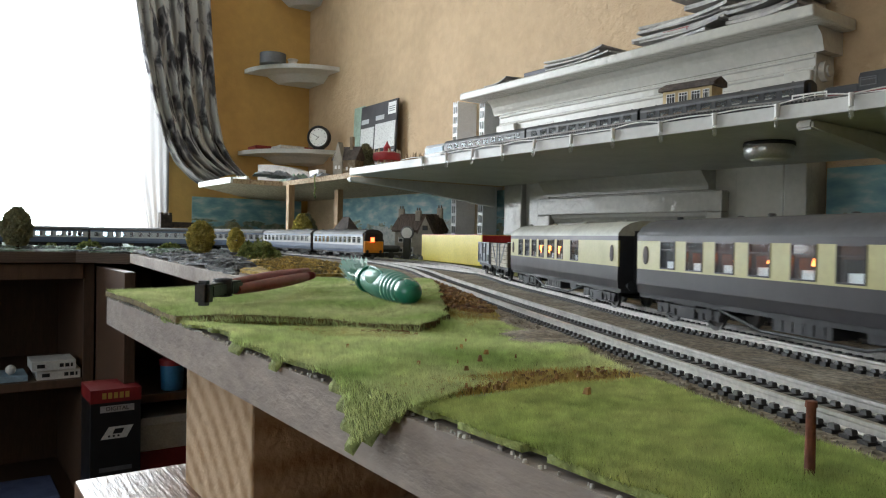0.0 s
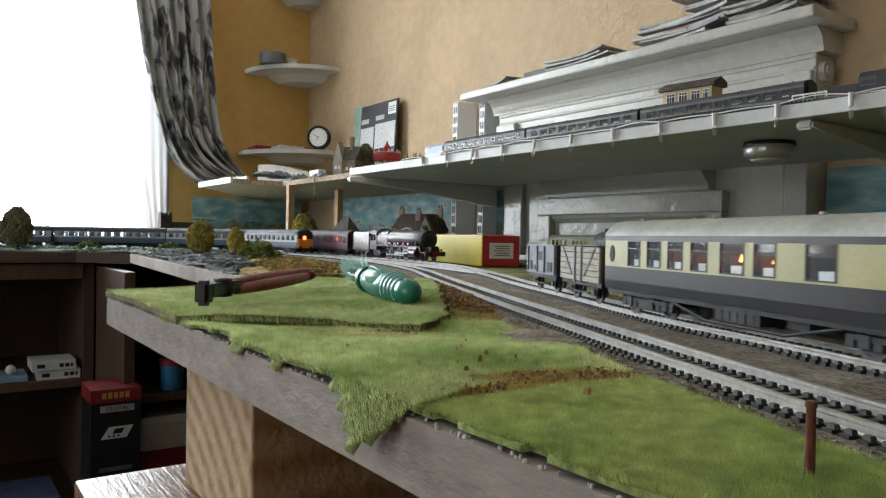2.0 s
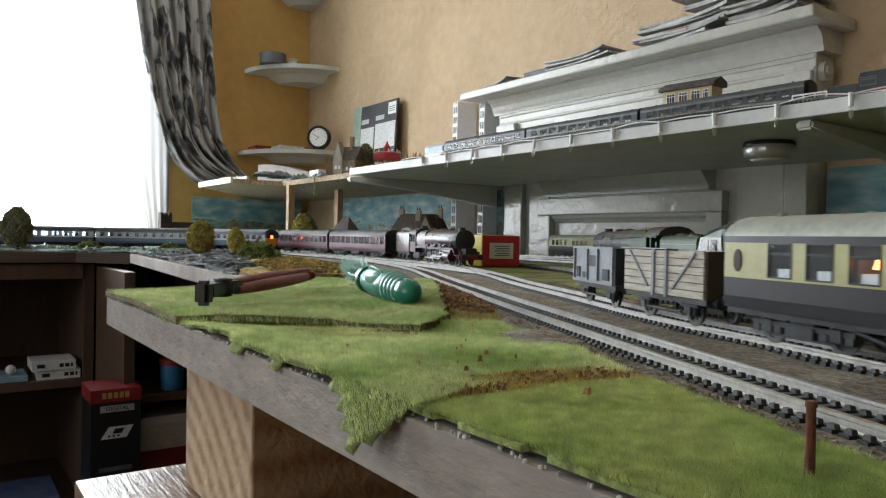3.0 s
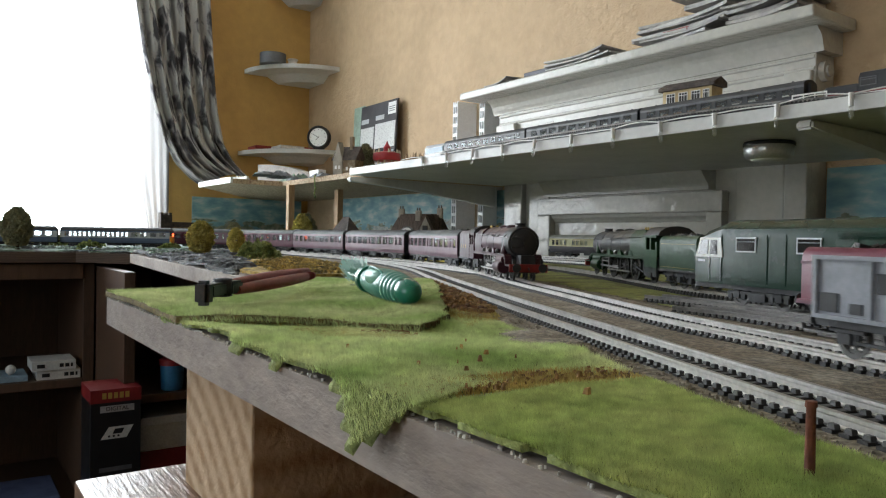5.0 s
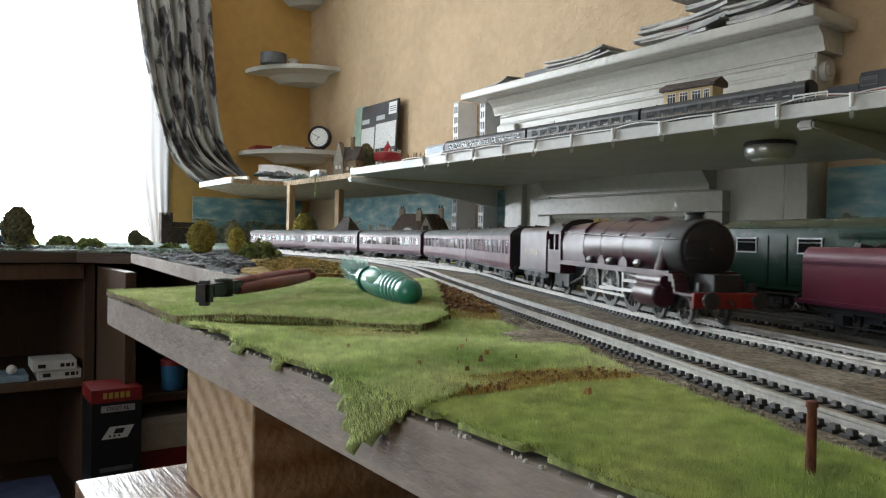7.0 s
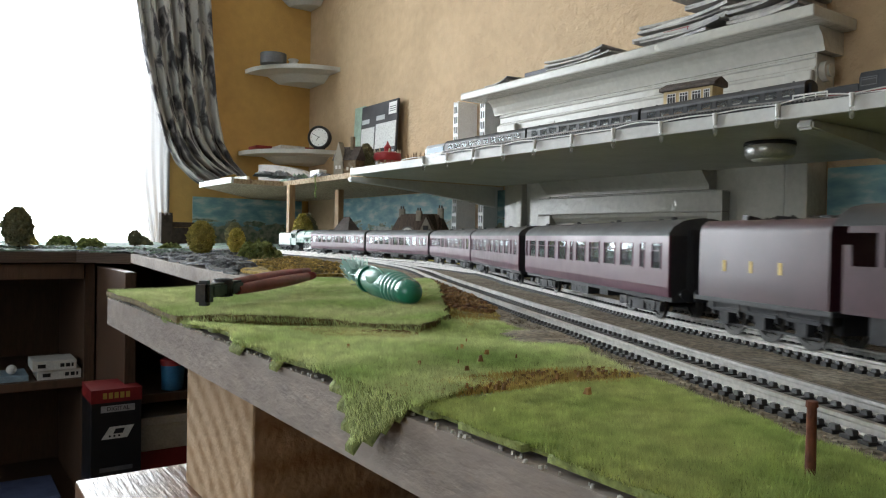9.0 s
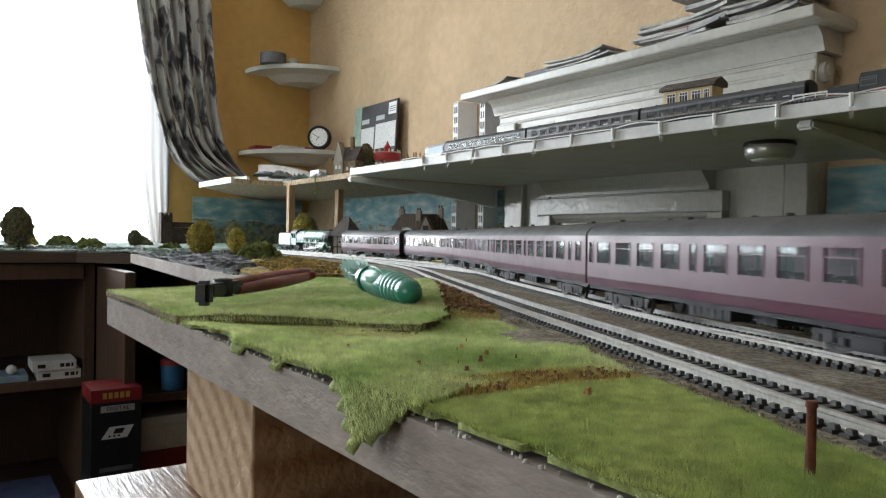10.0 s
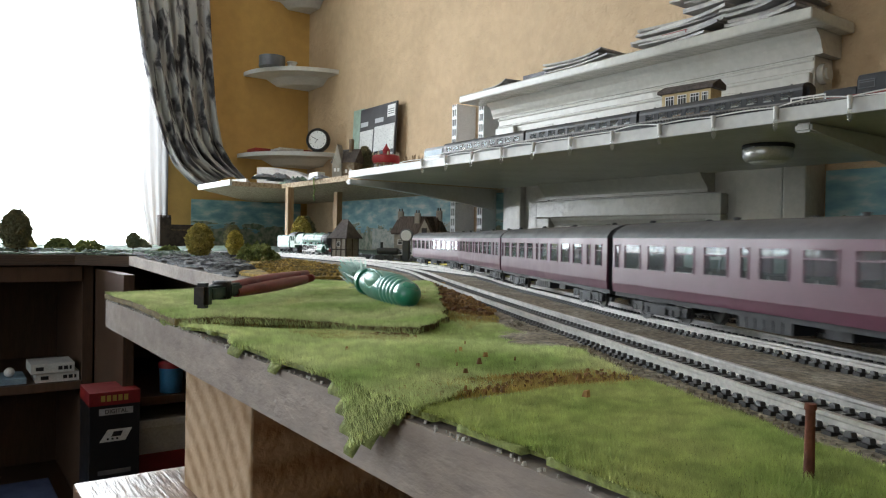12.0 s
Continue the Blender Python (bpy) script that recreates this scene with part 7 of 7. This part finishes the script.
def poster():
    c = thing("kit_package", "black and white printed kit package leaning on the wall", "package", pose(-2.475, 1.405, .215, -3, 0, 0))
    part("card", bbox(-.145, .135, -.004, .004, 0, .345, .001), mat("black_print_card", (0.03, 0.03, 0.035), 0.5, var=0.1, scale=20), c)
    grey = mat("grey_print_panel", (0.34, 0.35, 0.36), 0.55, var=0.3, scale=40, color2=(0.14, 0.14, 0.15), mix=(.45, .55))
    pale = mat("pale_print_panel", (0.55, 0.56, 0.55), 0.55, var=0.25, scale=160, color2=(0.3, 0.3, 0.31), mix=(.5, .68))
    for x0, x1, z0, z1, mm in ((-.138, -.032, .165, .255, pale), (-.022, .130, .165, .262, pale), (-.138, -.036, .012, .150, grey), (-.026, .128, .012, .152, grey), (.072, .128, .290, .335, M_WHITE)):
        part("print_panel", bbox(x0, x1, -.0056, -.0041, z0, z1), mm, c)
    for x0, x1, z in ((-.135, -.075, .272), (-.02, .045, .276), (.078, .122, .300), (.078, .122, .308), (.078, .122, .316)):
        part("print_bar", bbox(x0, x1, -.0062, -.0057, z, z + (.018 if z < .29 else .003)), M_LIGHTGREY if z < .29 else M_ICPALE, c)
    g = solid("green_card", bbox(-.045, .045, -.002, .002, 0, .355, .001), mat("pale_green_card", (0.26, 0.36, 0.29), 0.6, var=0.15, scale=20), "pale green card leaning on the wall", "card", m=pose(-2.655, 1.418, .213, -2, 0, 0))


poster()


def village():
    h = thing("village_house", "brown ceramic village house with steep gables", "ornament", pose(-1.96, 1.02, .2125, 0, 0, 30) @ Matrix.Diagonal((.85, .85, .85, 1)))
    stone = mat("brown_ceramic_stone", (0.19, 0.13, 0.075), 0.6, var=0.3, scale=60, color2=(0.30, 0.25, 0.17), bump=0.002, bump_scale=200)
    part("wall", bbox(-.045, .045, -.03, .03, 0, .062, .002), stone, h)
    bm = bmesh.new()
    roof_prism(bm, -.045, .045, -.03, .03, .060, .110, .005, .0)
    part("roof", bm, M_SLATE, h)
    bm = bmesh.new()
    a = [bm.verts.new(v) for v in ((-.042, -.036, .0), (-.004, -.036, .0), (-.004, -.036, .06), (-.023, -.036, .125), (-.042, -.036, .06))]
    b = [bm.verts.new(v.co + Vector((0, .03, 0))) for v in a]
    bm.faces.new(a)
    bm.faces.new(b[::-1])
    for i in range(5):
        bm.faces.new((a[i], b[i], b[(i + 1) % 5], a[(i + 1) % 5]))
    part("gable", bm, M_COB, h)
    part("chimney", bbox(.008, .020, -.008, .006, .08, .145, .001), stone, h)
    for x, z in ((-.030, .035), (-.016, .035), (.012, .03), (.03, .03)):
        part("window", bbox(x - .004, x + .004, -.0372 if x < 0 else -.0312, -.0358 if x < 0 else -.0298, z - .006, z + .006), M_WHITE, h)
    part("base", bbox(-.075, .065, -.055, .05, -.0, .004, .002), M_OCHREMOSS, h)
    egg_tree("dark green round tree beside the ceramic house", -1.955, 1.075, .2125, .105, .055, M_LEAFDARK, 21)
    b = thing("bandstand", "red-roofed cream model bandstand", "ornament", pose(-1.905, 1.12, .2112))
    red = mat("bandstand_red", (0.42, 0.03, 0.04), 0.4)
    cr = mat("bandstand_cream", (0.55, 0.48, 0.34), 0.5, var=0.1, scale=80)
    bm = bmesh.new()
    lathe(bm, [(.036, 0), (.036, .012), (.030, .013)], "z", (0, 0, 0), 10)
    part("plinth", bm, cr, b)
    for i in range(8):
        a = i * math.pi / 4
        bm = bmesh.new()
        cyl(bm, (.028 * math.cos(a), .028 * math.sin(a), .0125), (.028 * math.cos(a), .028 * math.sin(a), .058), .0026, n=8)
        part("pillar", bm, cr, b)
    bm = bmesh.new()
    lathe(bm, [(.040, .056), (.043, .062), (.041, .078), (.030, .082)], "z", (0, 0, 0), 16)
    part("canopy", bm, red, b, smooth=40)
    bm = bmesh.new()
    lathe(bm, [(.012, .082), (.010, .092), (.012, .096), (.004, .108), (.001, .116)], "z", (0, 0, 0), 12)
    part("cupola", bm, red, b, smooth=50)
    bm = bmesh.new()
    for i in range(8):
        a = i * math.pi / 4 + .39
        lathe(bm, [(.003, .078), (.0035, .083), (.001, .090)], "z", (.039 * math.cos(a), .039 * math.sin(a), 0), 8)
    part("finials", bm, cr, b)
    t = thing("wicker_basket", "small tan wicker basket on the shelf", "basket", pose(-1.77, 1.135, .2112))
    wick = mat("tan_wicker", (0.28, 0.18, 0.10), 0.8, var=0.3, scale=120, bump=0.002, bump_scale=260)
    bm = bmesh.new()
    lathe(bm, [(.026, 0), (.034, .05), (.031, .05), (.024, .004)], "z", (0, 0, 0), 18)
    part("bowl", bm, wick, t, smooth=40)
    bm = bmesh.new()
    rs = random.Random(2)
    for _ in range(40):
        x, y = rs.uniform(-.026, .026), rs.uniform(-.022, .022)
        cyl(bm, (x, y, .035), (x * 1.15, y * 1.15, .055 + rs.random() * .018), .0011, .0006, 5)
    part("twigs", bm, wick, t)
    solid("white_pack", bbox(-2.065, -2.0, .94, .965, .2125, .236, .002), M_WHITE, "small white plastic pack at the shelf edge", "box")
    for x, y, l, w, hh, lab in ((-2.07, .80, .10, .07, .012, "strip of pale grey plaster rubble"), (-2.1, .86, .12, .06, .020, "crumpled pale scenic cloth"), (-2.0, .95, .11, .05, .013, "heap of pale grey stones"), (-2.28, .99, .12, .08, .03, "crumpled grey-green scenic cloth")):
        rs = random.Random(int(-x * 1000))
        xs = [(-.5 + i / 9) for i in range(10)]
        verts = [(u * l, v * w, hh * max(0, (1 - (2 * u) ** 2)) * max(0, 1 - (2 * v) ** 2) ** .5 * rs.uniform(.4, 1.3)) for u in xs for v in xs]
        me = bpy.data.meshes.new("scenic_rubble")
        me.from_pydata(verts, [], [(i * 10 + j, i * 10 + j + 1, i * 10 + j + 11, i * 10 + j + 10) for i in range(9) for j in range(9)])
        me.materials.append(M_ICPALE if "pale" in lab else M_TEAL)
        solid("scenic_rubble", me, None, lab + " on the corner shelf", "rubble", "shelf rubble", m=pose(x, y, .2124, 0, 0, rs.uniform(-20, 20)))
    # curved grey arch moulding lying behind
    a = thing("plaster_arch", "pale grey curved plaster bridge on the corner shelf", "scenery", pose(-2.60, 1.13, .2125, 0, 0, 25))
    bm = bmesh.new()
    n = 14
    lo = [(-.17 + .34 * i / n, .085 * (1 - ((i / n) * 1.0) ** 2.2)) for i in range(n + 1)]
    for y in (-.03, .03):
        vs = [bm.verts.new((x, y, z + .012)) for x, z in lo] + [bm.verts.new((.17, y, 0)), bm.verts.new((-.17, y, 0))]
        bm.faces.new(vs if y > 0 else vs[::-1])
    al = list(bm.verts)
    k = len(al) // 2
    for i in range(k):
        bm.faces.new((al[i], al[(i + 1) % k], al[k + (i + 1) % k], al[k + i]))
    part("arch", bm, mat("grey_plaster", (0.36, 0.34, 0.32), 0.85, var=0.15, scale=25, bump=.001), a)
    bm = bmesh.new()
    for i in range(16):
        box(bm, -.16 + i * .02, -.147 + i * .02, -.004, .004, .0, .018)
    box(bm, -.16, .155, -.0045, .0045, 0, .007)
    solid("white_picket_strip", bm, M_WHITE, "strip of white model picket fence on the shelf edge", "model fence", m=pose(-2.33, .80, .2125, 0, 0, 15) @ Matrix.Diagonal((.45, 1, .6, 1)))


village()
bm_ = bmesh.new()
prev_ = None
for i_ in range(12):
    p_ = Vector((-1.99 + .004 * math.sin(i_ * 1.3), .9255 - .002 * (i_ % 2), .2145 - .006 * i_ * (i_ > 3)))
    if prev_ is not None:
        cyl(bm_, prev_, p_, .0022, n=6)
    prev_ = p_
solid("green_string", bm_, M_BUSH, "loop of green string hanging over the shelf edge", "string", smooth=50)
solid("shelf_end_strip", bbox(-2.53, -2.2, .741, .7495, .195, .213, .001), M_SHELFW, "white edging strip on the corner shelf board", "edging")


# --- curtains
def curtain():
    m, n, l, b = _principled("grey_leaf_print_curtain")
    tc = n.new("ShaderNodeTexCoord")
    uv = n.new("ShaderNodeUVMap")
    mp = n.new("ShaderNodeMapping")
    mp.inputs["Scale"].default_value = (9, 4.2, 1)
    mp.inputs["Rotation"].default_value = (0, 0, .5)
    l.new(uv.outputs["UV"], mp.inputs["Vector"])
    ns = n.new("ShaderNodeTexNoise")
    ns.inputs["Scale"].default_value, ns.inputs["Detail"].default_value, ns.inputs["Distortion"].default_value = 1.6, 3, 1.2
    l.new(mp.outputs["Vector"], ns.inputs["Vector"])
    vo = n.new("ShaderNodeTexVoronoi")
    vo.inputs["Scale"].default_value = 1.5
    l.new(mp.outputs["Vector"], vo.inputs["Vector"])
    add = n.new("ShaderNodeMath")
    add.operation = "MULTIPLY_ADD"
    add.inputs[1].default_value, add.inputs[2].default_value = .45, -.10
    l.new(vo.outputs["Distance"], add.inputs[0])
    su = n.new("ShaderNodeMath")
    l.new(ns.outputs["Fac"], su.inputs[0])
    l.new(add.outputs[0], su.inputs[1])
    ramp = n.new("ShaderNodeValToRGB")
    e = ramp.color_ramp.elements
    e[0].position, e[0].color = .49, (.045, .042, .046, 1)
    e[1].position, e[1].color = .66, (.40, .385, .37, 1)
    x = e.new(.57)
    x.color = (.17, .16, .165, 1)
    l.new(su.outputs[0], ramp.inputs["Fac"])
    l.new(ramp.outputs["Color"], b.inputs["Base Color"])
    b.inputs["Roughness"].default_value = .9
    cols, rows = 90, 70
    verts, faces, uvs = [], [], []
    zs = [1.42, 1.03, .75, .55, .42, .345, .29, .255]
    left = [.62, .645, .685, .725, .765, .80, .86, .92]
    right = [.93, .955, .975, .99, 1.01, 1.05, 1.10, 1.14]
    for r in range(rows + 1):
        u = r / rows
        z = 1.42 + (.255 - 1.42) * u
        a, c = float(np.interp(-z, [-q for q in zs], left)), float(np.interp(-z, [-q for q in zs], right))
        for k in range(cols + 1):
            v = k / cols
            wob = .6 * math.sin(u * 5 + v * 3)
            fold = math.sin(v * 6.283 * 5.5 + wob + .8 * math.sin(u * 3.1)) * .022 + .010 * math.sin(v * 6.283 * 11 + u * 9)
            zz = z + .05 * u ** 6 * math.sin(v * 3.14) - (.03 * (1 - v)) * u ** 5
            verts.append((X_END + .075 + fold + .07 * u ** 3, a + (c - a) * v, zz))
            uvs.append((v * .9, u * 1.6))
    for r in range(rows):
        for k in range(cols):
            i = r * (cols + 1) + k
            faces.append((i, i + 1, i + cols + 2, i + cols + 1))
    me = bpy.data.meshes.new("curtain")
    me.from_pydata(verts, [], faces)
    lay = me.uv_layers.new(name="cloth")
    for lp in me.loops:
        lay.data[lp.index].uv = uvs[lp.vertex_index]
    me.materials.append(m)
    for p in me.polygons:
        p.use_smooth = True
    solid("curtain", me, None, "heavy grey curtain printed with leaves, drawn back", "curtain")
    # sheer net curtain behind it
    m2 = bpy.data.materials.new("white_net")
    m2.use_nodes = True
    nn, ll = m2.node_tree.nodes, m2.node_tree.links
    mixs = nn.new("ShaderNodeMixShader")
    tr, tl = nn.new("ShaderNodeBsdfTransparent"), nn.new("ShaderNodeBsdfTranslucent")
    tl.inputs["Color"].default_value = (.20, .20, .20, 1)
    mixs.inputs[0].default_value = .95
    ll.new(tr.outputs[0], mixs.inputs[1])
    ll.new(tl.outputs[0], mixs.inputs[2])
    ll.new(mixs.outputs[0], nn["Material Output"].inputs["Surface"])
    verts, faces = [], []
    for r in range(31):
        u = r / 30
        z = 1.42 - 1.46 * u
        for k in range(41):
            v = k / 40
            y0 = .675 - .012 * math.sin(u * 5) + .35 * max(0, u - .70) ** 1.5
            verts.append((X_END + .012 + .004 * math.sin(v * 24 + u * 2), y0 + (.81 - y0) * v, z))
    for r in range(30):
        for k in range(40):
            i = r * 41 + k
            faces.append((i, i + 1, i + 42, i + 41))
    me = bpy.data.meshes.new("net_curtain")
    me.from_pydata(verts, [], faces)
    me.materials.append(m2)
    for p in me.polygons:
        p.use_smooth = True
    solid("net_curtain", me, None, "sheer white net curtain hanging at the window", "curtain")


curtain()


def castle_wall():
    c = thing("castle_wall", "dark brown model castle wall with tower and arches", "model building", pose(-2.90, .70, -.006))
    stone = mat("dark_brown_card_stone", (0.05, 0.032, 0.024), 0.85, var=0.3, scale=70, bump=.001, bump_scale=300)
    part("tower", bbox(-.02, .02, .004, .046, 0, .112, .001), stone, c)
    bm = bmesh.new()
    for k in range(3):
        box(bm, -.02, .02, .004 + .016 * k, .013 + .016 * k, .112, .121)
    part("battlement", bm, stone, c)
    part("parapet", bbox(-.009, .009, .0465, .135, .066, .086, .001), stone, c)
    for k in range(5):
        part("pillar", bbox(-.008, .008, .047 + .019 * k, .056 + .019 * k, 0, .0655, .001), stone, c)
    part("rear_wall", bbox(.0095, .012, .0465, .135, 0, .065), stone, c)


castle_wall()
# ---------------------------------------------------------------- trains in motion
def motions():
    times = [i * 0.25 for i in range(49)]
    front = lambda t: 3.612 + .1562 * (t - 5) - .0055 * max(0, t - 8.2) + float(np.interp(t, [0, 3, 5, 7, 9, 12], [.018, .034, .054, .060, .040, .032]))
    walk(ENGINE, [(t, OUTER.stand(front(t) - .154, .12)) for t in times])
    for k, ob in enumerate(MAROONS):
        walk(ob, [(t, OUTER.stand(front(t) - .324 - .258 * k - .127)) for t in times])
    tail = lambda t: 3.484 + .1088 * t
    walk(VAN, [(t, OUTER.stand(tail(t) + .036, .042)) for t in times])
    walk(WAGON, [(t, OUTER.stand(tail(t) + .120, .042)) for t in times])
    for k, ob in enumerate(PULLMANS):
        walk(ob, [(t, OUTER.stand(tail(t) + .288 + .255 * k, .155)) for t in times])
    for k, ob in enumerate(BLUES):
        walk(ob, [(t, INNER.stand(2.958 - .1705 * t - .13 - .262 * k)) for t in times])
    # the driving wheels roll
    fine = [i * 0.1 for i in range(121)]
    for w in DRIVERS:
        home = w.matrix_basis.copy()
        side = 1 if home.translation.y > 0 else -1
        walk(w, [(t, home @ pose(0, 0, 0, 0, side * math.degrees(.1562 * t / .0130), 0)) for t in fine])


motions()
